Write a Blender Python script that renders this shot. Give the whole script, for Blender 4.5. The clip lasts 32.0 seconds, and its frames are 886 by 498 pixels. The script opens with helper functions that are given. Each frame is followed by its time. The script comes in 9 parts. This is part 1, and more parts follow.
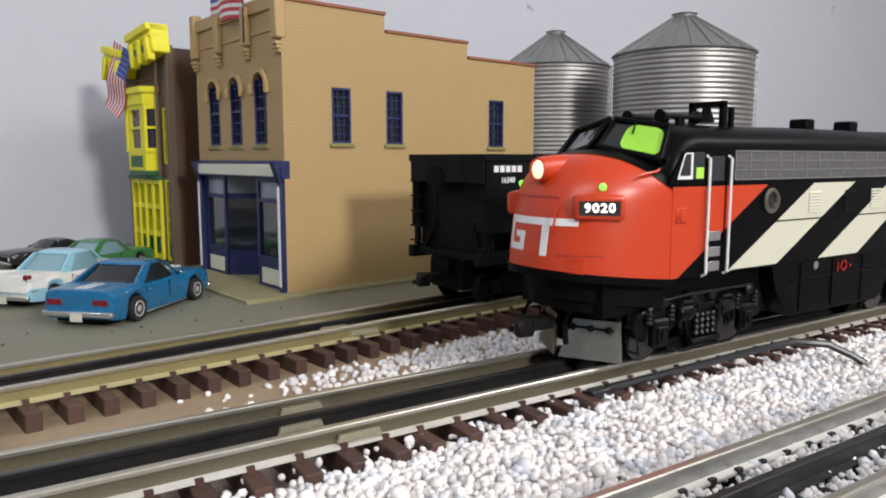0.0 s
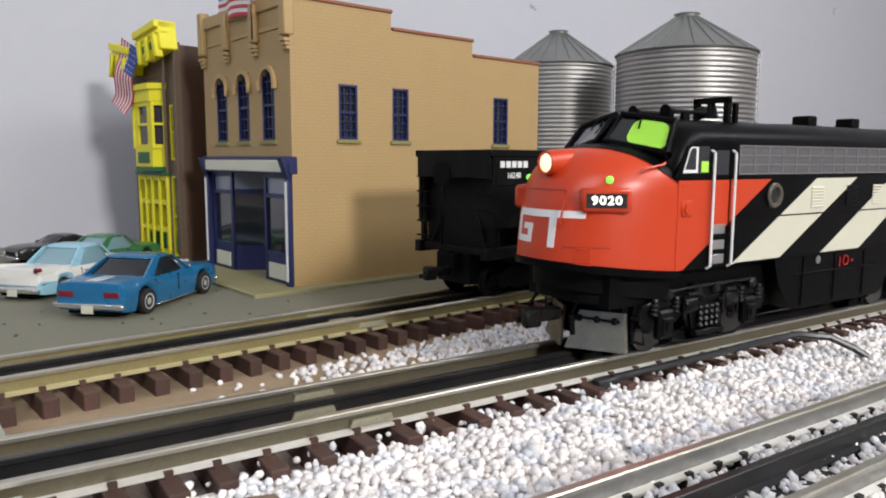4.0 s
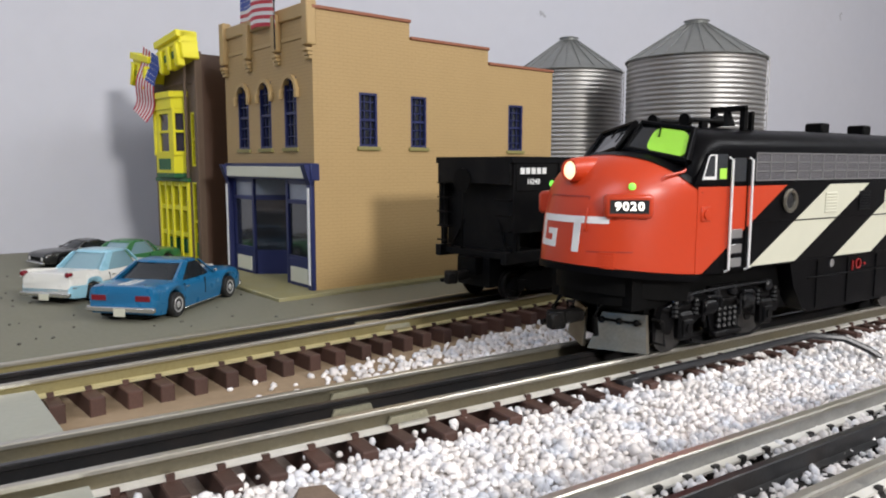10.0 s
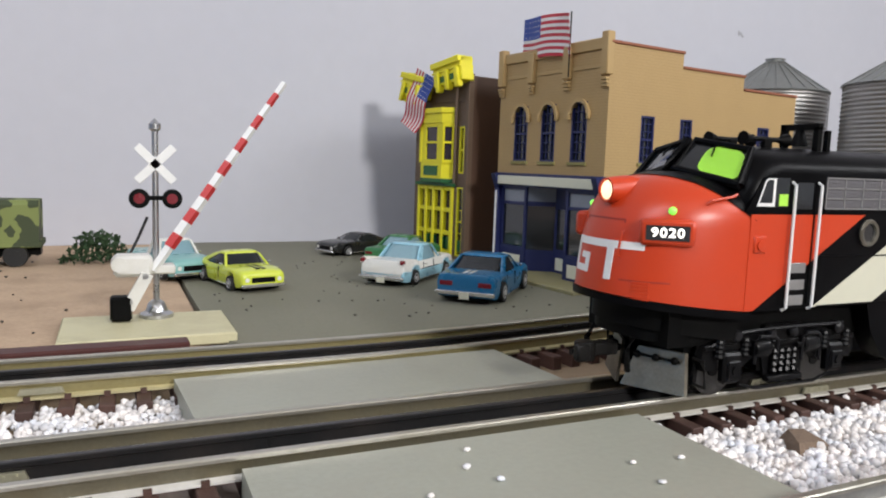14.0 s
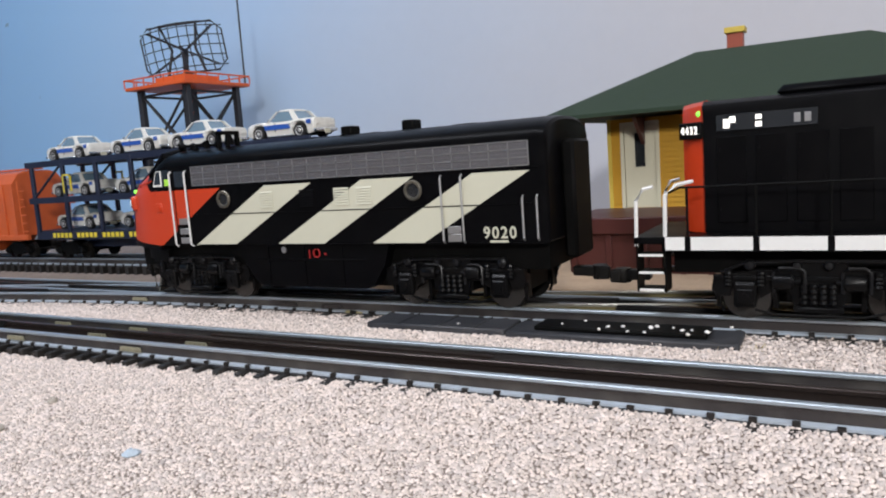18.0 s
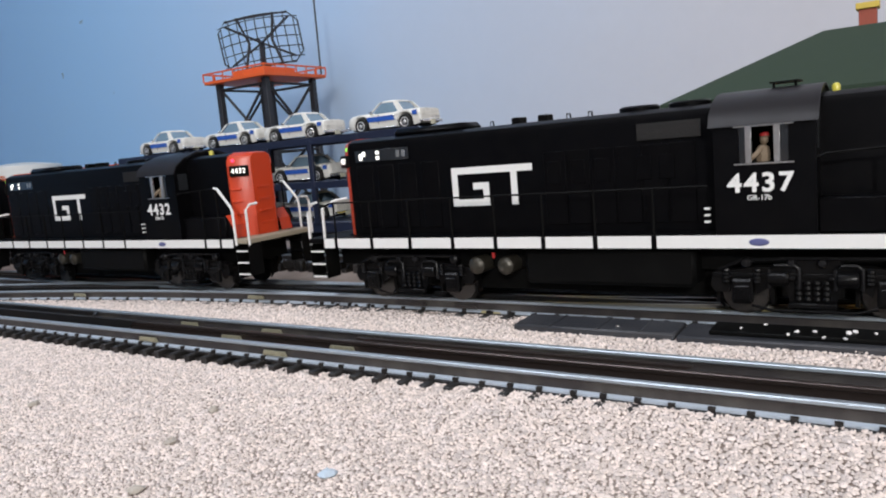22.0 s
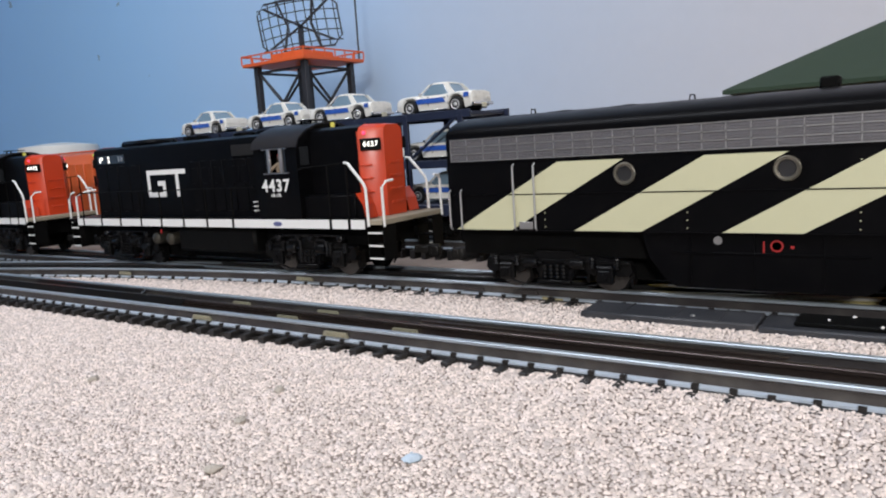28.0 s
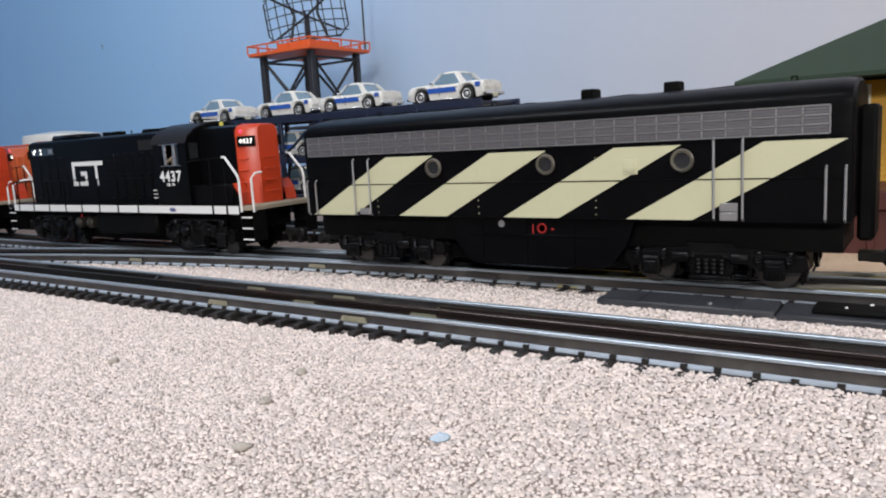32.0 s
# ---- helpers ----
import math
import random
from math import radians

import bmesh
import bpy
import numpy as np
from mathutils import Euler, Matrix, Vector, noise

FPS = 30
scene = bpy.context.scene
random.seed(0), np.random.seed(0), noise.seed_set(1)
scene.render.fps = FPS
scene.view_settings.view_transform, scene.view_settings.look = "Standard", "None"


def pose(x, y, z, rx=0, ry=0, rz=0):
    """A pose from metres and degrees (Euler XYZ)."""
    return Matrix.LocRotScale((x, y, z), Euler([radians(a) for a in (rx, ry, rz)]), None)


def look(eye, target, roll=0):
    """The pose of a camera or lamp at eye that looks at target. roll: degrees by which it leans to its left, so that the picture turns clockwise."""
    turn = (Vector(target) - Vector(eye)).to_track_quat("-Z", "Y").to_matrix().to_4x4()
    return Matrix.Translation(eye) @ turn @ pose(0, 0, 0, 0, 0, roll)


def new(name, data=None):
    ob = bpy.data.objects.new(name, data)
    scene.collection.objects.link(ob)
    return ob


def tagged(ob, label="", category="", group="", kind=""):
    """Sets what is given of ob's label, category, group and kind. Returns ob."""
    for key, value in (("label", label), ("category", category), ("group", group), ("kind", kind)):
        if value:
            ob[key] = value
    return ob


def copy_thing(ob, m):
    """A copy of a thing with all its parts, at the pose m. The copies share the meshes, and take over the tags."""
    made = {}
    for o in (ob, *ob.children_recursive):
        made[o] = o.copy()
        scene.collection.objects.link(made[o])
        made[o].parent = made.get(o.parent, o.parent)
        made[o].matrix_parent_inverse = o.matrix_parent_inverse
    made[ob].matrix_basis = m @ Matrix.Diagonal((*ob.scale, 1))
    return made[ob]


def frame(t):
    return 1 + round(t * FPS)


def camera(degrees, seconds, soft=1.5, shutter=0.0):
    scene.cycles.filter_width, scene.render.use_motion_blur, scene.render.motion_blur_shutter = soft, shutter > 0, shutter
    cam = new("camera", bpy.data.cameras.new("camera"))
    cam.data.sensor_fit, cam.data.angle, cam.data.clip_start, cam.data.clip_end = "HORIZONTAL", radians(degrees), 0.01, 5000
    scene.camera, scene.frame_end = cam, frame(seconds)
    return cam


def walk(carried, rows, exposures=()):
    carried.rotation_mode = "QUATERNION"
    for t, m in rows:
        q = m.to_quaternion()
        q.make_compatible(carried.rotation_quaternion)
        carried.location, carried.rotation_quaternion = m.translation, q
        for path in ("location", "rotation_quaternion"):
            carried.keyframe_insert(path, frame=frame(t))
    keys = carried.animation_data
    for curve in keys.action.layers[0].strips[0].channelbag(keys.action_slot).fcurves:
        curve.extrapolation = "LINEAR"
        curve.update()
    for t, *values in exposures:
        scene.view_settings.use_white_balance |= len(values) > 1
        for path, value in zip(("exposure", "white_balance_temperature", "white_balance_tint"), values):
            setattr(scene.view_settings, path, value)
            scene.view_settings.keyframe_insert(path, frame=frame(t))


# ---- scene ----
cam = camera(63.0, 32.0, soft=2.0)
PATH = [
    (0, pose(-0.0001, -0.0007, 0.0955, 82.87, -0.03, -33.51)),
    (0.5, pose(-0.0016, -0.0014, 0.0973, 82.93, 0.12, -33.58)),
    (1, pose(-0.0021, -0.0033, 0.0967, 82.97, 0.09, -33.56)),
    (1.5, pose(-0.0039, -0.0037, 0.0965, 83.03, -0.03, -33.51)),
    (2, pose(-0.0048, -0.0032, 0.0955, 83.09, -0.26, -33.47)),
    (2.5, pose(-0.0042, -0.0021, 0.0925, 83.01, -0.19, -33.52)),
    (3, pose(-0.0051, -0.0028, 0.0921, 82.96, -0.40, -33.50)),
    (3.5, pose(-0.0058, -0.0032, 0.0930, 82.95, -0.17, -33.50)),
    (5.5, pose(-0.0093, -0.0026, 0.0896, 82.80, -0.63, -33.39)),
    (6, pose(-0.0117, -0.0023, 0.0909, 82.73, -0.46, -33.46)),
    (6.5, pose(-0.0132, -0.0047, 0.0921, 82.78, -0.36, -33.37)),
    (7, pose(-0.0142, -0.0082, 0.0928, 82.78, -0.12, -33.31)),
    (7.5, pose(-0.0165, -0.0108, 0.0953, 82.87, -0.06, -33.27)),
    (8, pose(-0.0185, -0.0104, 0.0953, 82.95, -0.15, -33.19)),
    (8.5, pose(-0.0186, -0.0099, 0.0944, 83.06, -0.19, -33.12)),
    (9, pose(-0.0192, -0.0094, 0.0950, 83.10, -0.12, -33.10)),
    (9.5, pose(-0.0200, -0.0082, 0.0958, 83.16, -0.12, -33.11)),
    (10, pose(-0.0204, -0.0071, 0.0939, 83.26, -0.10, -33.13)),
    (10.5, pose(-0.0213, -0.0077, 0.0928, 83.24, 0.11, -33.12)),
    (11, pose(-0.0213, -0.0083, 0.0954, 83.28, 0.19, -33.02)),
    (11.5, pose(-0.0205, -0.0079, 0.0947, 83.32, 0.44, -32.92)),
    (12, pose(-0.0220, -0.0087, 0.0969, 83.38, 0.36, -32.93)),
    (12.5, pose(-0.0241, -0.0079, 0.0949, 83.28, 0.03, -32.93)),
    (13, pose(-0.0407, -0.0110, 0.0982, 83.26, -0.33, -31.51)),
    (13.5, pose(-0.0879, -0.0190, 0.1030, 83.12, -0.62, -28.64)),
    (14, pose(-0.1755, -0.0080, 0.0981, 83.44, -2.03, -24.68)),
    (14.5, pose(-0.2335, -0.0114, 0.1074, 82.65, -1.62, -19.72)),
    (16.5, pose(-0.4968, -0.1046, 0.1080, 82.96, -0.17, 12.60)),
    (17, pose(-0.5627, -0.1304, 0.1027, 82.63, 2.06, 20.14)),
    (17.5, pose(-0.6243, -0.1382, 0.0959, 82.54, 3.73, 25.01)),
    (18, pose(-0.6752, -0.1442, 0.0935, 82.76, 4.12, 28.99)),
    (18.5, pose(-0.6911, -0.1504, 0.0896, 82.10, 4.51, 31.37)),
    (19, pose(-0.6996, -0.1528, 0.0907, 81.93, 5.21, 32.77)),
    (19.5, pose(-0.7060, -0.1502, 0.0937, 81.75, 5.71, 33.58)),
    (20, pose(-0.7168, -0.1484, 0.0923, 81.66, 5.79, 33.93)),
    (20.5, pose(-0.7218, -0.1461, 0.0929, 81.49, 5.33, 33.87)),
    (21, pose(-0.7250, -0.1451, 0.0955, 81.59, 5.31, 33.03)),
    (21.5, pose(-0.7288, -0.1495, 0.0989, 81.99, 5.08, 32.53)),
    (22, pose(-0.7329, -0.1521, 0.0997, 82.14, 4.96, 32.48)),
    (22.5, pose(-0.7362, -0.1517, 0.0998, 82.31, 4.64, 32.84)),
    (23, pose(-0.7360, -0.1503, 0.0994, 82.30, 4.71, 32.70)),
    (23.5, pose(-0.7387, -0.1504, 0.1012, 82.29, 4.88, 32.95)),
    (24, pose(-0.7418, -0.1544, 0.1006, 82.26, 4.93, 33.41)),
    (24.5, pose(-0.7455, -0.1564, 0.1003, 82.31, 5.05, 33.82)),
    (25, pose(-0.7495, -0.1548, 0.0993, 82.25, 4.80, 34.07)),
    (25.5, pose(-0.7511, -0.1540, 0.0983, 82.17, 4.67, 34.24)),
    (27.5, pose(-0.7569, -0.1558, 0.0953, 81.71, 4.14, 34.23)),
    (28, pose(-0.7582, -0.1550, 0.0948, 81.63, 3.89, 34.30)),
    (28.5, pose(-0.7582, -0.1559, 0.0939, 81.60, 3.56, 34.13)),
    (29, pose(-0.7585, -0.1554, 0.0926, 81.52, 3.50, 34.02)),
    (29.5, pose(-0.7594, -0.1576, 0.0928, 81.43, 3.65, 34.07)),
    (30, pose(-0.7601, -0.1607, 0.0926, 81.35, 3.71, 34.10)),
    (30.5, pose(-0.7611, -0.1615, 0.0922, 81.29, 3.47, 34.17)),
    (31, pose(-0.7629, -0.1627, 0.0933, 81.18, 3.46, 34.12)),
    (31.5, pose(-0.7637, -0.1625, 0.0926, 81.14, 3.37, 34.21)),
    (32, pose(-0.7651, -0.1621, 0.0919, 81.14, 3.40, 34.25)),
]


walk(cam, PATH)

# ---- world and light ----
world = bpy.data.worlds.new("room_air")
world.use_nodes = True
scene.world = world
world.node_tree.nodes["Background"].inputs[0].default_value = (0.72, 0.80, 1.0, 1)
world.node_tree.nodes["Background"].inputs[1].default_value = 0.04


def lamp(name, eye, target, w, h, watts, colour):
    data = bpy.data.lights.new(name, "AREA")
    data.shape, data.size, data.size_y, data.energy, data.color = "RECTANGLE", w, h, watts, colour
    ob = new(name, data)
    ob.matrix_world = look(eye, target)
    return ob


# Unseen lamps, added where the shadows and the bright ballast ask for light.
lamp("unseen_lamp", (0.32, -2.1, 0.98), (0.25, 0.4, 0.0), 0.34, 0.26, 43, (1.0, 0.975, 0.955))
lamp("unseen_lamp", (0.90, -0.38, 0.82), (0.45, 0.10, 0.0), 0.9, 0.25, 7.0, (0.96, 0.97, 1.0))
lamp("unseen_lamp", (-1.32, -0.45, 1.45), (-1.05, 0.2, 0.0), 1.2, 0.3, 19.7, (0.87, 0.905, 1.0))
scene.view_settings.exposure = 0.0


# ---- materials ----
def mat(name, colour, rough=0.5, metal=0.0, vary=0.12, grain=900.0, bump=0.05, stain=None, stain_amount=0.0, coat=0.0, glow=0.0, glow_colour=None, alpha=1.0, trans=0.0, each=0.0, spec=0.5):
    m = bpy.data.materials.new(name)
    m.use_nodes = True
    nt = m.node_tree
    n, l = nt.nodes, nt.links
    p = n["Principled BSDF"]
    p.inputs["Roughness"].default_value = rough
    p.inputs["Metallic"].default_value = metal
    p.inputs["Coat Weight"].default_value = coat
    p.inputs["Specular IOR Level"].default_value = spec
    p.inputs["Transmission Weight"].default_value = trans
    p.inputs["Alpha"].default_value = alpha
    tc = n.new("ShaderNodeTexCoord")
    fine = n.new("ShaderNodeTexNoise")
    fine.inputs["Scale"].default_value = grain
    fine.inputs["Detail"].default_value = 4
    broad = n.new("ShaderNodeTexNoise")
    broad.inputs["Scale"].default_value = grain / 14
    broad.inputs["Detail"].default_value = 5
    for k in (fine, broad):
        l.new(tc.outputs["Object"], k.inputs["Vector"])
    a = n.new("ShaderNodeMix")
    a.data_type = "RGBA"
    lo = [max(0, c * (1 - vary)) for c in colour]
    hi = [min(1, c * (1 + vary)) for c in colour]
    a.inputs["A"].default_value = (*lo, 1)
    a.inputs["B"].default_value = (*hi, 1)
    l.new(fine.outputs["Fac"], a.inputs["Factor"])
    out = a.outputs["Result"]
    ramp = n.new("ShaderNodeMapRange")
    ramp.inputs["From Min"].default_value, ramp.inputs["From Max"].default_value = 0.45, 0.75
    l.new(broad.outputs["Fac"], ramp.inputs["Value"])
    if stain is None:
        stain, stain_amount = [c * 0.7 for c in colour], max(stain_amount, vary)
    mul = n.new("ShaderNodeMath")
    mul.operation = "MULTIPLY"
    mul.inputs[1].default_value = stain_amount
    l.new(ramp.outputs[0], mul.inputs[0])
    b = n.new("ShaderNodeMix")
    b.data_type = "RGBA"
    b.inputs["B"].default_value = (*stain, 1)
    l.new(mul.outputs[0], b.inputs["Factor"])
    l.new(out, b.inputs["A"])
    out = b.outputs["Result"]
    if each:
        info = n.new("ShaderNodeObjectInfo")
        h = n.new("ShaderNodeHueSaturation")
        mr = n.new("ShaderNodeMapRange")
        mr.inputs["To Min"].default_value, mr.inputs["To Max"].default_value = 1 - each, 1 + each
        l.new(info.outputs["Random"], mr.inputs["Value"])
        l.new(mr.outputs[0], h.inputs["Value"])
        l.new(out, h.inputs["Color"])
        out = h.outputs["Color"]
    l.new(out, p.inputs["Base Color"])
    if bump:
        bp = n.new("ShaderNodeBump")
        bp.inputs["Strength"].default_value = bump
        bp.inputs["Distance"].default_value = 0.0006
        l.new(fine.outputs["Fac"], bp.inputs["Height"])
        l.new(bp.outputs["Normal"], p.inputs["Normal"])
        rr = n.new("ShaderNodeMapRange")
        rr.inputs["To Min"].default_value, rr.inputs["To Max"].default_value = max(0, rough - 0.08), min(1, rough + 0.1)
        l.new(broad.outputs["Fac"], rr.inputs["Value"])
        l.new(rr.outputs[0], p.inputs["Roughness"])
    if glow:
        p.inputs["Emission Color"].default_value = (*(glow_colour or colour), 1)
        p.inputs["Emission Strength"].default_value = glow
    return m


def islands(m, amount, hue=0.0):
    """Shift the colour of each loose piece of a joined mesh."""
    n, l = m.node_tree.nodes, m.node_tree.links
    p = n["Principled BSDF"]
    src = p.inputs["Base Color"].links[0].from_socket
    g = n.new("ShaderNodeNewGeometry")
    mr = n.new("ShaderNodeMapRange")
    mr.inputs["To Min"].default_value, mr.inputs["To Max"].default_value = 1 - amount, 1 + amount * 0.35
    h = n.new("ShaderNodeHueSaturation")
    l.new(g.outputs["Random Per Island"], mr.inputs["Value"])
    l.new(mr.outputs[0], h.inputs["Value"])
    l.new(src, h.inputs["Color"])
    l.new(h.outputs["Color"], p.inputs["Base Color"])
    return m


BLACK = mat("black_paint", (0.0024, 0.0024, 0.0030), 0.34, spec=0.065, vary=0.2, grain=1500, bump=0.02, stain=(0.006, 0.0055, 0.0055), stain_amount=0.3)
MATT_BLACK = mat("matt_black", (0.0035, 0.0035, 0.0035), 0.5, spec=0.07, vary=0.25, bump=0.08, stain=(0.010, 0.0095, 0.009), stain_amount=0.3)
DARK_STEEL = mat("dark_steel", (0.009, 0.0085, 0.008), 0.42, 0.2, spec=0.22, vary=0.3, bump=0.1, stain=(0.04, 0.035, 0.03), stain_amount=0.3)
ORANGE_RED = mat("orange_red_paint", (0.54, 0.046, 0.010), 0.34, vary=0.05, grain=1500, bump=0.015, stain_amount=0.05)
CREAM = mat("cream_paint", (0.60, 0.59, 0.47), 0.4, vary=0.04, grain=1500, bump=0.015, stain_amount=0.06)
WHITE_PAINT = mat("white_paint", (0.78, 0.78, 0.76), 0.4, vary=0.04, bump=0.02, stain_amount=0.05)
GRILLE_STEEL = mat("grille_steel", (0.42, 0.42, 0.42), 0.35, 0.8, vary=0.1, bump=0.03)
PORT_RIM = mat("porthole_rim", (0.20, 0.185, 0.15), 0.35, 0.8, vary=0.15, bump=0.03)
GRILLE_BACK = mat("grille_back", (0.15, 0.145, 0.155), 0.5, 0.4, vary=0.2, bump=0.1)
GLASS_DARK = mat("dark_window", (0.02, 0.022, 0.025), 0.08, vary=0.1, bump=0, coat=0.5)
GREEN_SEAT = mat("lime_cab_wall", (0.42, 0.80, 0.08), 0.5, vary=0.05, bump=0.02)
LAMP_ON = mat("headlamp_on", (1, 0.93, 0.7), 0.3, glow=1.15, glow_colour=(1.0, 0.80, 0.45), bump=0, vary=0.02)
GREEN_ON = mat("green_lamp_on", (0.3, 1, 0.1), 0.3, glow=0.9, glow_colour=(0.22, 1.0, 0.10), bump=0, vary=0.02)
RED_ON = mat("red_lamp_on", (1, 0.1, 0.2), 0.3, glow=1.1, glow_colour=(1.0, 0.04, 0.12), bump=0, vary=0.02)
NUM_ON = mat("lit_numeral", (1, 0.97, 0.9), 0.4, glow=1.4, glow_colour=(1, 0.96, 0.88), bump=0, vary=0.02)
YELLOW_DOME = mat("yellow_dome", (0.62, 0.55, 0.08), 0.3, vary=0.05, bump=0)
STEEL = mat("bright_steel", (0.55, 0.56, 0.57), 0.28, 0.9, vary=0.15, bump=0.05, stain=(0.25, 0.22, 0.18), stain_amount=0.3)
TANK_END = mat("tank_end_steel", (0.05, 0.045, 0.035), 0.35, 0.4, vary=0.2, bump=0.08)
RED_PART = mat("red_fitting", (0.34, 0.018, 0.018), 0.45, vary=0.1, bump=0.03)

TRUCK_GLOSS = mat("bogie_gloss", (0.006, 0.006, 0.007), 0.34, spec=0.3, vary=0.2, bump=0.05)
TRUCK_BLACK = mat("bogie_black", (0.0035, 0.0035, 0.004), 0.3, spec=0.15, vary=0.3, grain=900, bump=0.12, stain=(0.016, 0.014, 0.012), stain_amount=0.3)
TREAD = mat("wheel_tread", (0.10, 0.095, 0.09), 0.3, 0.85, vary=0.2, bump=0.05)
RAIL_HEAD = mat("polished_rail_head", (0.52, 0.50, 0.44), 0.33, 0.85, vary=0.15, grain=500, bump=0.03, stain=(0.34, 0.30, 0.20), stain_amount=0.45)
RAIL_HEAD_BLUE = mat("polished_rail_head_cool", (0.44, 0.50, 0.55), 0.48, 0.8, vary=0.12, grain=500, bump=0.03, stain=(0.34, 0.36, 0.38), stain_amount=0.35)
# Pale foot colours carry the lamp's sheen on the rails.
RAIL_FOOT = mat("sheen_rail_foot", (0.74, 0.72, 0.67), 0.4, 0.3, vary=0.2, grain=200, bump=0.04, stain=(0.40, 0.36, 0.25), stain_amount=0.5)
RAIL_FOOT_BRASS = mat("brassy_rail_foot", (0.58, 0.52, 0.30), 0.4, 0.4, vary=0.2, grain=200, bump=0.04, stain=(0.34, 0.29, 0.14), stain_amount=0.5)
RAIL_FOOT_BLUE = mat("sheen_rail_foot_cool", (0.55, 0.63, 0.72), 0.38, 0.4, vary=0.15, grain=300, bump=0.04, stain=(0.36, 0.36, 0.36), stain_amount=0.4)
RAIL_SIDING = mat("rail_steel_brassy", (0.36, 0.31, 0.15), 0.4, 0.6, vary=0.2, grain=700, bump=0.06, stain=(0.24, 0.20, 0.08), stain_amount=0.55)
RAIL = mat("rail_steel", (0.20, 0.18, 0.125), 0.36, 0.7, vary=0.2, grain=700, bump=0.06, stain=(0.20, 0.165, 0.09), stain_amount=0.55)
RAIL_BLUE = mat("rail_steel_cool", (0.052, 0.046, 0.046), 0.42, 0.3, vary=0.18, grain=700, bump=0.06, stain=(0.16, 0.15, 0.13), stain_amount=0.5)
RAIL_PALE = mat("rail_steel_pale", (0.40, 0.40, 0.385), 0.36, 0.75, vary=0.18, grain=700, bump=0.06, stain=(0.20, 0.18, 0.14), stain_amount=0.45)
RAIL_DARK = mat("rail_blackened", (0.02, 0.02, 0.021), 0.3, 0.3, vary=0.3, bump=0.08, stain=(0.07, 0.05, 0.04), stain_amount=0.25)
RAIL_BROWN = mat("rail_browned", (0.055, 0.042, 0.038), 0.32, 0.6, vary=0.3, bump=0.08, stain=(0.04, 0.03, 0.028), stain_amount=0.5)
BRASS = mat("joiner_brass", (0.42, 0.40, 0.29), 0.45, 0.6, vary=0.2, bump=0.1)
TIE = mat("tie_brown", (0.070, 0.033, 0.024), 0.6, vary=0.3, bump=0.2, each=0.25)
TIE_BLACK = mat("tie_black", (0.016, 0.014, 0.013), 0.5, vary=0.3, bump=0.15, each=0.3)
PEBBLE = islands(mat("white_pebble", (0.90, 0.85, 0.81), 0.65, vary=0.10, grain=1200, bump=0.25, stain=(0.60, 0.70, 0.84), stain_amount=0.6), 0.30)
GRANULE = islands(mat("beige_granule", (0.78, 0.675, 0.615), 0.85, vary=0.10, grain=2500, bump=0.15, stain=(0.74, 0.69, 0.70), stain_amount=0.35), 0.36)
# Bed colour darkened for the shade between the pale granules on it.
SAND = mat("shaded_ballast_bed", (0.25, 0.20, 0.17), 0.9, vary=0.25, grain=700, bump=0.9, stain=(0.42, 0.37, 0.33), stain_amount=0.35)
DIRT = mat("tan_dirt", (0.50, 0.36, 0.24), 0.9, vary=0.2, grain=400, bump=0.5, stain=(0.30, 0.21, 0.14), stain_amount=0.5)
ASPHALT = mat("grey_green_road", (0.190, 0.186, 0.136), 0.75, vary=0.14, grain=420, bump=0.25, stain=(0.21, 0.20, 0.155), stain_amount=0.5)
PEBBLE_BED = mat("pebble_bed", (0.66, 0.61, 0.57), 0.8, vary=0.25, grain=700, bump=0.3)
ROADPANEL = mat("crossing_panel", (0.33, 0.335, 0.275), 0.42, vary=0.10, grain=420, bump=0.2, stain=(0.30, 0.29, 0.24), stain_amount=0.5)
SLAB = mat("olive_slab", (0.27, 0.245, 0.115), 0.55, vary=0.1, bump=0.1, stain=(0.33, 0.32, 0.24), stain_amount=0.4)
BROWN_BED = mat("brown_board", (0.33, 0.24, 0.15), 0.8, vary=0.2, grain=250, bump=0.2, stain=(0.20, 0.14, 0.08), stain_amount=0.5)
WIRE = mat("black_wire", (0.02, 0.02, 0.022), 0.35, vary=0.2, bump=0.03)
SCREENED = mat("black_paper", (0.028, 0.03, 0.036), 0.5, vary=0.3, bump=0.3, stain=(0.08, 0.08, 0.085), stain_amount=0.4)


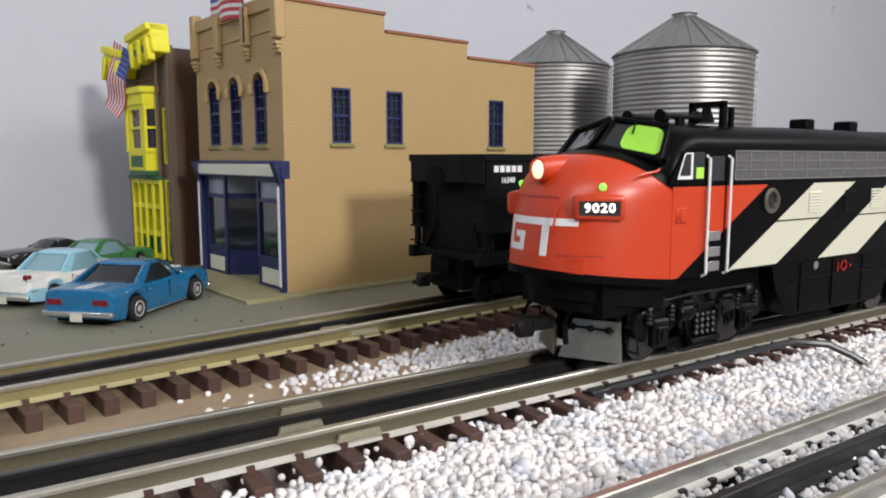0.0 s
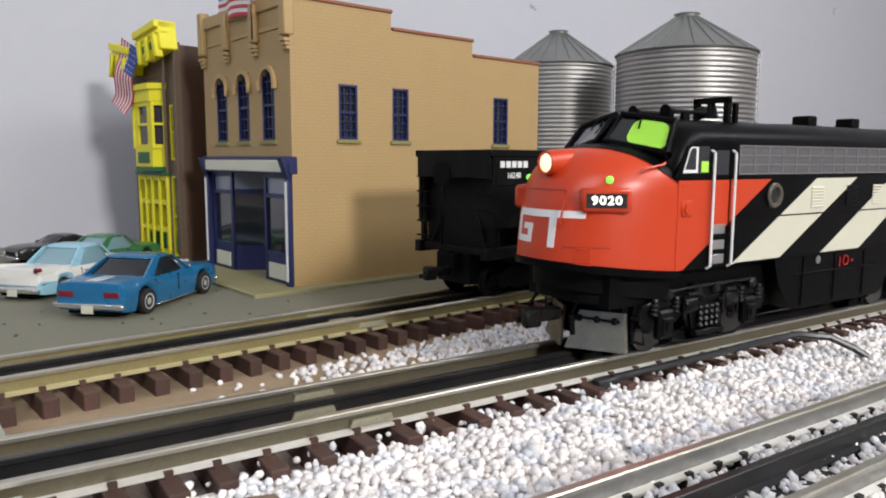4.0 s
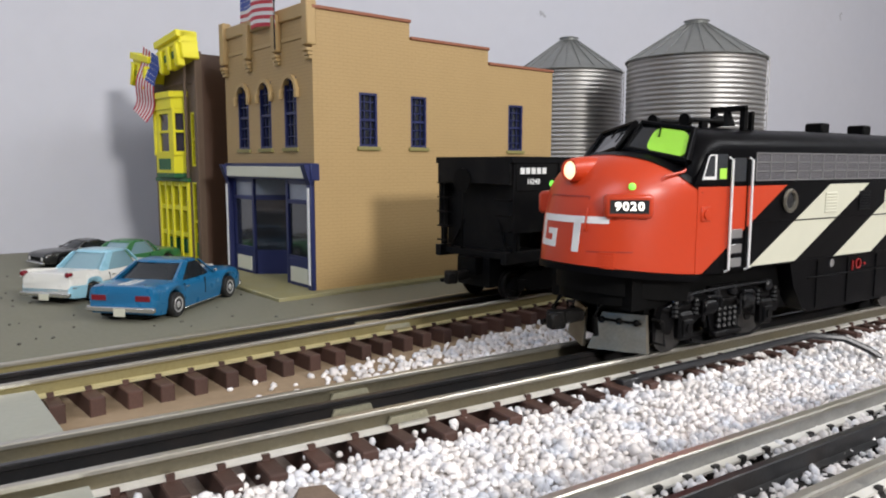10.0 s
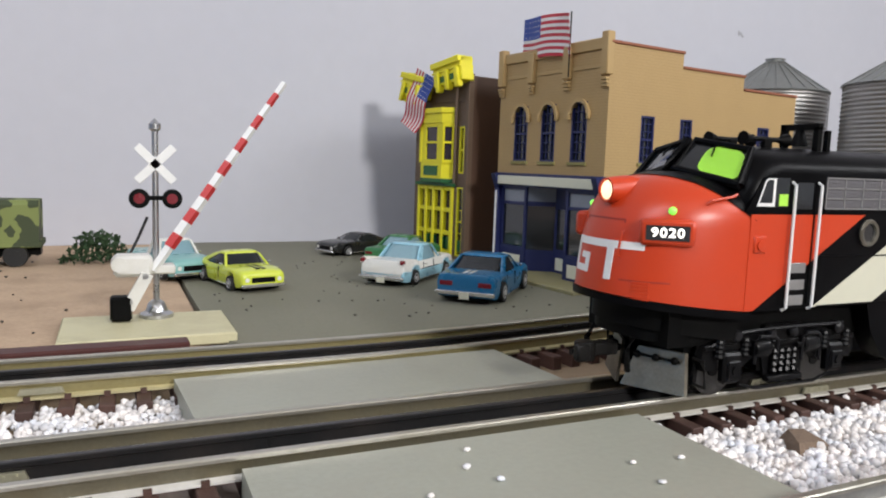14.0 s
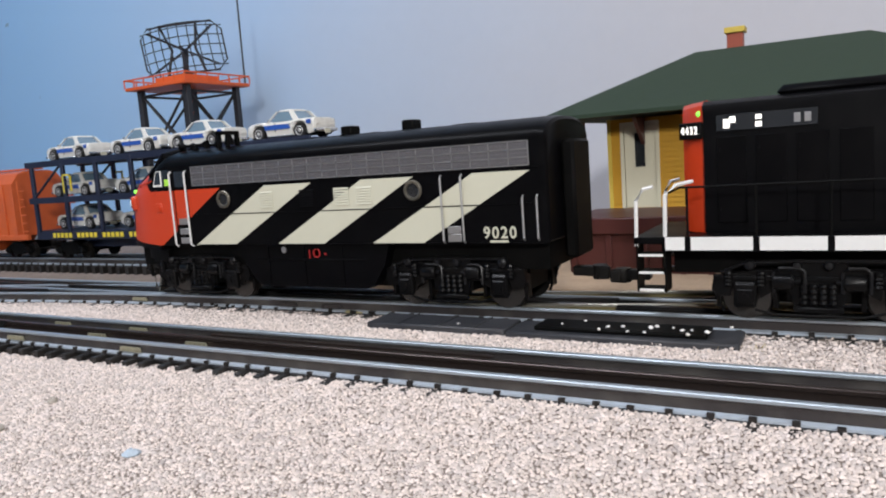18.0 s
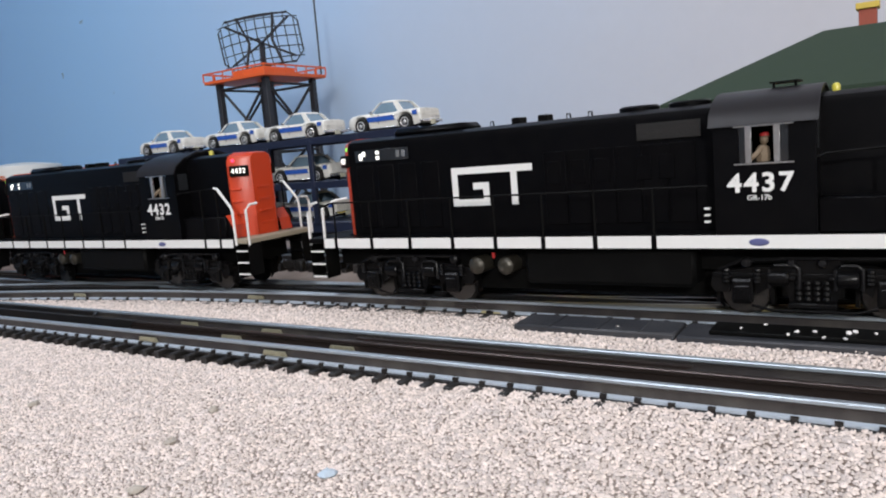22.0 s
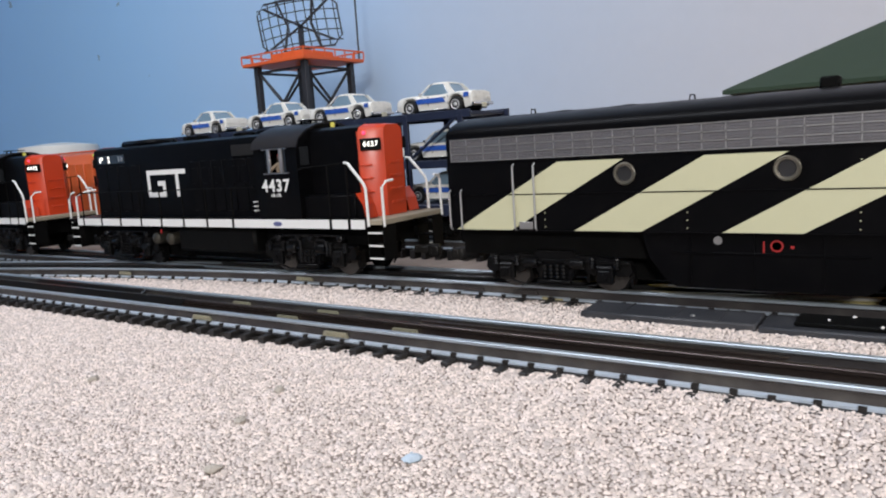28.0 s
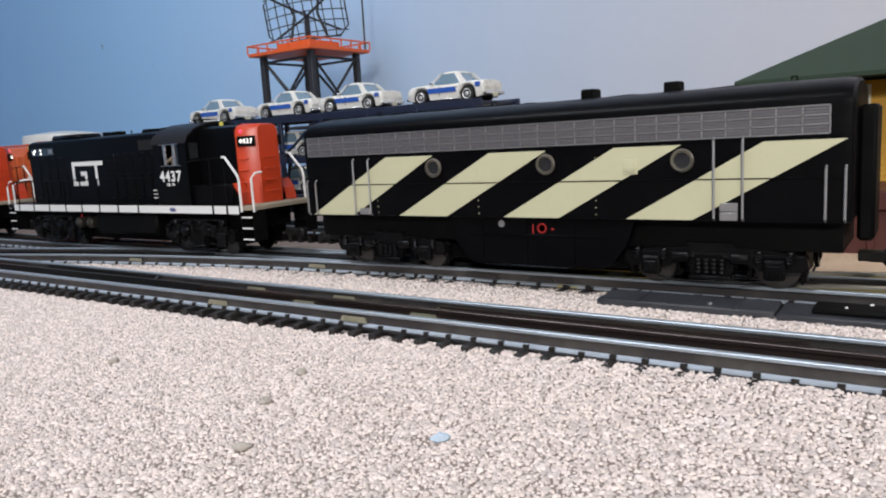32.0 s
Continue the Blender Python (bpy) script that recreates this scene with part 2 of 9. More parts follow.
def wall_paint():
    """Grey wall that fades into hand-painted sky blue towards the west, with a few scuffs."""
    m = mat("painted_wall", (0.53, 0.535, 0.585), 0.75, vary=0.03, grain=60, bump=0.06, stain=(0.49, 0.505, 0.57), stain_amount=0.35)
    n, l = m.node_tree.nodes, m.node_tree.links
    p = n["Principled BSDF"]
    src = p.inputs["Base Color"].links[0].from_socket
    tc = n.new("ShaderNodeTexCoord")
    sep = n.new("ShaderNodeSeparateXYZ")
    l.new(tc.outputs["Object"], sep.inputs[0])
    wob = n.new("ShaderNodeTexNoise")
    wob.inputs["Scale"].default_value = 3.0
    l.new(tc.outputs["Object"], wob.inputs["Vector"])
    add = n.new("ShaderNodeMath")
    add.operation = "MULTIPLY_ADD"
    add.inputs[1].default_value = 0.35
    l.new(wob.outputs["Fac"], add.inputs[0])
    l.new(sep.outputs["X"], add.inputs[2])
    mr = n.new("ShaderNodeMapRange")
    mr.interpolation_type = "SMOOTHSTEP"
    mr.inputs["From Min"].default_value, mr.inputs["From Max"].default_value = -2.15, -0.55
    mr.inputs["To Min"].default_value, mr.inputs["To Max"].default_value = 1.0, 0.0
    l.new(add.outputs[0], mr.inputs["Value"])
    mix = n.new("ShaderNodeMix")
    mix.data_type = "RGBA"
    mix.inputs["B"].default_value = (0.35, 0.61, 0.93, 1)
    l.new(mr.outputs[0], mix.inputs["Factor"])
    l.new(src, mix.inputs["A"])
    # soft dark patch by the tower
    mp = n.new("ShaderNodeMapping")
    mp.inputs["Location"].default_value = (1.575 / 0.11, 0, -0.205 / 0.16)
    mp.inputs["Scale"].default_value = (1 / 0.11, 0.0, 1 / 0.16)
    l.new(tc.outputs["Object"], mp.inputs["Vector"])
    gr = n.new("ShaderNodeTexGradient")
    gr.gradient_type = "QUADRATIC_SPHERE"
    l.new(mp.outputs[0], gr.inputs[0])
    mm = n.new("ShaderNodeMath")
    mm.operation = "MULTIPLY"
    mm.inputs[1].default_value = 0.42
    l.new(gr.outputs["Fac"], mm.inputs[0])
    dark_patch = n.new("ShaderNodeMix")
    dark_patch.data_type = "RGBA"
    dark_patch.inputs["B"].default_value = (0.26, 0.25, 0.25, 1)
    l.new(mm.outputs[0], dark_patch.inputs["Factor"])
    l.new(mix.outputs["Result"], dark_patch.inputs["A"])
    # small dark chips and scuffs
    vo = n.new("ShaderNodeTexVoronoi")
    vo.inputs["Scale"].default_value = 11.0
    warp = n.new("ShaderNodeTexNoise")
    warp.inputs["Scale"].default_value = 70.0
    l.new(tc.outputs["Object"], warp.inputs["Vector"])
    wm = n.new("ShaderNodeVectorMath")
    wm.operation = "MULTIPLY_ADD"
    wm.inputs[1].default_value = (0.035, 0.0, 0.035)
    l.new(warp.outputs["Color"], wm.inputs[0])
    l.new(tc.outputs["Object"], wm.inputs[2])
    l.new(wm.outputs[0], vo.inputs["Vector"])
    chip = n.new("ShaderNodeMapRange")
    chip.inputs["From Min"].default_value, chip.inputs["From Max"].default_value = 0.045, 0.075
    chip.inputs["To Min"].default_value, chip.inputs["To Max"].default_value = 0.55, 0.0
    l.new(vo.outputs["Distance"], chip.inputs["Value"])
    some = n.new("ShaderNodeSeparateColor")
    l.new(vo.outputs["Color"], some.inputs[0])
    rare = n.new("ShaderNodeMath")
    rare.operation = "GREATER_THAN"
    rare.inputs[1].default_value = 0.72
    l.new(some.outputs[0], rare.inputs[0])
    both = n.new("ShaderNodeMath")
    both.operation = "MULTIPLY"
    l.new(chip.outputs[0], both.inputs[0])
    l.new(rare.outputs[0], both.inputs[1])
    scuff = n.new("ShaderNodeMix")
    scuff.data_type = "RGBA"
    scuff.inputs["B"].default_value = (0.17, 0.165, 0.17, 1)
    l.new(both.outputs[0], scuff.inputs["Factor"])
    l.new(dark_patch.outputs["Result"], scuff.inputs["A"])
    l.new(scuff.outputs["Result"], p.inputs["Base Color"])
    return m


WALL = wall_paint()
PLAIN_WALL = mat("plain_wall", (0.58, 0.60, 0.63), 0.8, vary=0.04, grain=60, bump=0.06)
CEILING = mat("ceiling_white", (0.75, 0.75, 0.74), 0.9, vary=0.04, grain=80, bump=0.1)


# ---- mesh building, in millimetres ----
class Shape:
    def __init__(self):
        self.v, self.f = [], []

    def add(self, verts, faces):
        k = len(self.v)
        self.v += [tuple(q) for q in verts]
        self.f += [tuple(i + k for i in g) for g in faces]
        return self

    def box(self, x0, x1, y0, y1, z0, z1, b=0.0):
        if not b:
            v = [(x, y, z) for z in (z0, z1) for y in (y0, y1) for x in (x0, x1)]
            return self.add(v, [(0, 2, 3, 1), (4, 5, 7, 6), (0, 1, 5, 4), (2, 6, 7, 3), (0, 4, 6, 2), (1, 3, 7, 5)])
        r = [(x0 + b, y0 + b), (x1 - b, y0 + b), (x1 - b, y1 - b), (x0 + b, y1 - b)]
        o = [(x0, y0 + b), (x0 + b, y0), (x1 - b, y0), (x1, y0 + b), (x1, y1 - b), (x1 - b, y1), (x0 + b, y1), (x0, y1 - b)]
        v = [(x, y, z0) for x, y in r] + [(x, y, z0 + b) for x, y in o] + [(x, y, z1 - b) for x, y in o] + [(x, y, z1) for x, y in r]
        f = [(3, 2, 1, 0), (20, 21, 22, 23)]
        for i in range(8):
            j = (i + 1) % 8
            f.append((4 + i, 4 + j, 12 + j, 12 + i))
            a = ((i + 1) // 2 + 3) % 4 if i % 2 == 0 else (i // 2) % 4
        c = [(4, 5), (6, 7), (8, 9), (10, 11)]
        for i in range(4):
            p, q = c[i]
            pn = c[(i + 1) % 4][0]
            f += [(i, q, p), (i, (i + 1) % 4, pn, q)]
            f += [(20 + i, p + 8, q + 8), (20 + i, q + 8, pn + 8, 20 + (i + 1) % 4)]
        return self.add(v, f)

    def prism(self, poly, axis, a, b):
        n = len(poly)

        def at(p, h):
            return {"x": (h, p[0], p[1]), "y": (p[0], h, p[1]), "z": (p[0], p[1], h)}[axis]

        v = [at(p, a) for p in poly] + [at(p, b) for p in poly]
        f = [tuple(range(n))[::-1], tuple(range(n, 2 * n))]
        f += [(i, (i + 1) % n, n + (i + 1) % n, n + i) for i in range(n)]
        if axis == "y":
            f = [g[::-1] for g in f]
        return self.add(v, f)

    def cyl(self, c, axis, r, h, n=14, r2=None):
        r2 = r if r2 is None else r2
        pts = [(math.cos(2 * math.pi * i / n), math.sin(2 * math.pi * i / n)) for i in range(n)]
        x, y, z = c

        def at(u, w, k):
            return {"x": (x + k, y + u, z + w), "y": (x + w, y + k, z + u), "z": (x + u, y + w, z + k)}[axis]

        v = [at(u * r, w * r, 0) for u, w in pts] + [at(u * r2, w * r2, h) for u, w in pts]
        f = [tuple(range(n))[::-1], tuple(range(n, 2 * n))] + [(i, (i + 1) % n, n + (i + 1) % n, n + i) for i in range(n)]
        return self.add(v, f)

    def lathe(self, prof, c=(0, 0, 0), axis="z", n=20):
        v, f = [], []
        for r, h in prof:
            for i in range(n):
                u, w = r * math.cos(2 * math.pi * i / n), r * math.sin(2 * math.pi * i / n)
                v.append({"x": (c[0] + h, c[1] + u, c[2] + w), "y": (c[0] + w, c[1] + h, c[2] + u), "z": (c[0] + u, c[1] + w, c[2] + h)}[axis])
        for k in range(len(prof) - 1):
            f += [(k * n + i, k * n + (i + 1) % n, (k + 1) * n + (i + 1) % n, (k + 1) * n + i) for i in range(n)]
        f += [tuple(range(n))[::-1], tuple(range((len(prof) - 1) * n, len(prof) * n))]
        return self.add(v, f)

    def tube(self, pts, r, n=6):
        pts = [Vector(p) for p in pts]
        v, f = [], []
        for k, p in enumerate(pts):
            d = (pts[min(k + 1, len(pts) - 1)] - pts[max(k - 1, 0)]).normalized()
            a = d.cross(Vector((0, 0, 1)) if abs(d.z) < 0.9 else Vector((1, 0, 0))).normalized()
            b = d.cross(a)
            v += [p + a * r * math.cos(2 * math.pi * i / n) + b * r * math.sin(2 * math.pi * i / n) for i in range(n)]
        for k in range(len(pts) - 1):
            f += [(k * n + i, (k + 1) * n + i, (k + 1) * n + (i + 1) % n, k * n + (i + 1) % n) for i in range(n)]
        f += [tuple(range(n)), tuple(range((len(pts) - 1) * n, len(pts) * n))[::-1]]
        return self.add(v, f)

    def loft(self, rings, caps=True, closed=True):
        n = len(rings[0])
        v = [q for ring in rings for q in ring]
        m = n if closed else n - 1
        f = [(k * n + i, k * n + (i + 1) % n, (k + 1) * n + (i + 1) % n, (k + 1) * n + i) for k in range(len(rings) - 1) for i in range(m)]
        if caps:
            f += [tuple(range(n))[::-1], tuple(range((len(rings) - 1) * n, len(rings) * n))]
        return self.add(v, f)

    def sphere(self, c, r, n=12, sq=(1, 1, 1)):
        prof = [(max(1e-3, math.sin(math.pi * k / 7)) * r, -math.cos(math.pi * k / 7) * r) for k in range(8)]
        s = Shape().lathe(prof, n=n)
        return self.add([(c[0] + q[0] * sq[0], c[1] + q[1] * sq[1], c[2] + q[2] * sq[2]) for q in s.v], s.f)

    def weld(self):
        """Join corners that fall together, so that abutting blocks are one piece."""
        seen, order, to = {}, [], []
        for q in self.v:
            k = tuple(round(c, 3) for c in q)
            if k not in seen:
                seen[k] = len(order)
                order.append(q)
            to.append(seen[k])
        self.v, self.f = order, list(dict.fromkeys(tuple(to[i] for i in g) for g in self.f))
        return self

    def moved(self, m):
        self.v = [tuple(m @ Vector(q)) for q in self.v]
        return self

    def data(self, name, smooth=40):
        me = bpy.data.meshes.new(name)
        me.from_pydata([(x * 0.001, y * 0.001, z * 0.001) for x, y, z in self.v], [], self.f)
        bm = bmesh.new()
        bm.from_mesh(me)
        bmesh.ops.recalc_face_normals(bm, faces=bm.faces)
        bm.to_mesh(me)
        bm.free()
        if smooth:
            me.shade_smooth()
            me.set_sharp_from_angle(angle=radians(smooth))
        return me


def part(name, shape, material, parent, label="", smooth=40, at=None):
    me = shape.data(name, smooth) if isinstance(shape, Shape) else shape
    if material and not me.materials:
        me.materials.append(material)
    ob = new(name, me)
    ob.parent = parent
    if at is not None:
        ob.matrix_local = at
    if label:
        ob["label"] = label
    return ob


def thing(name, m, label, category, group="", kind=""):
    return tagged(place(new(name), m), label, category, group, kind)


def place(ob, m):
    ob.matrix_world = m
    ob.empty_display_size = 0.01
    return ob


def solid(name, shape, material, label="", category="", kind="structure", smooth=40):
    me = shape.data(name, smooth)
    me.materials.append(material)
    return tagged(new(name, me), label, category, "", kind)


def letters(name, words, size, parent, m, material, label="", stretch=1.0, bold=0.0):
    """Raised lettering as a mesh, in millimetres."""
    cu = bpy.data.curves.new(name, "FONT")
    cu.body, cu.size, cu.extrude, cu.offset = words, size * 0.001, 0.00008, bold * 0.001
    cu.align_x, cu.align_y, cu.resolution_u = "CENTER", "CENTER", 3
    tmp = bpy.data.objects.new("tmp", cu)
    me = bpy.data.meshes.new_from_object(tmp)
    bpy.data.objects.remove(tmp)
    me.materials.clear()
    me.materials.append(material)
    me.transform(Matrix.Diagonal((stretch, 1, 1, 1)))
    ob = part(name, me, material, parent, label)
    ob.matrix_local = m
    return ob


def numerals(name, words, size, parent, m, material, label, stretch, bold, pitch):
    """A number set digit by digit."""
    for k, ch in enumerate(words):
        letters(name, ch, size, parent, m @ pose((k - (len(words) - 1) / 2) * pitch * 0.001, 0, 0), material, label, stretch, bold)


def mm(x, y, z, rx=0, ry=0, rz=0):
    return pose(x * 0.001, y * 0.001, z * 0.001, rx, ry, rz)


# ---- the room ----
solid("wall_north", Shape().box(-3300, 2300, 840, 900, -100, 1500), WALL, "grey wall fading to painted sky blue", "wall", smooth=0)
solid("wall_south", Shape().box(-3300, 2300, -2760, -2700, -100, 1500), PLAIN_WALL, "plain pale grey room wall", "wall", smooth=0)
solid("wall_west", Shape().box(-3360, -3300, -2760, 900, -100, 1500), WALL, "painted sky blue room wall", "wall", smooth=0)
solid("wall_east", Shape().box(2300, 2360, -2760, 900, -100, 1500), PLAIN_WALL, "plain pale grey room wall", "wall", smooth=0)
solid("ceiling", Shape().box(-3360, 2360, -2760, 900, 1500, 1540), CEILING, "plain white ceiling", "ceiling", smooth=0)
solid("ground", Shape().box(-3300, 2300, -2700, 840, -60, -3), SAND, "layout board spread with fine beige ballast", "ground", smooth=0)


def track_y(x):
    """Centre line of the straight running track in metres."""
    return 0.217


def turnout_y(x):
    """The branch of the turnout, a wide curve towards the room."""
    d = max(0.0, -1.0 - x)
    return 0.217 - (0.3 * d * d if d < 0.4 else 0.048 + 0.24 * (d - 0.4))


def outer_y(x):
    if x > 0.3:
        return 0.357 + 0.09 * (1 - math.exp(-(x - 0.3) * 1.4)) / 1.4
    if x > 0.0:
        return 0.318 + 0.13 * x
    if x > -0.3:
        return 0.318 + 0.13 * x * math.exp(x * 9)
    u = min(1.0, (-0.3 - x) / 0.65)
    return 0.3154 - 0.0984 * (3 * u * u - 2 * u ** 3)


def spline(y, x0, x1, step=0.03):
    k = max(2, int(abs(x1 - x0) / step))
    return [(x0 + (x1 - x0) * i / k, y(x0 + (x1 - x0) * i / k)) for i in range(k + 1)]


RAIL_SECTION = [(-2.4, 0), (2.7, 0), (2.7, 0.7), (0.55, 1.4), (0.55, 5.0), (1.35, 5.5), (1.35, 6.8), (1.05, 7.1), (-1.05, 7.1), (-1.35, 6.8), (-1.35, 5.5), (-0.55, 5.0), (-0.55, 1.4), (-2.4, 0.7)]


def rail(line, off, track, material, z=5.0, name="rail"):
    rings = []
    for k, (x, y) in enumerate(line):
        a, b = line[max(k - 1, 0)], line[min(k + 1, len(line) - 1)]
        d = Vector((b[0] - a[0], b[1] - a[1])).normalized()
        n = Vector((-d.y, d.x))
        rings.append([(x * 1000 + n.x * (off + u), y * 1000 + n.y * (off + u), z + w) for u, w in RAIL_SECTION])
    r = part(name, Shape().loft(rings), material, track, smooth=30)
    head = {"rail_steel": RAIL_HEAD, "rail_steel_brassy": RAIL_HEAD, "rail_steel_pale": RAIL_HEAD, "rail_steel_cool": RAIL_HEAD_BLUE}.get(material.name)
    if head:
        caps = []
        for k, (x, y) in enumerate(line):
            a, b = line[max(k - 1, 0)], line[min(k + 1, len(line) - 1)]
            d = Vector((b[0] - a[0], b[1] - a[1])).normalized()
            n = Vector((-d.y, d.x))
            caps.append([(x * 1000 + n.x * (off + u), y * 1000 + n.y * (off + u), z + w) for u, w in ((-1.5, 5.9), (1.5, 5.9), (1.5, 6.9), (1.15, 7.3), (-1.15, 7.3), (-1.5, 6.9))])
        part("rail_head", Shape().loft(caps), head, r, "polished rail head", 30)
        # room side only: a pale strip whose colour stands for lamp sheen
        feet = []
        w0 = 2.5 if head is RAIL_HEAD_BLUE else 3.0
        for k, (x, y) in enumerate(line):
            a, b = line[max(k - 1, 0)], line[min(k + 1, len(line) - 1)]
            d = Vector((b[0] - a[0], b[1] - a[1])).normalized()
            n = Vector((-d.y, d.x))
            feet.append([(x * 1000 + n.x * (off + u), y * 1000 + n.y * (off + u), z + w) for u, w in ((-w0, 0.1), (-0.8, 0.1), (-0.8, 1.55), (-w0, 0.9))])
        part("rail_foot", Shape().loft(feet), RAIL_FOOT_BLUE if head is RAIL_HEAD_BLUE else RAIL_FOOT_BRASS if material is RAIL_SIDING else RAIL_FOOT, r, "rail foot with lamp sheen in its colour", 30)
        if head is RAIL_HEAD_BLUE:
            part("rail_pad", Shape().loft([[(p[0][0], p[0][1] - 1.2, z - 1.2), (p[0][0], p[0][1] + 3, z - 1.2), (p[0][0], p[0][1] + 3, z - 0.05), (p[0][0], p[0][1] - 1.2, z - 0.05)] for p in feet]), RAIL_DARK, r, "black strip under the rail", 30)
    return r


def sleeper(material, half=27, wide=2.6):
    s = Shape().box(-wide, wide, -half, half, -3.2, 5, 0.4)
    for y in (-16.5, 16.5):
        for e in (-2.5, 2.9):
            s.box(-1.2, 1.2, y + e - 0.8, y + e + 0.7, 4.8, 6.9)
    me = s.data("tie", 0)
    me.materials.append(material)
    return me


TIE_A, TIE_B, TIE_C = sleeper(TIE, 31, 2.9), sleeper(TIE_BLACK), sleeper(TIE_BLACK, 26.5, 2.0)


def lay(name, label, y, x0, x1, mats, ties, step=0.0135, z=0.0):
    t = tagged(new(name), label, "railway track", "parallel model railway tracks", "structure")
    line = spline(y, x0, x1)
    for off, m, nm in ((-16.5, mats[0], "rail"), (0, mats[1], "centre_rail"), (16.5, mats[2], "rail")):
        rail(line, off, t, m, 5.0 + z, nm)
    n = int((x1 - x0) / step)
    for i in range(n):
        x = x0 + (i + 0.5) * step
        a = math.atan2(y(x + 0.005) - y(x - 0.005), 0.01)
        o = part("tie", TIE_C if ties is None else TIE_A if ties(x) else TIE_B, None, t)
        o.matrix_local = pose(x + random.uniform(-0.0007, 0.0007), y(x), z * 0.001 - random.uniform(0, 0.0006), 0, 0, math.degrees(a) + random.uniform(-1.5, 1.5))
    return t


MAIN = lay("main_track", "three-rail main track with worn steel rails", track_y, -0.45, 1.3, (RAIL, RAIL_DARK, RAIL), lambda x: x > -0.2, 0.0145)
lay("main_track", "three-rail main track with bluish steel rails by the station", track_y, -2.9, -0.4505, (RAIL_BLUE, RAIL_DARK, RAIL_BLUE), lambda x: False, 0.0145)
OUTER = lay("siding_track", "three-rail siding on brown plastic ties", outer_y, -0.94, 1.3, (RAIL_SIDING, RAIL_DARK, RAIL_SIDING), lambda x: x > -0.4, 0.0135)
NEAR = lay("near_track", "three-rail inner track with bluish steel rails", lambda x: 0.1045 + 0.003 * min(1, max(0, (-0.2 - x) / 0.4)), -1.62, -0.2505, (RAIL_BLUE, RAIL_BROWN, RAIL_BLUE), None, 0.0125)
lay("near_track", "three-rail inner track with pale worn rails in white pebbles", lambda x: 0.1045 + 0.003 * min(1, max(0, (-0.2 - x) / 0.4)), -0.25, 1.3, (RAIL_PALE, RAIL_DARK, RAIL_PALE), None, 0.0125)
BRANCH = lay("turnout_track", "turnout rails curving from the main to the inner track", turnout_y, -1.62, -1.0, (RAIL_BLUE, RAIL_DARK, RAIL_BLUE), lambda x: False, 0.0145, -0.35)
lay("yard_track", "three-rail yard track under the parked cars", lambda x: 0.365, -2.6, -1.0, (RAIL_BLUE, RAIL_DARK, RAIL_BLUE), lambda x: False, 0.0135)


def bars(track, y, off, material, spots, z=7.0, name="joiner"):
    """Clip-on rail joiners with bolt heads, on the side of a rail that faces the room."""
    s = Shape().prism([(-8, 0), (8, 0), (7, 2.4), (-7, 2.4)], "y", -0.6, 0.6)
    for k in (-5, -1.7, 1.7, 5):
        s.cyl((k, -1.0, 1.3), "y", 0.5, 0.5, 6)
    me = s.data(name, 0)
    me.materials.append(material)
    for x in spots:
        o = part(name, me, None, track)
        o.matrix_local = pose(x, y(x) + (off - 1.8) * 0.001, z * 0.001)


bars(MAIN, track_y, -16.5, BRASS, (0.10, -0.30, -0.62))
bars(MAIN, track_y, 0, BRASS, (0.087, -0.33, -0.205))
bars(MAIN, track_y, 16.5, BRASS, (0.094, -0.31, -0.22))
bars(OUTER, outer_y, -16.5, BRASS, (0.165, -0.2))
bars(OUTER, outer_y, 0, BRASS, (0.155,))
bars(OUTER, outer_y, 16.5, BRASS, (0.15,))
bars(NEAR, lambda x: 0.1075, -16.5, BRASS, (-1.094, -0.994, -0.62))
bars(NEAR, lambda x: 0.1075, 0, BRASS, (-1.044, -0.965, -0.61))
bars(NEAR, lambda x: 0.1075, 16.5, BRASS, (-1.10, -1.03, -0.96, -0.63))
bars(MAIN, track_y, -16.5, RAIL_BLUE, (-0.985, -0.95))
bars(BRANCH, turnout_y, -16.5, BRASS, (-1.30, -1.12))

# guard rails of the crossover
for y, xa, xb, m in ((107, -1420, -1130, RAIL_DARK), (112, -960, -800, RAIL_BROWN), (118, -1330, -1190, RAIL_DARK)):
    part("guard_rail", Shape().prism([(xa + 12, 5), (xb - 12, 5), (xb, 12.5), (xa, 12.5)], "y", y - 1.2, y + 1.2), m, NEAR)

# ---- road, pavement, ballast ----
edge = [(-125, 384)] + [(x, outer_y(x * 0.001) * 1000 + 31) for x in range(-100, 1000, 60)] + [(1000, 838), (-125, 838)]
solid("pavement", Shape().prism(edge, "z", -20, 3), ASPHALT, "grey-green painted street with crumbs of gravel", "pavement", smooth=0)
edge = [(-1000, 300)] + [(x, max(300, outer_y(x * 0.001) * 1000 + 34)) for x in range(-900, -130, 60)] + [(-128, 384), (-128, 838), (-1000, 838)]
solid("dirt_lot", Shape().prism(edge, "z", -20, 1.5), DIRT, "tan earth lot with dark crumbs", "ground", smooth=0)
solid("road", Shape().prism([(-150, 240), (0, 240), (-5, 296), (-153, 292)], "z", -10, 9.5), ROADPANEL, "grey crossing panel between two tracks", "road", smooth=0)
solid("road", Shape().prism([(-143, 126), (2, 126), (1, 196), (-142, 196)], "z", -10, 9.5), ROADPANEL, "grey crossing panel between two tracks", "road", smooth=0)
solid("road", Shape().prism([(-143, -300), (2, -300), (2, 82), (-143, 82)], "z", -10, 8), ROADPANEL, "grey road up to the crossing", "road", smooth=0)

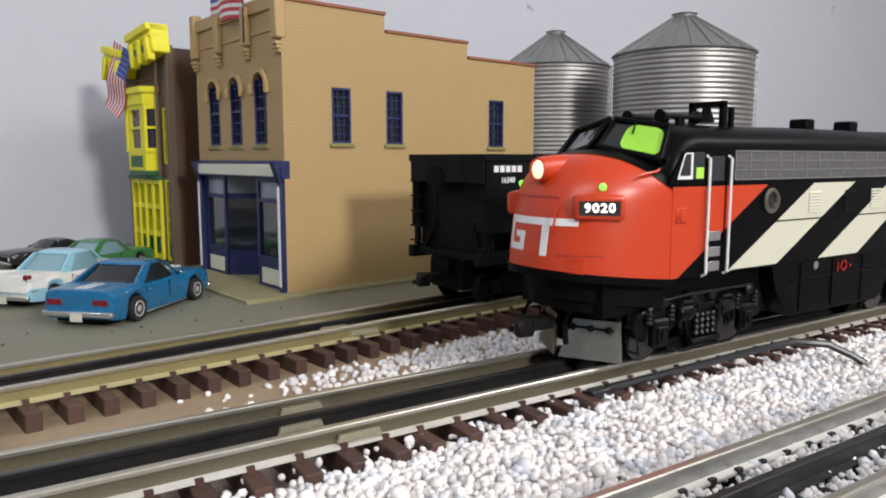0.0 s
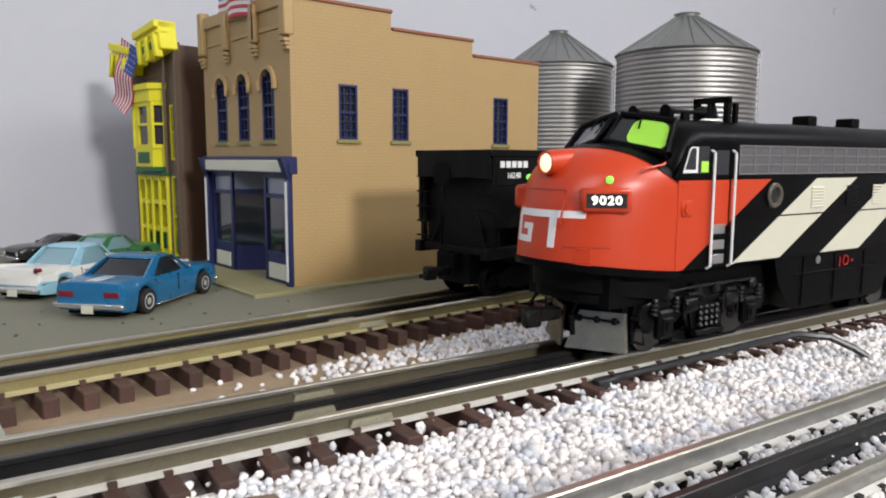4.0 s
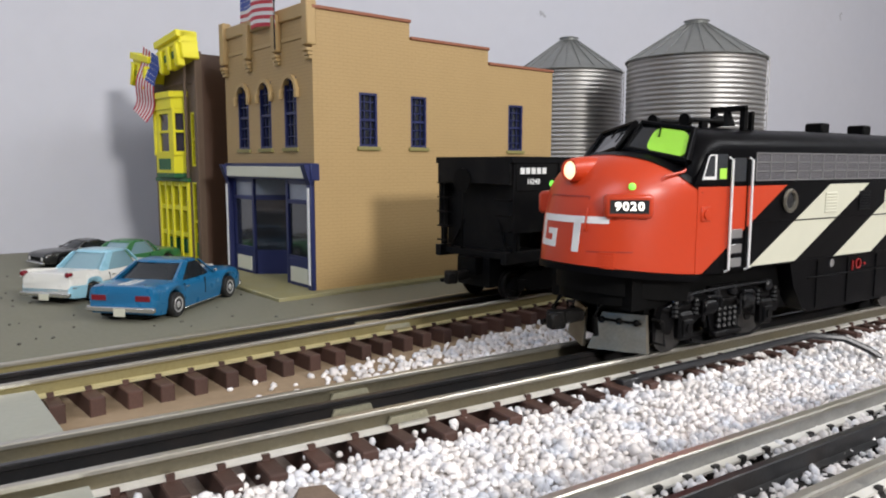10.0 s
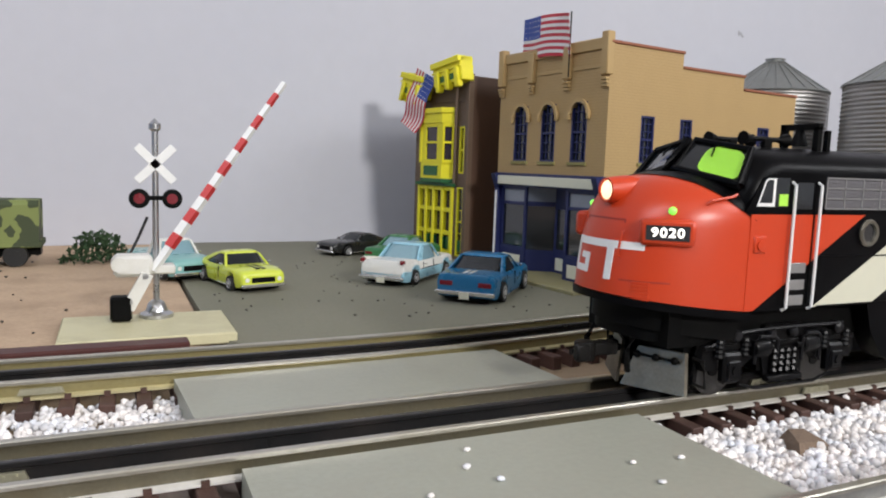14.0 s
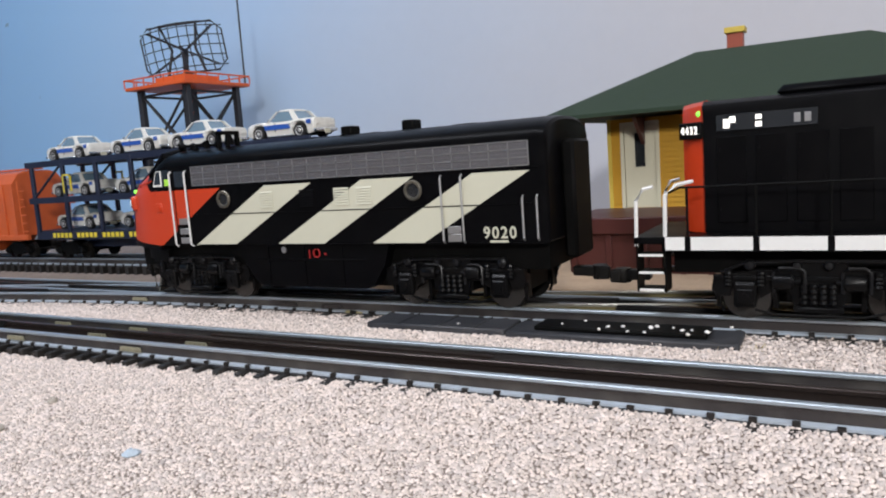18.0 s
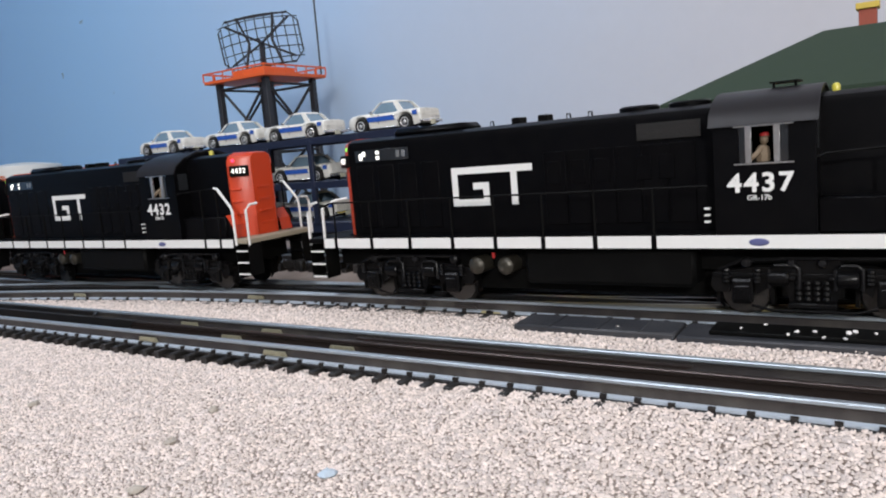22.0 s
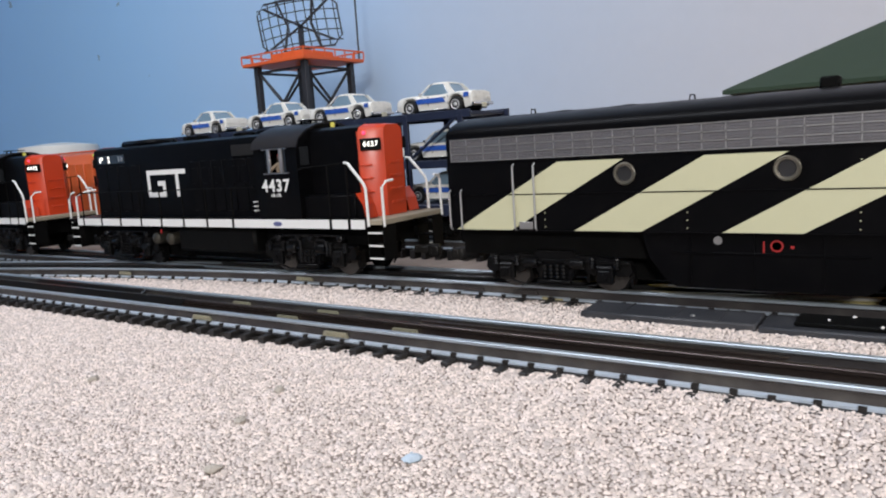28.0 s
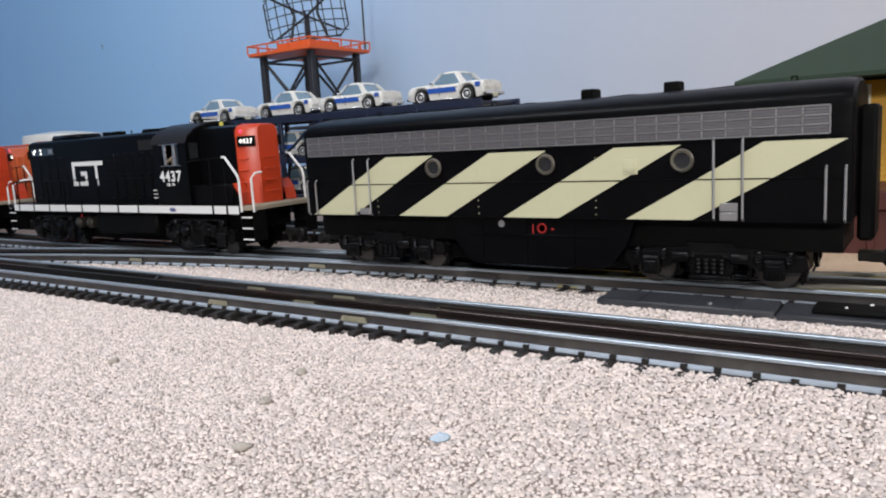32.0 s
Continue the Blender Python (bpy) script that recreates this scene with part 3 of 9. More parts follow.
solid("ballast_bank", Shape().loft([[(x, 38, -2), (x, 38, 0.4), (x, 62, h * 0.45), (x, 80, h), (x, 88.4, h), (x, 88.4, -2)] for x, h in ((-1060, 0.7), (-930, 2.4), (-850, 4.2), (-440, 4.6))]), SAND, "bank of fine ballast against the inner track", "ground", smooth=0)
# Black sheet added so that the gaps between the ties look dark.
solid("roadbed", Shape().prism([(-1620, 84), (-440, 84), (-440, 133), (-1620, 133)], "z", -8, 2.2), TIE_BLACK, "black sheet under the ties of the inner track", "ground", smooth=0)
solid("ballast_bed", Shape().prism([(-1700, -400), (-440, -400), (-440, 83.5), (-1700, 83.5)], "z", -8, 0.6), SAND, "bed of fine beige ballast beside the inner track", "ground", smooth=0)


def strip_edge(x):
    """Inner edge of the ballast between the tracks, in millimetres, against the main track or its branch."""
    return min(197.6, turnout_y(x * 0.001) * 1000 - 19.6)


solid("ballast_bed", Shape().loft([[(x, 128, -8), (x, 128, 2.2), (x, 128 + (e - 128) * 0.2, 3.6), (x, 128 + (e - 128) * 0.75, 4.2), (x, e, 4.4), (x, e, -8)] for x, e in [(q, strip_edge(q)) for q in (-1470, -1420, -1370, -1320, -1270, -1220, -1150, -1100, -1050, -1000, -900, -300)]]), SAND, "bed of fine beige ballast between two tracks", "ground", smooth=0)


solid("track_bed", Shape().loft([[(x, 236, -6), (x, 236, -2.4), (x, outer_y(x * 0.001) * 1000 + 24, -2.4), (x, outer_y(x * 0.001) * 1000 + 24, -6)] for x in range(-440, 900, 60)]), BROWN_BED, "brown board under the siding", "ground", smooth=0)


solid("pebble_bed", Shape().prism([(6, 123), (800, 123), (800, 191), (6, 191)], "z", -8, 0.5), PEBBLE_BED, "packed white ballast under the loose pebbles", "ground", smooth=0)


def pebbles(name, material, spots, size, flat, label, tris=20, seed=3):
    """Loose stones joined into one mesh; spots is an array of x, y, z in metres."""
    rng = np.random.default_rng(seed)
    if tris == 20:
        p = (1 + 5 ** 0.5) / 2
        base = np.array([(-1, p, 0), (1, p, 0), (-1, -p, 0), (1, -p, 0), (0, -1, p), (0, 1, p), (0, -1, -p), (0, 1, -p), (p, 0, -1), (p, 0, 1), (-p, 0, -1), (-p, 0, 1)]) / 1.9
        tri = np.array([(0, 11, 5), (0, 5, 1), (0, 1, 7), (0, 7, 10), (0, 10, 11), (1, 5, 9), (5, 11, 4), (11, 10, 2), (10, 7, 6), (7, 1, 8), (3, 9, 4), (3, 4, 2), (3, 2, 6), (3, 6, 8), (3, 8, 9), (4, 9, 5), (2, 4, 11), (6, 2, 10), (8, 6, 7), (9, 8, 1)])
    else:
        base = np.array([(1, 0, 0), (-1, 0, 0), (0, 1, 0), (0, -1, 0), (0, 0, 1), (0, 0, -1)], float)
        tri = np.array([(0, 2, 4), (2, 1, 4), (1, 3, 4), (3, 0, 4), (2, 0, 5), (1, 2, 5), (3, 1, 5), (0, 3, 5)])
    n = len(spots)
    q = rng.normal(size=(n, 4))
    q /= np.linalg.norm(q, axis=1, keepdims=True)
    w, x, y, z = q.T
    rot = np.stack([1 - 2 * (y * y + z * z), 2 * (x * y - w * z), 2 * (x * z + w * y), 2 * (x * y + w * z), 1 - 2 * (x * x + z * z), 2 * (y * z - w * x), 2 * (x * z - w * y), 2 * (y * z + w * x), 1 - 2 * (x * x + y * y)], -1).reshape(n, 3, 3)
    r = size * rng.lognormal(0, 0.22, (n, 1, 1)) * np.stack([rng.uniform(0.75, 1.3, n), rng.uniform(0.75, 1.2, n), rng.uniform(0.6, 1.0, n)], -1)[:, None, :]
    v = (base[None] * (1 + rng.uniform(-0.16, 0.16, (n, len(base), 1)))) * r
    v = np.einsum("nij,nkj->nki", rot, v)
    v[:, :, 2] *= flat
    v = (v + spots[:, None, :]).reshape(-1, 3)
    f = (tri[None] + (np.arange(n) * len(base))[:, None, None]).reshape(-1, 3)
    me = bpy.data.meshes.new(name)
    me.vertices.add(len(v))
    me.vertices.foreach_set("co", v.ravel())
    me.loops.add(f.size)
    me.loops.foreach_set("vertex_index", f.ravel())
    me.polygons.add(len(f))
    me.polygons.foreach_set("loop_start", np.arange(0, f.size, 3))
    me.update(calc_edges=True)
    if tris == 20:
        me.shade_smooth()
    me.materials.append(material)
    return tagged(new(name, me), label, "gravel", "", "stuff")


def scatter(x0, x1, y0, y1, gap, z, seed, dz=0.0008, keep=None):
    rng = np.random.default_rng(seed)
    gx, gy = np.meshgrid(np.arange(x0, x1, gap), np.arange(y0, y1, gap))
    p = np.stack([gx.ravel(), gy.ravel()], -1) + rng.uniform(-0.5, 0.5, (gx.size, 2)) * gap
    p = np.c_[p, z + rng.uniform(-dz, dz, len(p))]
    return p if keep is None else p[keep(p[:, 0], p[:, 1])]


rng0 = np.random.default_rng(11)
spots = np.vstack([
    scatter(0.004, 0.80, 0.122, 0.188, 0.0021, 0.0012, 1, 0.0014),
    scatter(0.004, 0.80, 0.186, 0.1965, 0.0025, 0.0022, 2, 0.0012, lambda x, y: rng0.uniform(size=len(x)) < 0.75 * np.clip((x - 0.02) * 5, 0.15, 1)),
    scatter(0.004, 0.70, 0.064, 0.126, 0.0024, 0.0043, 4, 0.0012, lambda x, y: rng0.uniform(size=len(x)) < 0.85),
    scatter(0.004, 0.70, -0.02, 0.064, 0.0030, -0.002, 5, 0.001),
    scatter(0.06, 0.6, 0.238, 0.33, 0.0026, -0.0019, 6, 0.0006, lambda x, y: rng0.uniform(size=len(x)) < np.clip((x - 0.09) * 9, 0.03, 0.85) * np.clip((0.287 + 0.13 * x - y) * 80, 0, 1)),
    scatter(-0.36, -0.153, 0.238, 0.295, 0.0022, 0.0006, 7, 0.001, lambda x, y: rng0.uniform(size=len(x)) < 0.85),
    scatter(-0.36, -0.145, 0.128, 0.194, 0.0025, 0.0012, 8, 0.001, lambda x, y: rng0.uniform(size=len(x)) < 0.85),
])
pebbles("gravel", PEBBLE, spots, 0.00152, 1.0, "loose rounded white ballast pebbles", 20, 3)


def grit(name, material, spots, size, label, seed):
    """Fine angular grains half sunk in their bed, joined into one mesh."""
    rng = np.random.default_rng(seed)
    n = len(spots)
    g = rng.uniform(0, 6.28, (n, 1)) + np.arange(5)[None] * 1.2566 + rng.uniform(-0.3, 0.3, (n, 5))
    r = size * rng.lognormal(0, 0.28, (n, 1)) * rng.uniform(0.75, 1.25, (n, 5))
    v = np.zeros((n, 10, 3))
    v[:, :5, 0], v[:, :5, 1], v[:, :5, 2] = r * np.cos(g), r * np.sin(g), -0.25 * size
    k = rng.uniform(0.35, 0.7, (n, 1))
    v[:, 5:, 0] = r * np.cos(g) * k + rng.normal(0, 0.12 * size, (n, 1))
    v[:, 5:, 1] = r * np.sin(g) * k + rng.normal(0, 0.12 * size, (n, 1))
    v[:, 5:, 2] = size * (rng.uniform(0.3, 0.75, (n, 1)) + rng.uniform(-0.18, 0.18, (n, 5)))
    v = (v + spots[:, None, :]).reshape(-1, 3)
    tri = np.array([(i, (i + 1) % 5, 5 + (i + 1) % 5) for i in range(5)] + [(i, 5 + (i + 1) % 5, 5 + i) for i in range(5)] + [(5, 6, 7), (5, 7, 8), (5, 8, 9)])
    f = (tri[None] + (np.arange(n) * 10)[:, None, None]).reshape(-1, 3)
    me = bpy.data.meshes.new(name)
    me.vertices.add(len(v))
    me.vertices.foreach_set("co", v.ravel())
    me.loops.add(f.size)
    me.loops.foreach_set("vertex_index", f.ravel())
    me.polygons.add(len(f))
    me.polygons.foreach_set("loop_start", np.arange(0, f.size, 3))
    me.update(calc_edges=True)
    me.materials.append(material)
    return tagged(new(name, me), label, "gravel", "", "stuff")


spots = np.vstack([
    scatter(-1.30, -0.40, -0.075, 0.0835, 0.0013, 0.0007, 21, 0.0003),
    scatter(-1.62, -1.30, -0.10, 0.0835, 0.0017, 0.0007, 26, 0.0003),
    scatter(-1.30, -0.50, -0.11, -0.075, 0.0017, 0.0007, 27, 0.0003),
    scatter(-1.06, -0.40, 0.0835, 0.0882, 0.00125, 0.0007, 24, 0.0003),
    scatter(-1.47, -0.35, 0.129, 0.197, 0.0014, 0.0041, 22, 0.0003, lambda x, y: y < np.array([strip_edge(q * 1000) for q in x]) * 0.001 - 0.0006),
    scatter(-0.75, -0.25, 0.130, 0.197, 0.0030, 0.0050, 23, 0.0006, lambda x, y: rng0.uniform(size=len(x)) < 0.6),
])
low = spots[:, 1] < 0.1
spots[low, 2] += np.interp(spots[low, 0], (-1.06, -0.93, -0.85, -0.44), (0.0, 0.0020, 0.0038, 0.0042)) * np.interp(spots[low, 1], (0.038, 0.062, 0.080), (0.0, 0.45, 1.0))
grit("fine_gravel", GRANULE, spots, 0.00080, "fine beige ballast granules spread on the board", 5)
rng1 = np.random.default_rng(5)
crumb = np.c_[rng1.uniform(-0.11, 0.16, 90), rng1.uniform(0.40, 0.72, 90), np.full(90, 0.0035)]
pebbles("street_crumbs", mat("crumb", (0.10, 0.095, 0.08), 0.9), crumb, 0.0010, 0.6, "dark and pale crumbs lying on the street", 20, 9)
crumb = np.c_[rng1.uniform(-0.10, 0.0, 9), rng1.uniform(0.13, 0.19, 9), np.full(9, 0.0102)]
pebbles("road_crumbs", PEBBLE, crumb, 0.0013, 0.6, "stray white pebbles on the crossing panel", 20, 10)
crumb = np.c_[rng1.uniform(-0.9, -0.2, 120), rng1.uniform(0.39, 0.80, 120), np.full(120, 0.0022)]
pebbles("dirt_crumbs", mat("dark_crumb", (0.06, 0.05, 0.04), 0.9), crumb, 0.0012, 0.6, "dark crumbs on the earth lot", 20, 12)

# black switch machines and roofing paper beside the main track
def slab(name, x0, x1, y0, y1, h, label, holes=True):
    t = thing(name, pose((x0 + x1) / 2, (y0 + y1) / 2, -0.001), label, "track part")
    lx, ly = (x1 - x0) * 500, (y1 - y0) * 500
    part("housing", Shape().box(-lx, lx, -ly, ly, 0, h, 0.8), SCREENED, t)
    if holes:
        part("cover", Shape().box(-lx * 0.75, lx * 0.75, -ly * 0.6, ly * 0.75, h, h + 2.2, 0.6), MATT_BLACK, t)
        for k in range(5):
            part("screw", Shape().cyl((-lx * 0.8 + k * lx * 0.4, -ly - 0.3, h * 0.5), "y", 1.1, 0.8, 8), STEEL, t)
    else:
        for k in (-0.5, 0.1, 0.6):
            part("fold", Shape().box(k * lx - 0.5, k * lx + 0.5, -ly * 0.98, ly * 0.98, h - 0.2, h + 0.5, 0.2), SCREENED, t)
        part("tack", Shape().lathe([(1.3, 0), (1.2, 0.5), (0.3, 0.8)], (lx * 0.3, -ly * 0.4, h), "z", 10), STEEL, t)
    return t


slab("switch_machine", -0.822, -0.715, 0.170, 0.195, 8, "black plastic switch machine beside the track")
slab("switch_machine", -0.648, -0.57, 0.168, 0.194, 8, "black plastic switch machine beside the track")
slab("track_cover", -0.905, -0.823, 0.171, 0.194, 8.5, "strip of black roofing paper beside the rail", False)
slab("track_cover", -0.57, -0.50, 0.168, 0.194, 8.5, "strip of black roofing paper beside the rail", False)
rng2 = np.random.default_rng(8)
crumb = np.c_[rng2.uniform(-0.80, -0.55, 40), rng2.uniform(0.172, 0.19, 40), np.full(40, 0.0095)]
pebbles("spilt_gravel", PEBBLE, crumb[(crumb[:, 0] < -0.72) | (crumb[:, 0] > -0.645)], 0.0011, 0.7, "stray pebbles spilt on the switch machines", 20, 14)

# wire and bits beside the main track
w = thing("wire", pose(0, 0, 0), "black insulated wire lying on the ballast", "wire")
part("wire_run", Shape().tube([(205, 193, 6), (232, 190, 7.5), (262, 187, 9), (290, 184, 11), (312, 180, 12.5), (326, 172, 11), (333, 164, 6.5), (337, 160, 3)], 1.7, 8), WIRE, w)
part("connector", Shape().box(196, 212, 190.5, 195.5, 3, 7, 0.6), WIRE, w)
w = thing("stone_chip", pose(0.051, 0.165, 0.0), "flat brown wedge of bark on the ballast", "stone")
part("chip", Shape().add([(-9, -7, 0), (11, -6, 0), (9, 6, 0), (-4, 9, 0), (-7, -4, 5.5), (7, -3, 4.5), (5, 4, 6.5), (-2, 5, 7)], [(3, 2, 1, 0), (4, 5, 6, 7), (0, 1, 5, 4), (1, 2, 6, 5), (2, 3, 7, 6), (3, 0, 4, 7)]), mat("bark", (0.17, 0.12, 0.085), 0.9, vary=0.3, bump=0.5), w)


# ---- single stones and tufts on the ballast ----
def stone(name, x, y, r, colour, label, seed, z=0.001):
    rs = random.Random(seed)
    t = thing(name, pose(x, y, z, 0, 0, rs.uniform(0, 360)), label, "stone", "stray stones on the ballast")
    sh = Shape().sphere((0, 0, r * 0.4), r, 9, (1.25, 0.9, 0.6))
    sh.v = [(a * rs.uniform(0.8, 1.2), b * rs.uniform(0.8, 1.2), max(-0.5, c * rs.uniform(0.8, 1.2))) for a, b, c in sh.v]
    part("pebble", sh, mat(name + "_stone", colour, 0.7, vary=0.2, bump=0.2), t, "", 30)


stone("blue_chip", -0.887, 0.006, 2.4, (0.48, 0.58, 0.68), "pale blue plastic chip on the fine ballast", 1)
for i, (x, y) in enumerate(((-0.938, -0.027), (-0.962, 0.004), (-0.974, 0.034), (-1.066, 0.009))):
    stone("loose_stone", x, y, 2.2, (0.42, 0.38, 0.33), "small grey-brown stone on the fine ballast", 5 + i)
for i, (x, y) in enumerate(((-0.935, 0.203), (-0.715, 0.175))):
    t = thing("grass_tuft", pose(x, y, 0.002), "dry yellow tuft beside the main track", "grass")
    rs = random.Random(30 + i)
    sh = Shape()
    for k in range(60):
        a, b = rs.uniform(-11, 11), rs.uniform(-5, 5)
        sh.add([(a - 0.5, b, 0), (a + 0.5, b, 0), (a + rs.uniform(-3, 3), b + rs.uniform(-2, 2), rs.uniform(2, 5)), (a, b + 0.6, 0)], [(0, 1, 2), (1, 3, 2), (3, 0, 2), (0, 3, 1)])
    part("blade", sh, mat("dry_grass", (0.42, 0.34, 0.14), 0.9, vary=0.3), t, "", 0)["kind"] = "stuff"


# ---- locomotives: x back from the front end, y across, z over the rail head, in millimetres ----
def ring(x, w, zb, zs, zt, k=2.3, n=9):
    pts = [(x, -w, zb), (x, -w, (zb + zs) / 2), (x, -w, zs)]
    for i in range(1, n * 2):
        a = math.pi * i / (n * 2)
        c, s = math.cos(a), math.sin(a)
        pts.append((x, -w * math.copysign(abs(c) ** (2 / k), c), zs + (zt - zs) * s ** (2 / k)))
    return pts + [(x, w, zs), (x, w, (zb + zs) / 2), (x, w, zb)]


def wheel_set(x, z, r=10.2):
    s = Shape()
    for sd in (-1, 1):
        s.lathe([(r * 0.2, 0), (r + 1.3, 0), (r + 1.3, sd * 0.9), (r, sd * 1.1), (r, sd * 3.6), (r * 0.82, sd * 3.6), (r * 0.75, sd * 2.6), (r * 0.3, sd * 2.6), (r * 0.25, sd * 4)], (x, sd * 15, z), "y", 18)
    return s.cyl((x, -15, z), "y", 2, 30, 8)


def truck(parent, xc, base=57.0, name="truck", dz=0.0, tall=1.0, y0=25.0):
    """A two-axle bogie: side frames, journal boxes, springs, brake gear and wheel sets."""
    h = base / 2
    down = mm(0, 0, -dz)
    up = Matrix.Diagonal((1, 1, tall, 1))
    t = part(name, Shape().box(xc - 12, xc + 12, -25, 25, 10, 22), MATT_BLACK, parent, "black bogie with sprung side frames", 40, down)
    for sd in (-1, 1):
        y = sd * y0
        a, b = sorted((y - sd * 2.5, y + sd * 1.6))
        f = Shape().prism([(xc - h - 14, 12), (xc - h - 12, 9.5), (xc - h - 6, 9.5), (xc - h - 5, 13.5), (xc - h + 5, 13.5), (xc - h + 6, 9), (xc - h + 12, 12), (xc - 11, 12), (xc - 9, 6), (xc + 9, 6), (xc + 11, 12), (xc + h - 12, 12), (xc + h - 6, 9), (xc + h - 5, 13.5), (xc + h + 5, 13.5), (xc + h + 6, 9.5), (xc + h + 12, 9.5), (xc + h + 14, 12), (xc + h + 13, 17), (xc + h - 6, 19.5), (xc + 12, 19.5), (xc + 10, 22), (xc - 10, 22), (xc - 12, 19.5), (xc - h + 6, 19.5), (xc - h - 13, 17)], "y", a, b)
        f.box(xc - h - 13, xc + h + 13, *sorted((y + sd * 1.6, y + sd * 2.4)), 15.6, 17.2, 0.2)
        part("side_frame", f, TRUCK_BLACK, t, "", 30, up)
        for e in (-h, h):
            part("journal_box", Shape().box(xc + e - 4.6, xc + e + 4.6, *sorted((y + sd * 0.4, y + sd * 4.4)), 5.6, 15, 0.9).box(xc + e - 3.2, xc + e + 3.2, *sorted((y + sd * 4.3, y + sd * 5.2)), 7, 12.6, 0.4).cyl((xc + e, y + sd * 5.0, 9.8), "y", 1.5, sd * 0.8, 10), TRUCK_BLACK, t, "", 30, up)
            for k in (-1, 1):
                part("spring", Shape().lathe([(1.5, 13.4), (1.9, 14), (1.4, 14.7), (1.9, 15.4), (1.4, 16.1), (1.9, 16.8), (1.4, 17.5), (1.8, 18.2), (1.5, 19)], (xc + e + k * 6.6, y + sd * 3.0, 0), "z", 8), TRUCK_BLACK, t, "", 30, up)
                part("brake_shoe", Shape().prism([(xc + e + k * 11.0, 4.5), (xc + e + k * 12.8, 4.5), (xc + e + k * 12.2, 14), (xc + e + k * 10.4, 14)], "y", *sorted((y - sd * 9, y - sd * 3))), TRUCK_BLACK, t, "", 40, up)
        for e in (-5.4, -1.8, 1.8, 5.4):
            part("spring", Shape().lathe([(1.2, 7), (1.7, 7.8), (1.2, 8.8), (1.7, 9.8), (1.2, 10.8), (1.7, 11.8), (1.2, 12.8), (1.7, 13.8), (1.3, 14.6)], (xc + e, y + sd * 2.6, 0), "z", 8), TRUCK_BLACK, t, "", 30, up)
        part("spring_plank", Shape().box(xc - 9.5, xc + 9.5, *sorted((y + sd * 1.0, y + sd * 4.6)), 4.6, 6.6, 0.4), TRUCK_BLACK, t, "", 40, up)
        for e, d in ((-h + 12.5, 1), (h - 12.5, -1)):
            part("brake_cylinder", Shape().lathe([(0.4, 0), (2.3, 0), (2.7, 0.8), (2.7, 7.4), (2.2, 8.2), (0.9, 8.4), (0.9, 11)], (xc + e - d * 1.5, y + sd * 3.0, 15.4), "x", 12) if d > 0 else Shape().lathe([(0.4, 0), (2.3, 0), (2.7, -0.8), (2.7, -7.4), (2.2, -8.2), (0.9, -8.4), (0.9, -11)], (xc + e + 1.5, y + sd * 3.0, 15.4), "x", 12), TRUCK_BLACK, t, "", 30, up)
        part("brake_rod", Shape().tube([(xc - h + 4, y + sd * 3.6, 5.2), (xc - h + 12, y + sd * 4.2, 3.6), (xc + h - 12, y + sd * 4.2, 3.6), (xc + h - 4, y + sd * 3.6, 5.2)], 0.55), TRUCK_BLACK, t, "", 40, up)
        for e in (-h - 13, h + 13):
            part("sand_pipe", Shape().tube([(xc + e, y - sd * 1, 17), (xc + e, y - sd * 3, 9), (xc + e * 0.93, y - sd * 8, 2.2)], 0.7), TRUCK_BLACK, t, "", 40, up)
        if tall > 1.1:
            for x0, x1 in ((xc - 17, xc - 5), (xc + 9, xc + 19)):
                part("hanger", Shape().tube([(x0, y + sd * 3.6, 14), (x0, y + sd * 3.6, 23), (x0 + 2, y + sd * 3.6, 24.5), (x1 - 2, y + sd * 3.6, 24.5), (x1, y + sd * 3.6, 23), (x1, y + sd * 3.6, 14)], 0.8, 6), TRUCK_GLOSS, t)
            part("brake_pipe", Shape().tube([(xc - h - 10, y + sd * 2, 22), (xc - h, y + sd * 3, 26.5), (xc - 8, y + sd * 3, 27.5), (xc + h + 4, y + sd * 3, 27.5)], 0.7, 6), TRUCK_GLOSS, t)
            for e, r in ((-h + 2, 2.4), (-8, 2.0), (4, 2.2), (h + 2, 2.6)):
                part("valve", Shape().lathe([(0.3, 0), (r, 0), (r, sd * 3.4), (r * 0.7, sd * 4.2), (0.3, sd * 4.4)], (xc + e, y, 25.5), "y", 12), TRUCK_GLOSS, t)
    for e in (-h, h):
        w = part("wheel_set", wheel_set(xc + e, 10.2), DARK_STEEL, t)
        for sd in (-1, 1):
            part("tread", Shape().lathe([(9.2, sd * 3.62), (10.25, sd * 3.62), (10.25, sd * 1.2), (9.9, sd * 1.2)], (xc + e, sd * 15, 10.2), "y", 22), TREAD, w, "bright wheel tread", 30)
    return t


def coupler(parent, x, d):
    s = Shape().box(min(x, x + d * 12), max(x, x + d * 12), -3, 3, 13, 18, 0.6)
    s.lathe([(1.5, -3.6), (3.8, -3.6), (4.2, -2.6), (4.2, 2.6), (3.8, 3.6), (1.5, 3.6)], (x + d * 14, 0, 15), "z", 14)
    s.box(min(x + d * 14, x + d * 20), max(x + d * 14, x + d * 20), -4.6, -1, 11.6, 18.4, 0.8)
    s.cyl((x + d * 4, 9, 12), "x", 1.3, d * 10, 7)
    return part("coupler", s, DARK_STEEL, parent, "dark claw coupler")


def decal(s, pts, y, depth=0.22):
    """A thin raised patch on a side of the body."""
    sd = -1 if y < 0 else 1
    return s.prism(pts, "y", y, y + sd * depth)


def rail_pole(pts, r=0.75):
    return Shape().tube(pts, r, 6)


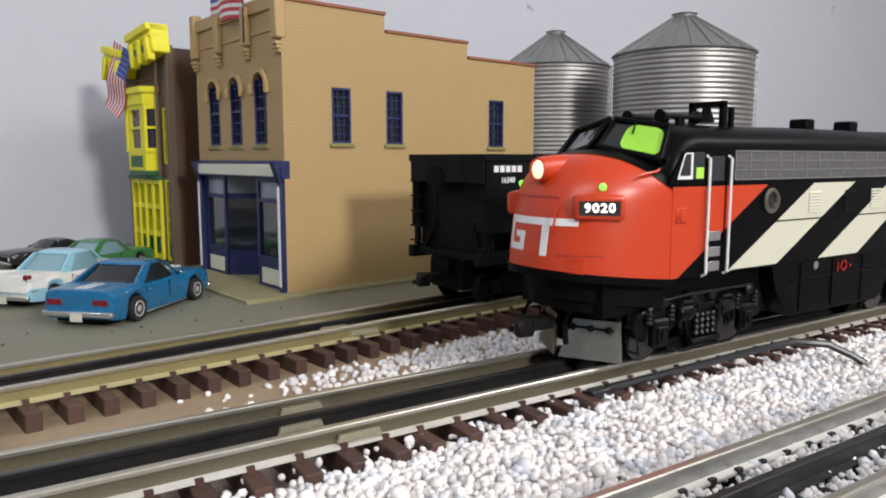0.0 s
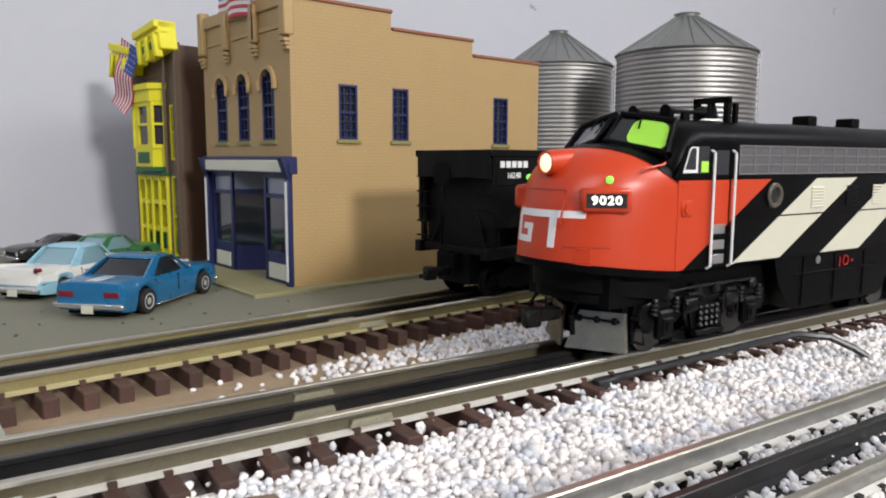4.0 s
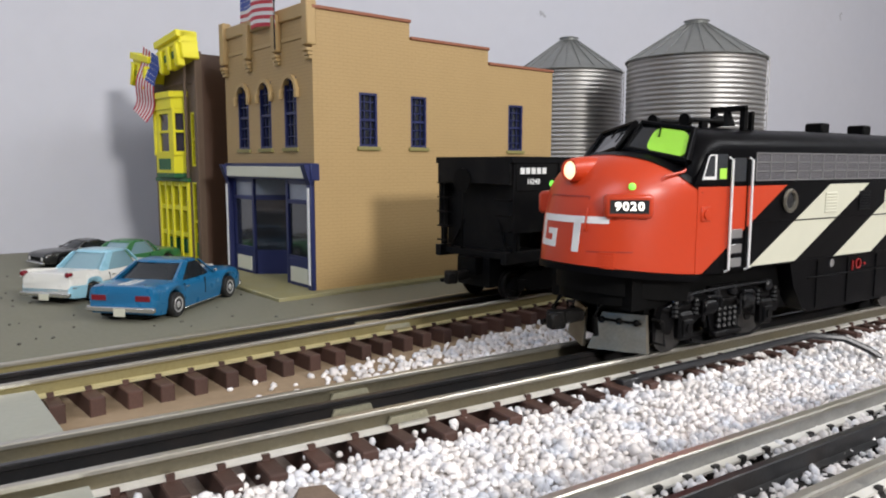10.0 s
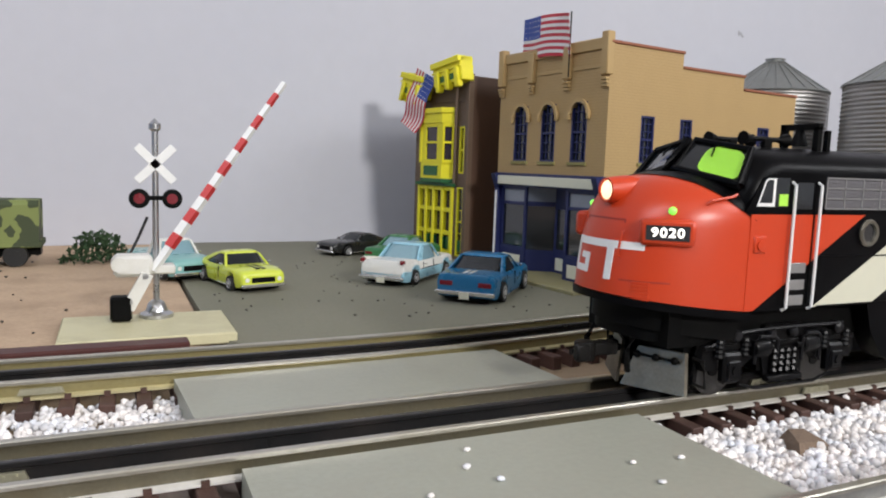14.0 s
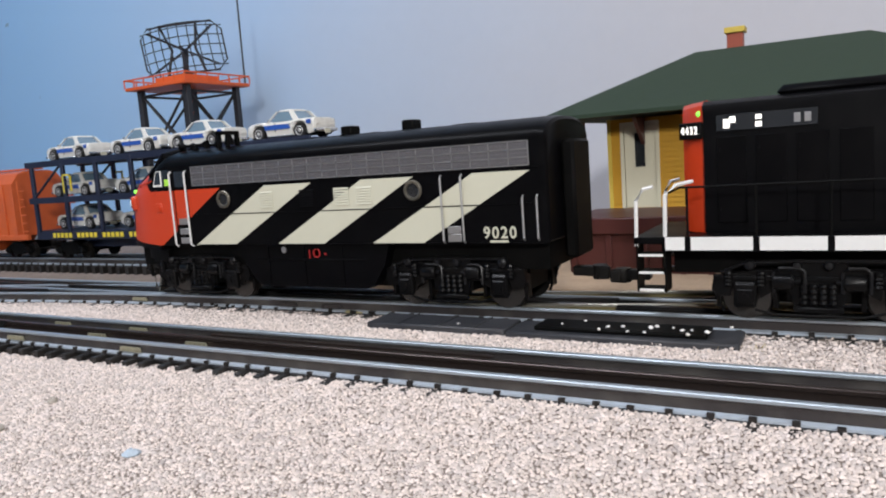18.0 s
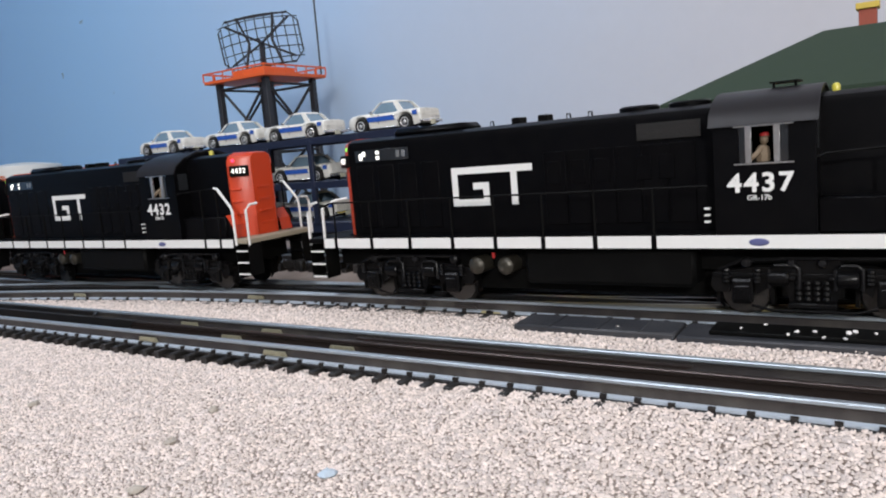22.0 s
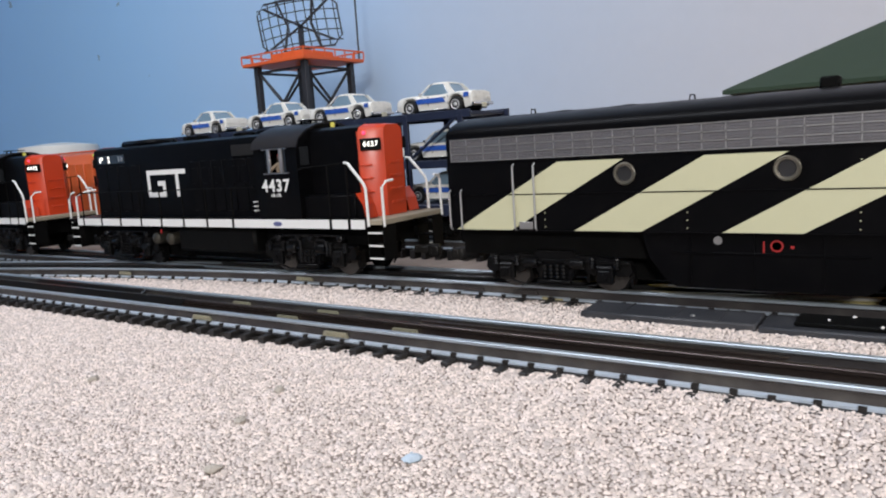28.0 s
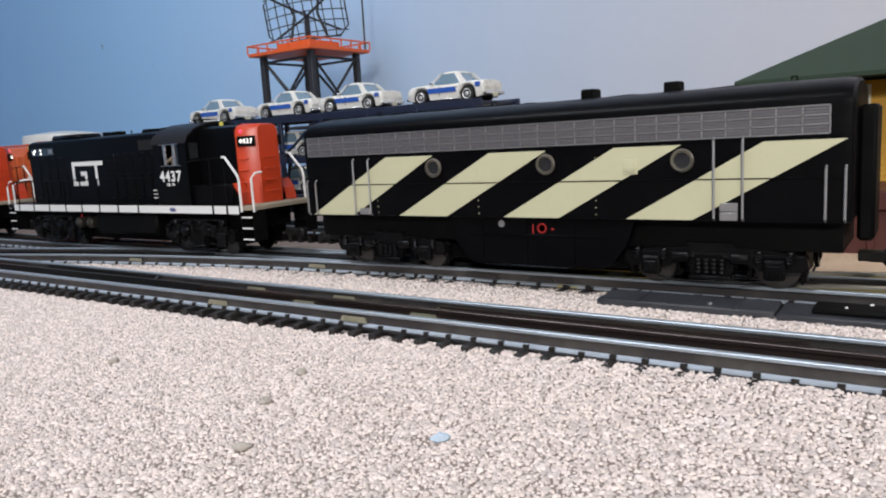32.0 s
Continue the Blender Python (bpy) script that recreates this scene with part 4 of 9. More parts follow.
def mesh_grille(parent, x0, x1, z0, z1, y):
    sd = -1 if y < 0 else 1
    b = part("grille", Shape().box(x0, x1, min(y, y + sd * 0.25), max(y, y + sd * 0.25), z0, z1), GRILLE_BACK, parent, "stainless steel air intake grille")
    s = Shape()
    yy = y + sd * 0.45
    n = max(1, round((x1 - x0) / 10.6))
    for i in range(n + 1):
        x = x0 + (x1 - x0) * i / n
        s.box(x - 0.3, x + 0.3, min(y, yy), max(y, yy), z0, z1)
    for i in range(4):
        z = z0 + (z1 - z0) * i / 3
        s.box(x0, x1, min(y, yy), max(y, yy), z - 0.28, z + 0.28)
    for i in range(9):
        z = z0 + (z1 - z0) * (i + 0.5) / 9
        s.box(x0, x1, min(y, y + sd * 0.25), max(y, y + sd * 0.25), z - 0.09, z + 0.09)
    part("grille_frame", s, GRILLE_STEEL, b)


def porthole(parent, x, z, y):
    sd = -1 if y < 0 else 1
    a = part("porthole", Shape().lathe([(3.6, 0), (5.4, 0), (5.6, sd * 0.8), (5.0, sd * 1.5), (3.9, sd * 1.3), (3.6, sd * 0.2)], (x, y, z), "y", 24), PORT_RIM, parent, "round porthole with metal rim")
    part("pane", Shape().cyl((x, y, z), "y", 3.7, sd * 0.35, 20), GLASS_DARK, a)


def louvre(parent, x, z, y, material, w=10.5, h=10):
    sd = -1 if y < 0 else 1
    s = Shape()
    for i in range(7):
        zz = z - h / 2 + h * (i + 0.5) / 7
        s.prism([(y + sd * 0.2, zz - 0.6), (y + sd * 0.75, zz - 0.45), (y + sd * 0.2, zz + 0.5)], "x", x - w / 2, x + w / 2)
    part("louvre", s, material, parent)


def roof_fan(parent, x, r=12, z=93.5):
    s = Shape().lathe([(r, 0), (r, 2.2), (r * 0.92, 3.0), (r * 0.3, 3.0), (r * 0.28, 3.5), (0.3, 3.6)], (x, 0, z), "z", 24)
    part("roof_fan", s, BLACK, parent, "low round roof fan")


def diag(b0, b1, t0, t1, zb=34.4, zt=70.4):
    return [(b0, zb), (b1, zb), (t1, zt), (t0, zt)]


def body_common(P, L, x0, holes, stripes, side_material=CREAM):
    for sd in (-1, 1):
        y = sd * 33
        for q in stripes:
            part("stripe", decal(Shape(), diag(*q), y + sd * 0.02), side_material, P, "cream diagonal stripe")
        mesh_grille(P, x0, L - 9, 72.8, 84.6, y)
        for x in holes:
            porthole(P, x, 63.2, y + sd * 0.1)
        for z in (34.6, 54.0, 71.6):
            part("belt_rail", Shape().box(x0, L - 4, min(y, y + sd * 0.4), max(y, y + sd * 0.4), z - 0.3, z + 0.3), BLACK, P)
        part("fuel_tank", Shape().prism([(111, 34), (223, 34), (219, 22), (211, 11), (206, 8.5), (128, 8.5), (123, 11), (115, 22)], "y", *sorted((sd * 22, sd * 31))), BLACK, P, "black fuel tank skirt", 30)
        for x in (134, 162, 190):
            part("tank_seam", Shape().box(x, x + 0.8, *sorted((sd * 31, sd * 31.5)), 10, 33), BLACK, P)
        part("tank_band", Shape().box(126, 208, *sorted((sd * 31, sd * 31.6)), 24.6, 25.6, 0.2), BLACK, P)
        part("fuel_cap", Shape().lathe([(2.0, 0), (2.7, 0), (2.7, sd * 0.7), (2.0, sd * 0.7), (2.0, 0)], (172, sd * 31, 29), "y", 18).box(166.3, 167, min(sd * 31, sd * 31.6), max(sd * 31, sd * 31.6), 26, 31).box(177.5, 179, min(sd * 31, sd * 31.6), max(sd * 31, sd * 31.6), 28, 29.2), RED_PART, P, "red ringed fuel filler")
        part("builder_plate", Shape().lathe([(0.3, 0), (2.0, 0), (2.0, sd * 0.4), (0.3, sd * 0.4)], (147, sd * 31, 31), "y", 12), GRILLE_STEEL, P)


def steps(P, x, sd, zs=(37.5, 43.5, 50)):
    for z in zs:
        y = sd * 33
        part("foot_step", Shape().box(x - 4, x + 4, min(y, y + sd * 0.5), max(y, y + sd * 0.5), z - 2, z + 2, 0.2), GRILLE_STEEL, P)


def gt_mark(P, x, z, w, y, material, thick=0.22):
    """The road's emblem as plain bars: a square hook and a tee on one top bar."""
    h = w * 0.43
    b = w * 0.075
    sd = -1 if y < 0 else 1
    s = Shape()
    g = x + w * 0.47
    for a in ((x, x + b, z + b, z + h - b), (x, x + w, z + h - b, z + h), (x, g, z, z + b), (g - b, g, z + b, z + h * 0.42), (g - w * 0.20, g, z + h * 0.42, z + h * 0.42 + b), (x + w * 0.74, x + w * 0.74 + b, z, z + h - b)):
        s.box(a[0], a[1], min(y, y + sd * thick), max(y, y + sd * thick), a[2], a[3])
    return part("emblem", s, material, P, "white square emblem")


NOSE_END = 42.0


def nose_front(z):
    """How far forward the nose reaches on its middle line at a height."""
    return float(np.interp(z, (32, 45, 57, 65, 71, 76, 80, 82.8, 84.6, 85.5), (-6.5, -5.8, -4.4, -2.4, 0.2, 3.6, 8.0, 13.5, 22, 36)))


def nose_half(z):
    return 33.05 if z <= 66 else 33.05 * max(0.0, 1 - ((z - 66) / 19.6) ** 2.3) ** (1 / 2.1)


def nose_x(y, z):
    """The nose's surface: a rounded plan at each height."""
    q = min(1.0, abs(y) / max(1e-3, nose_half(z)))
    return NOSE_END - (NOSE_END - nose_front(z)) * max(0.0, 1 - q ** 2.25) ** (1 / 2.25)


def nose_ray(x, g):
    """The point of the nose's cross-section at x in the direction g round the middle of the top."""
    lo, hi = 0.0, 40.0
    for _ in range(30):
        r = (lo + hi) / 2
        y, z = -r * math.cos(g), 66 + r * math.sin(g)
        inside = z < 85.5 and abs(y) < nose_half(z) and nose_x(y, z) < x
        lo, hi = (r, hi) if inside else (lo, r)
    return lo


def drape(s, y0, y1, z0, z1, thick=0.35, n=8):
    """A thin raised patch that follows the nose."""
    rows = []
    for i in range(n + 1):
        y = y0 + (y1 - y0) * i / n
        a, b = nose_x(y, z0), nose_x(y, z1)
        rows.append([(a - thick, y, z0), (b - thick, y, z1), (b + 0.8, y, z1), (a + 0.8, y, z0)])
    return s.loft(rows)


def cab_unit():
    L = 318.0
    t = thing("diesel_locomotive", pose(0, 0, 0), "streamlined cab diesel with orange-red nose and cream stripes on black", "locomotive", "locomotives of the moving train")
    rings = [ring(x, w, 34, zs, zt) for x, w, zs, zt in ((34.5, 27, 66, 84.4), (36.5, 30.5, 71, 87.2), (39, 32.4, 75, 90.5), (42, 33, 79, 93.6), (47, 33, 83, 95.8), (54, 33, 85, 96.6), (L - 5, 33, 85.5, 96.6))] + [ring(L - 1, 32.4, 34.5, 85, 96.0), ring(L, 31, 35.5, 84, 94.5)]
    body = part("body", Shape().loft(rings), BLACK, t, "black carbody with rounded roof", 30, mm(-L / 2, 0, 2.0) @ mm(110, 0, 0) @ Matrix.Diagonal((1.0, 1, 1, 1)) @ mm(-110, 0, 0))
    nose = []
    for z in (33.5, 37, 42, 47, 52, 57, 61, 65, 68, 70.5, 73, 75, 77, 79, 80.6, 82, 83.2, 84.2, 84.9, 85.3):
        f, w = nose_front(z), nose_half(z)
        row = []
        for g in np.linspace(-math.pi / 2, math.pi / 2, 41):
            low = 34.2 + 5.0 * math.cos(g)
            row.append((NOSE_END - (NOSE_END - f) * math.cos(g) ** (2 / 2.25), math.copysign(w * abs(math.sin(g)) ** (2 / 2.25), g), z if z > 52 else low + (52 - low) * (z - 33.5) / 18.5))
        nose.append(row)
    part("nose", Shape().loft(nose), ORANGE_RED, body, "orange-red rounded nose", 60)
    # black band and anti-climber under the nose
    for z0, z1, out, m, nm in ((31.2, 34.0, 0.9, BLACK, "under_band"), (22.0, 31.0, -8.0, MATT_BLACK, "under_lip")):
        part(nm, Shape().loft([[(NOSE_END - (NOSE_END - nose_front(36) + out) * math.cos(g) ** (2 / 2.25), math.copysign((33.05 + out * 0.6) * abs(math.sin(g)) ** (2 / 2.25), g), z + 5.0 * math.cos(g)) for g in np.linspace(-math.pi / 2, math.pi / 2, 41)] for z in (z0, z1)]), m, body, "black band under the nose", 60)
    # black glare panel from the nose top down to the window line
    bound = ((3, 42), (9, 36), (16, 31), (28, 26), (45, 21), (65, 17.5), (90, 16))
    rows = []
    for i in range(49):
        a = 3 + 174 * i / 48
        xb = float(np.interp(min(a, 180 - a), [q[0] for q in bound], [q[1] for q in bound]))
        rows.append([])
        for k in range(9):
            x = xb + (NOSE_END - 0.3 - xb) * k / 8
            r = nose_ray(x, radians(a)) + 0.35
            rows[-1].append((x, -r * math.cos(radians(a)), 66 + r * math.sin(radians(a))))
    part("glare_panel", Shape().loft(rows, caps=False, closed=False), BLACK, body, "black glare panel before the windscreen", 60)
    for sd in (-1, 1):
        part("nose_panel", decal(Shape(), [(39, 34.4), (43.5, 34.4), (101.5, 70.4), (39, 70.4)], sd * 33.02), ORANGE_RED, body, "orange-red wedge behind the nose")
        part("window_surround", Shape().prism([(36, 71.4), (76, 71.4), (76, 86), (52, 86), (44, 84)], "y", sd * 32.6, sd * 33.3), BLACK, body)
        w = part("side_window", decal(Shape(), [(40.6, 73.2), (57, 73.2), (57, 84), (45.6, 84), (44.2, 83)], sd * 33.3, 0.2), GLASS_DARK, body, "cab side window")
        part("quarter_light", decal(Shape(), [(40.8, 73.4), (49.8, 73.4), (49.8, 83.7), (45.7, 83.7), (44.4, 82.8)], sd * 33.5, 0.15), WHITE_PAINT, w, "white framed quarter light")
        part("quarter_glass", decal(Shape(), [(42.0, 74.7), (48.4, 74.7), (48.4, 83.2), (46.0, 83.2), (44.9, 82.4)], sd * 33.66, 0.1), GLASS_DARK, w)
        part("cab_seat", decal(Shape(), [(52.0, 73.6), (56.6, 73.6), (56.6, 78), (52.0, 78)], sd * 33.5, 0.12), GREEN_SEAT, w, "lime seat behind the glass")
        part("door_window", decal(Shape(), [(61.5, 72.5), (70.0, 72.5), (70.0, 82.5), (61.5, 82.5)], sd * 33.3, 0.2), GLASS_DARK, body, "cab door window")
        part("door_edge", Shape().box(59.6, 60.2, min(sd * 33, sd * 33.5), max(sd * 33, sd * 33.5), 36, 83).box(71.4, 72.0, min(sd * 33, sd * 33.5), max(sd * 33, sd * 33.5), 36, 83), BLACK, body)
        for x in (58.6, 72.6):
            part("handrail", rail_pole([(x, sd * 33.2, 34), (x, sd * 35.0, 35), (x, sd * 35.0, 81.5), (x, sd * 33.2, 82.5)], 0.62), WHITE_PAINT, body, "pale grey handrail")
        steps(body, 65.6, sd)
        part("step_well", decal(Shape(), [(60, 34.4), (71.2, 34.4), (71.2, 48), (60, 48)], sd * 33.24, 0.1), BLACK, body)
        for x, z in ((259.9, 0), (271.8, 0)):
            part("handrail", rail_pole([(x, sd * 33.2, 35), (x, sd * 34.6, 36), (x, sd * 34.6, 69), (x, sd * 33.2, 70)], 0.6), GRILLE_STEEL, body, "pale grey handrail")
        steps(body, 265.8, sd, (37.4, 41.6))
        for x in (305, 312.5):
            part("handrail", rail_pole([(x, sd * 33.0, 36), (x, sd * 34.4, 37), (x, sd * 34.4, 57), (x, sd * 33.0, 58)], 0.6), GRILLE_STEEL, body, "pale grey handrail")
        for x, m in ((139, CREAM), (170, BLACK), (195, CREAM), (210.5, CREAM)):
            louvre(body, x, 61.8, sd * 33.1, m)
        numerals("road_digit", "9020", 8.4, body, mm(291.5, sd * 33.15, 39.6, 90, 0, 0 if sd < 0 else 180), CREAM, "cream numeral", 0.95, 0.14, 4.8)
        part("bars", decal(Shape(), [(286, 34.8), (296, 34.8), (296, 36), (286, 36)], sd * 33.1), CREAM, body, "small illegible line")
        # sand filler and nose side fittings
        f = part("sand_filler", Shape().box(41, 47.5, min(sd * 32.6, sd * 33.9), max(sd * 32.6, sd * 33.9), 56, 62.5, 0.5), ORANGE_RED, body)
        part("cap", Shape().lathe([(1.2, 0), (2.0, 0), (2.0, sd * 0.8), (0.8, sd * 0.9)], (44.2, sd * 33.7, 59), "y", 12), ORANGE_RED, f)
        # number board and class lamp on the nose flank
        lean = math.atan(4 / (nose_x(26, 63) - nose_x(22, 63)))
        ang = lean if sd < 0 else math.pi - lean
        m = Matrix.Translation((nose_x(24, 63) - 0.2, sd * 24, 63)) @ Matrix.Rotation(-ang, 4, "Z")
        b = part("number_board", Shape().box(-9.6, 9.6, -2.2, 4, -4.8, 4.8, 1.2).moved(m), ORANGE_RED, body, "orange-red number board housing")
        part("board_glass", Shape().box(-7.6, 7.6, -2.6, -1.8, -2.7, 2.7).moved(m), GLASS_DARK, b, "black lit number glass")
        mloc = Matrix.Translation(Vector(m.translation) * 0.001) @ m.to_3x3().to_4x4()
        numerals("board_digit", "9020", 4.7, b, mloc @ mm(0, -2.65, 0, 90, 0, 0), NUM_ON, "glowing white numeral", 1.1, 0.1, 3.0)
        part("class_lamp", Shape().sphere((nose_x(23.6, 70.8) - 0.3, sd * 23.6, 70.8), 1.5), GREEN_ON, body, "small green class lamp, lit")
        # windscreen half
        ws = [(37.5, sd * 29.0, 79.4), (31.0, sd * 1.2, 85.0), (41.5, sd * 1.2, 96.2), (46.5, sd * 24.5, 92.6)]
        up = Vector((-2.0, sd * 0.9, 1.3))
        v = [tuple(Vector(p) + up) for p in ws] + ws
        sc = part("windscreen", Shape().add(v, [(0, 1, 2, 3), (7, 6, 5, 4), (0, 4, 5, 1), (1, 5, 6, 2), (2, 6, 7, 3), (3, 7, 4, 0)]), GLASS_DARK, body, "windscreen half in a black frame", 0)
        if sd < 0:
            # lime patch raised on the screen, glowing in place of a lit cab inside
            lit = []
            for k in range(24):
                c, e = math.cos(math.tau * k / 24), math.sin(math.tau * k / 24)
                g, h = 0.37 + 0.33 * math.copysign(abs(c) ** 0.55, c), 0.5 + 0.43 * math.copysign(abs(e) ** 0.55, e)
                lit.append(Vector(v[0]).lerp(Vector(v[1]), g).lerp(Vector(v[3]).lerp(Vector(v[2]), g), h))
            part("cab_glow_patch", Shape().add([tuple(p + up * 0.14) for p in lit] + [tuple(p) for p in lit], [tuple(range(24)), tuple(range(47, 23, -1))] + [(k, (k + 1) % 24, 24 + (k + 1) % 24, 24 + k) for k in range(24)]), LIT_CAB, sc, "glowing lime patch standing for the lit cab", 0)
        fr = Shape().tube([v[0], v[1], v[2], v[3], v[0]], 1.7, 8)
        part("screen_frame", fr, BLACK, sc)
        part("wiper", rail_pole([tuple(Vector(v[2]) * 0.6 + Vector(v[3]) * 0.4 + up * 0.4), tuple((Vector(v[0]) * 0.4 + Vector(v[2]) * 0.6) + up * 0.5)], 0.35), MATT_BLACK, sc)
        part("grab_iron", rail_pole([(22, sd * 28.6, 73.5), (23, sd * 29.6, 75), (33, sd * 30, 76.6), (35, sd * 29.6, 77.5)], 0.55), ORANGE_RED, body)
    # headlamp
    h = part("headlamp", Shape().lathe([(3.7, 1.6), (3.9, 0), (4.6, 0), (5.3, 4), (5.8, 10), (5.0, 22)], (-1.6, 0, 77.2), "x", 28), ORANGE_RED, body, "orange-red headlamp ring")
    part("lens", Shape().lathe([(0.2, -0.5), (2.4, -0.3), (3.6, 0.4), (3.8, 1.2)], (-1.4, 0, 77.2), "x", 24), LAMP_ON, h, "warm white headlamp, lit")
    # nose door with the emblem
    s = Shape()
    for y0, y1, z0, z1 in ((-19.5, 14, 56.0, 58.8), (11.4, 14.2, 45.4, 56.0), (2.6, 11.4, 45.4, 48.0), (2.6, 5.2, 48.0, 53.0), (5.2, 8.6, 50.6, 53.0), (-9.6, -6.6, 44.2, 56.0)):
        drape(s, y0, y1, z0, z1, 0.35)
    part("nose_emblem", s, WHITE_PAINT, body, "white bar emblem wrapped round the nose")
    # seams of the nose door and the anti-climber
    for y0, y1, z0, z1 in ((-11, 11, 66.4, 67.0), (-11, 11, 39.4, 40.0), (-11.4, -10.8, 40, 66.4), (10.8, 11.4, 40, 66.4), (-26, -13, 44.4, 45.0)):
        part("nose_seam", drape(Shape(), y0, y1, z0, z1, 0.22), SEAM_RED, body)
    part("nose_grab", Shape().tube([(nose_x(12.5, 62) - 0.5, -12.5, 63), (nose_x(12.5, 62) - 1.8, -12.5, 62), (nose_x(12.5, 54) - 1.8, -12.5, 54), (nose_x(12.5, 53) - 0.5, -12.5, 53)], 0.4, 6), ORANGE_RED, body)
    for k in range(7):
        part("nose_louvre", drape(Shape(), -22, -17.5, 36.4 + k * 1.25, 37.1 + k * 1.25, 0.6, 3), ORANGE_RED, body)
    # pilot and coupler
    part("pilot", Shape().loft([ring(x, w, 21.5, 25, 27, 4) for x, w in ((6, 9), (9, 16), (14, 21), (22, 24), (34, 25))]), MATT_BLACK, body, "black pilot under the nose")
    for sd in (-1, 1):
        v = [(10, sd * 1.5, 0.5), (22, sd * 24, 0.8), (24, sd * 21, 16.5), (15, sd * 5, 16.5)]
        o = [tuple(Vector(p) + Vector((1.6, 0, 0))) for p in v]
        part("pilot_plate", Shape().add(v + o, [(0, 1, 2, 3), (7, 6, 5, 4), (0, 4, 5, 1), (1, 5, 6, 2), (2, 6, 7, 3), (3, 7, 4, 0)]), PILOT_STEEL, body, "worn steel snowplough wing", 0)
        bar = Shape().tube([(13.5, sd * 4, 13.6), (21.6, sd * 21, 13.2)], 0.55, 6)
        for k in (0.1, 0.5, 0.9):
            bar.sphere((13.2 + 8.1 * k, sd * (4 + 17 * k), 13.4), 1.5)
        part("pilot_bar", bar, MATT_BLACK, body)
        part("pilot_step", Shape().tube([(26, sd * 23, 15), (26, sd * 28.5, 15), (27, sd * 29, 5), (27, sd * 23, 5)], 0.7, 6), DARK_STEEL, body)
        part("air_hose", Shape().tube([(6, sd * 12, 22), (3, sd * 12.5, 17), (4, sd * 12.5, 9)], 1.2, 6), MATT_BLACK, body)
    part("pilot_back", Shape().box(24, 28, -20, 20, 3, 20), MATT_BLACK, body)
    coupler(body, 7, -1)
    body_common(body, L, 77.5, (103.9, 242.5), ((75.5, 110, 138, 174), (144, 179, 209, 243), (213, 246, 278, 309.5)))
    # roof
    for x in (150, 176, 200, 262):
        roof_fan(body, x)
    for x in (181, 224.5):
        part("exhaust", Shape().box(x - 4, x + 4, -5, 5, 95, 102, 0.8), MATT_BLACK, body)
    for x, y in ((64, -15), (60, -1)):
        hb = Shape().cyl((x - 8, y, 99), "x", 1.0, 14, 8).lathe([(1.0, 0), (2.8, -5)], (x - 8, y, 99), "x", 12).lathe([(1.0, 0), (2.8, 5)], (x + 6, y, 99), "x", 12).box(x - 2, x + 2, y - 1, y + 1, 93, 99)
        part("horn", hb, MATT_BLACK, body, "black air horn pair")
    part("bell_bracket", Shape().box(88, 90.5, -19, -16.5, 92, 105).box(88, 90.5, -3, -0.5, 95, 106).box(88, 90.5, -19, -0.5, 104, 106.5).box(95, 97, -18, -16, 92, 104).lathe([(1, 0), (3.6, -6), (1.5, 1)], (89.5, -9, 103.5), "z", 12), MATT_BLACK, body, "black bell bracket on the roof")
    part("diaphragm", Shape().box(L, L + 7, -13, 13, 24, 84, 1.5), MATT_BLACK, body)
    part("frame", Shape().box(12, L - 4, -24, 24, 20, 34).box(30, L - 20, -13, 13, 7, 20), MATT_BLACK, body)
    truck(body, 69.5, dz=2.0, tall=1.3, y0=24.5)
    truck(body, 258.5, dz=2.0, tall=1.3, y0=24.5)
    coupler(body, L, 1)
    return t


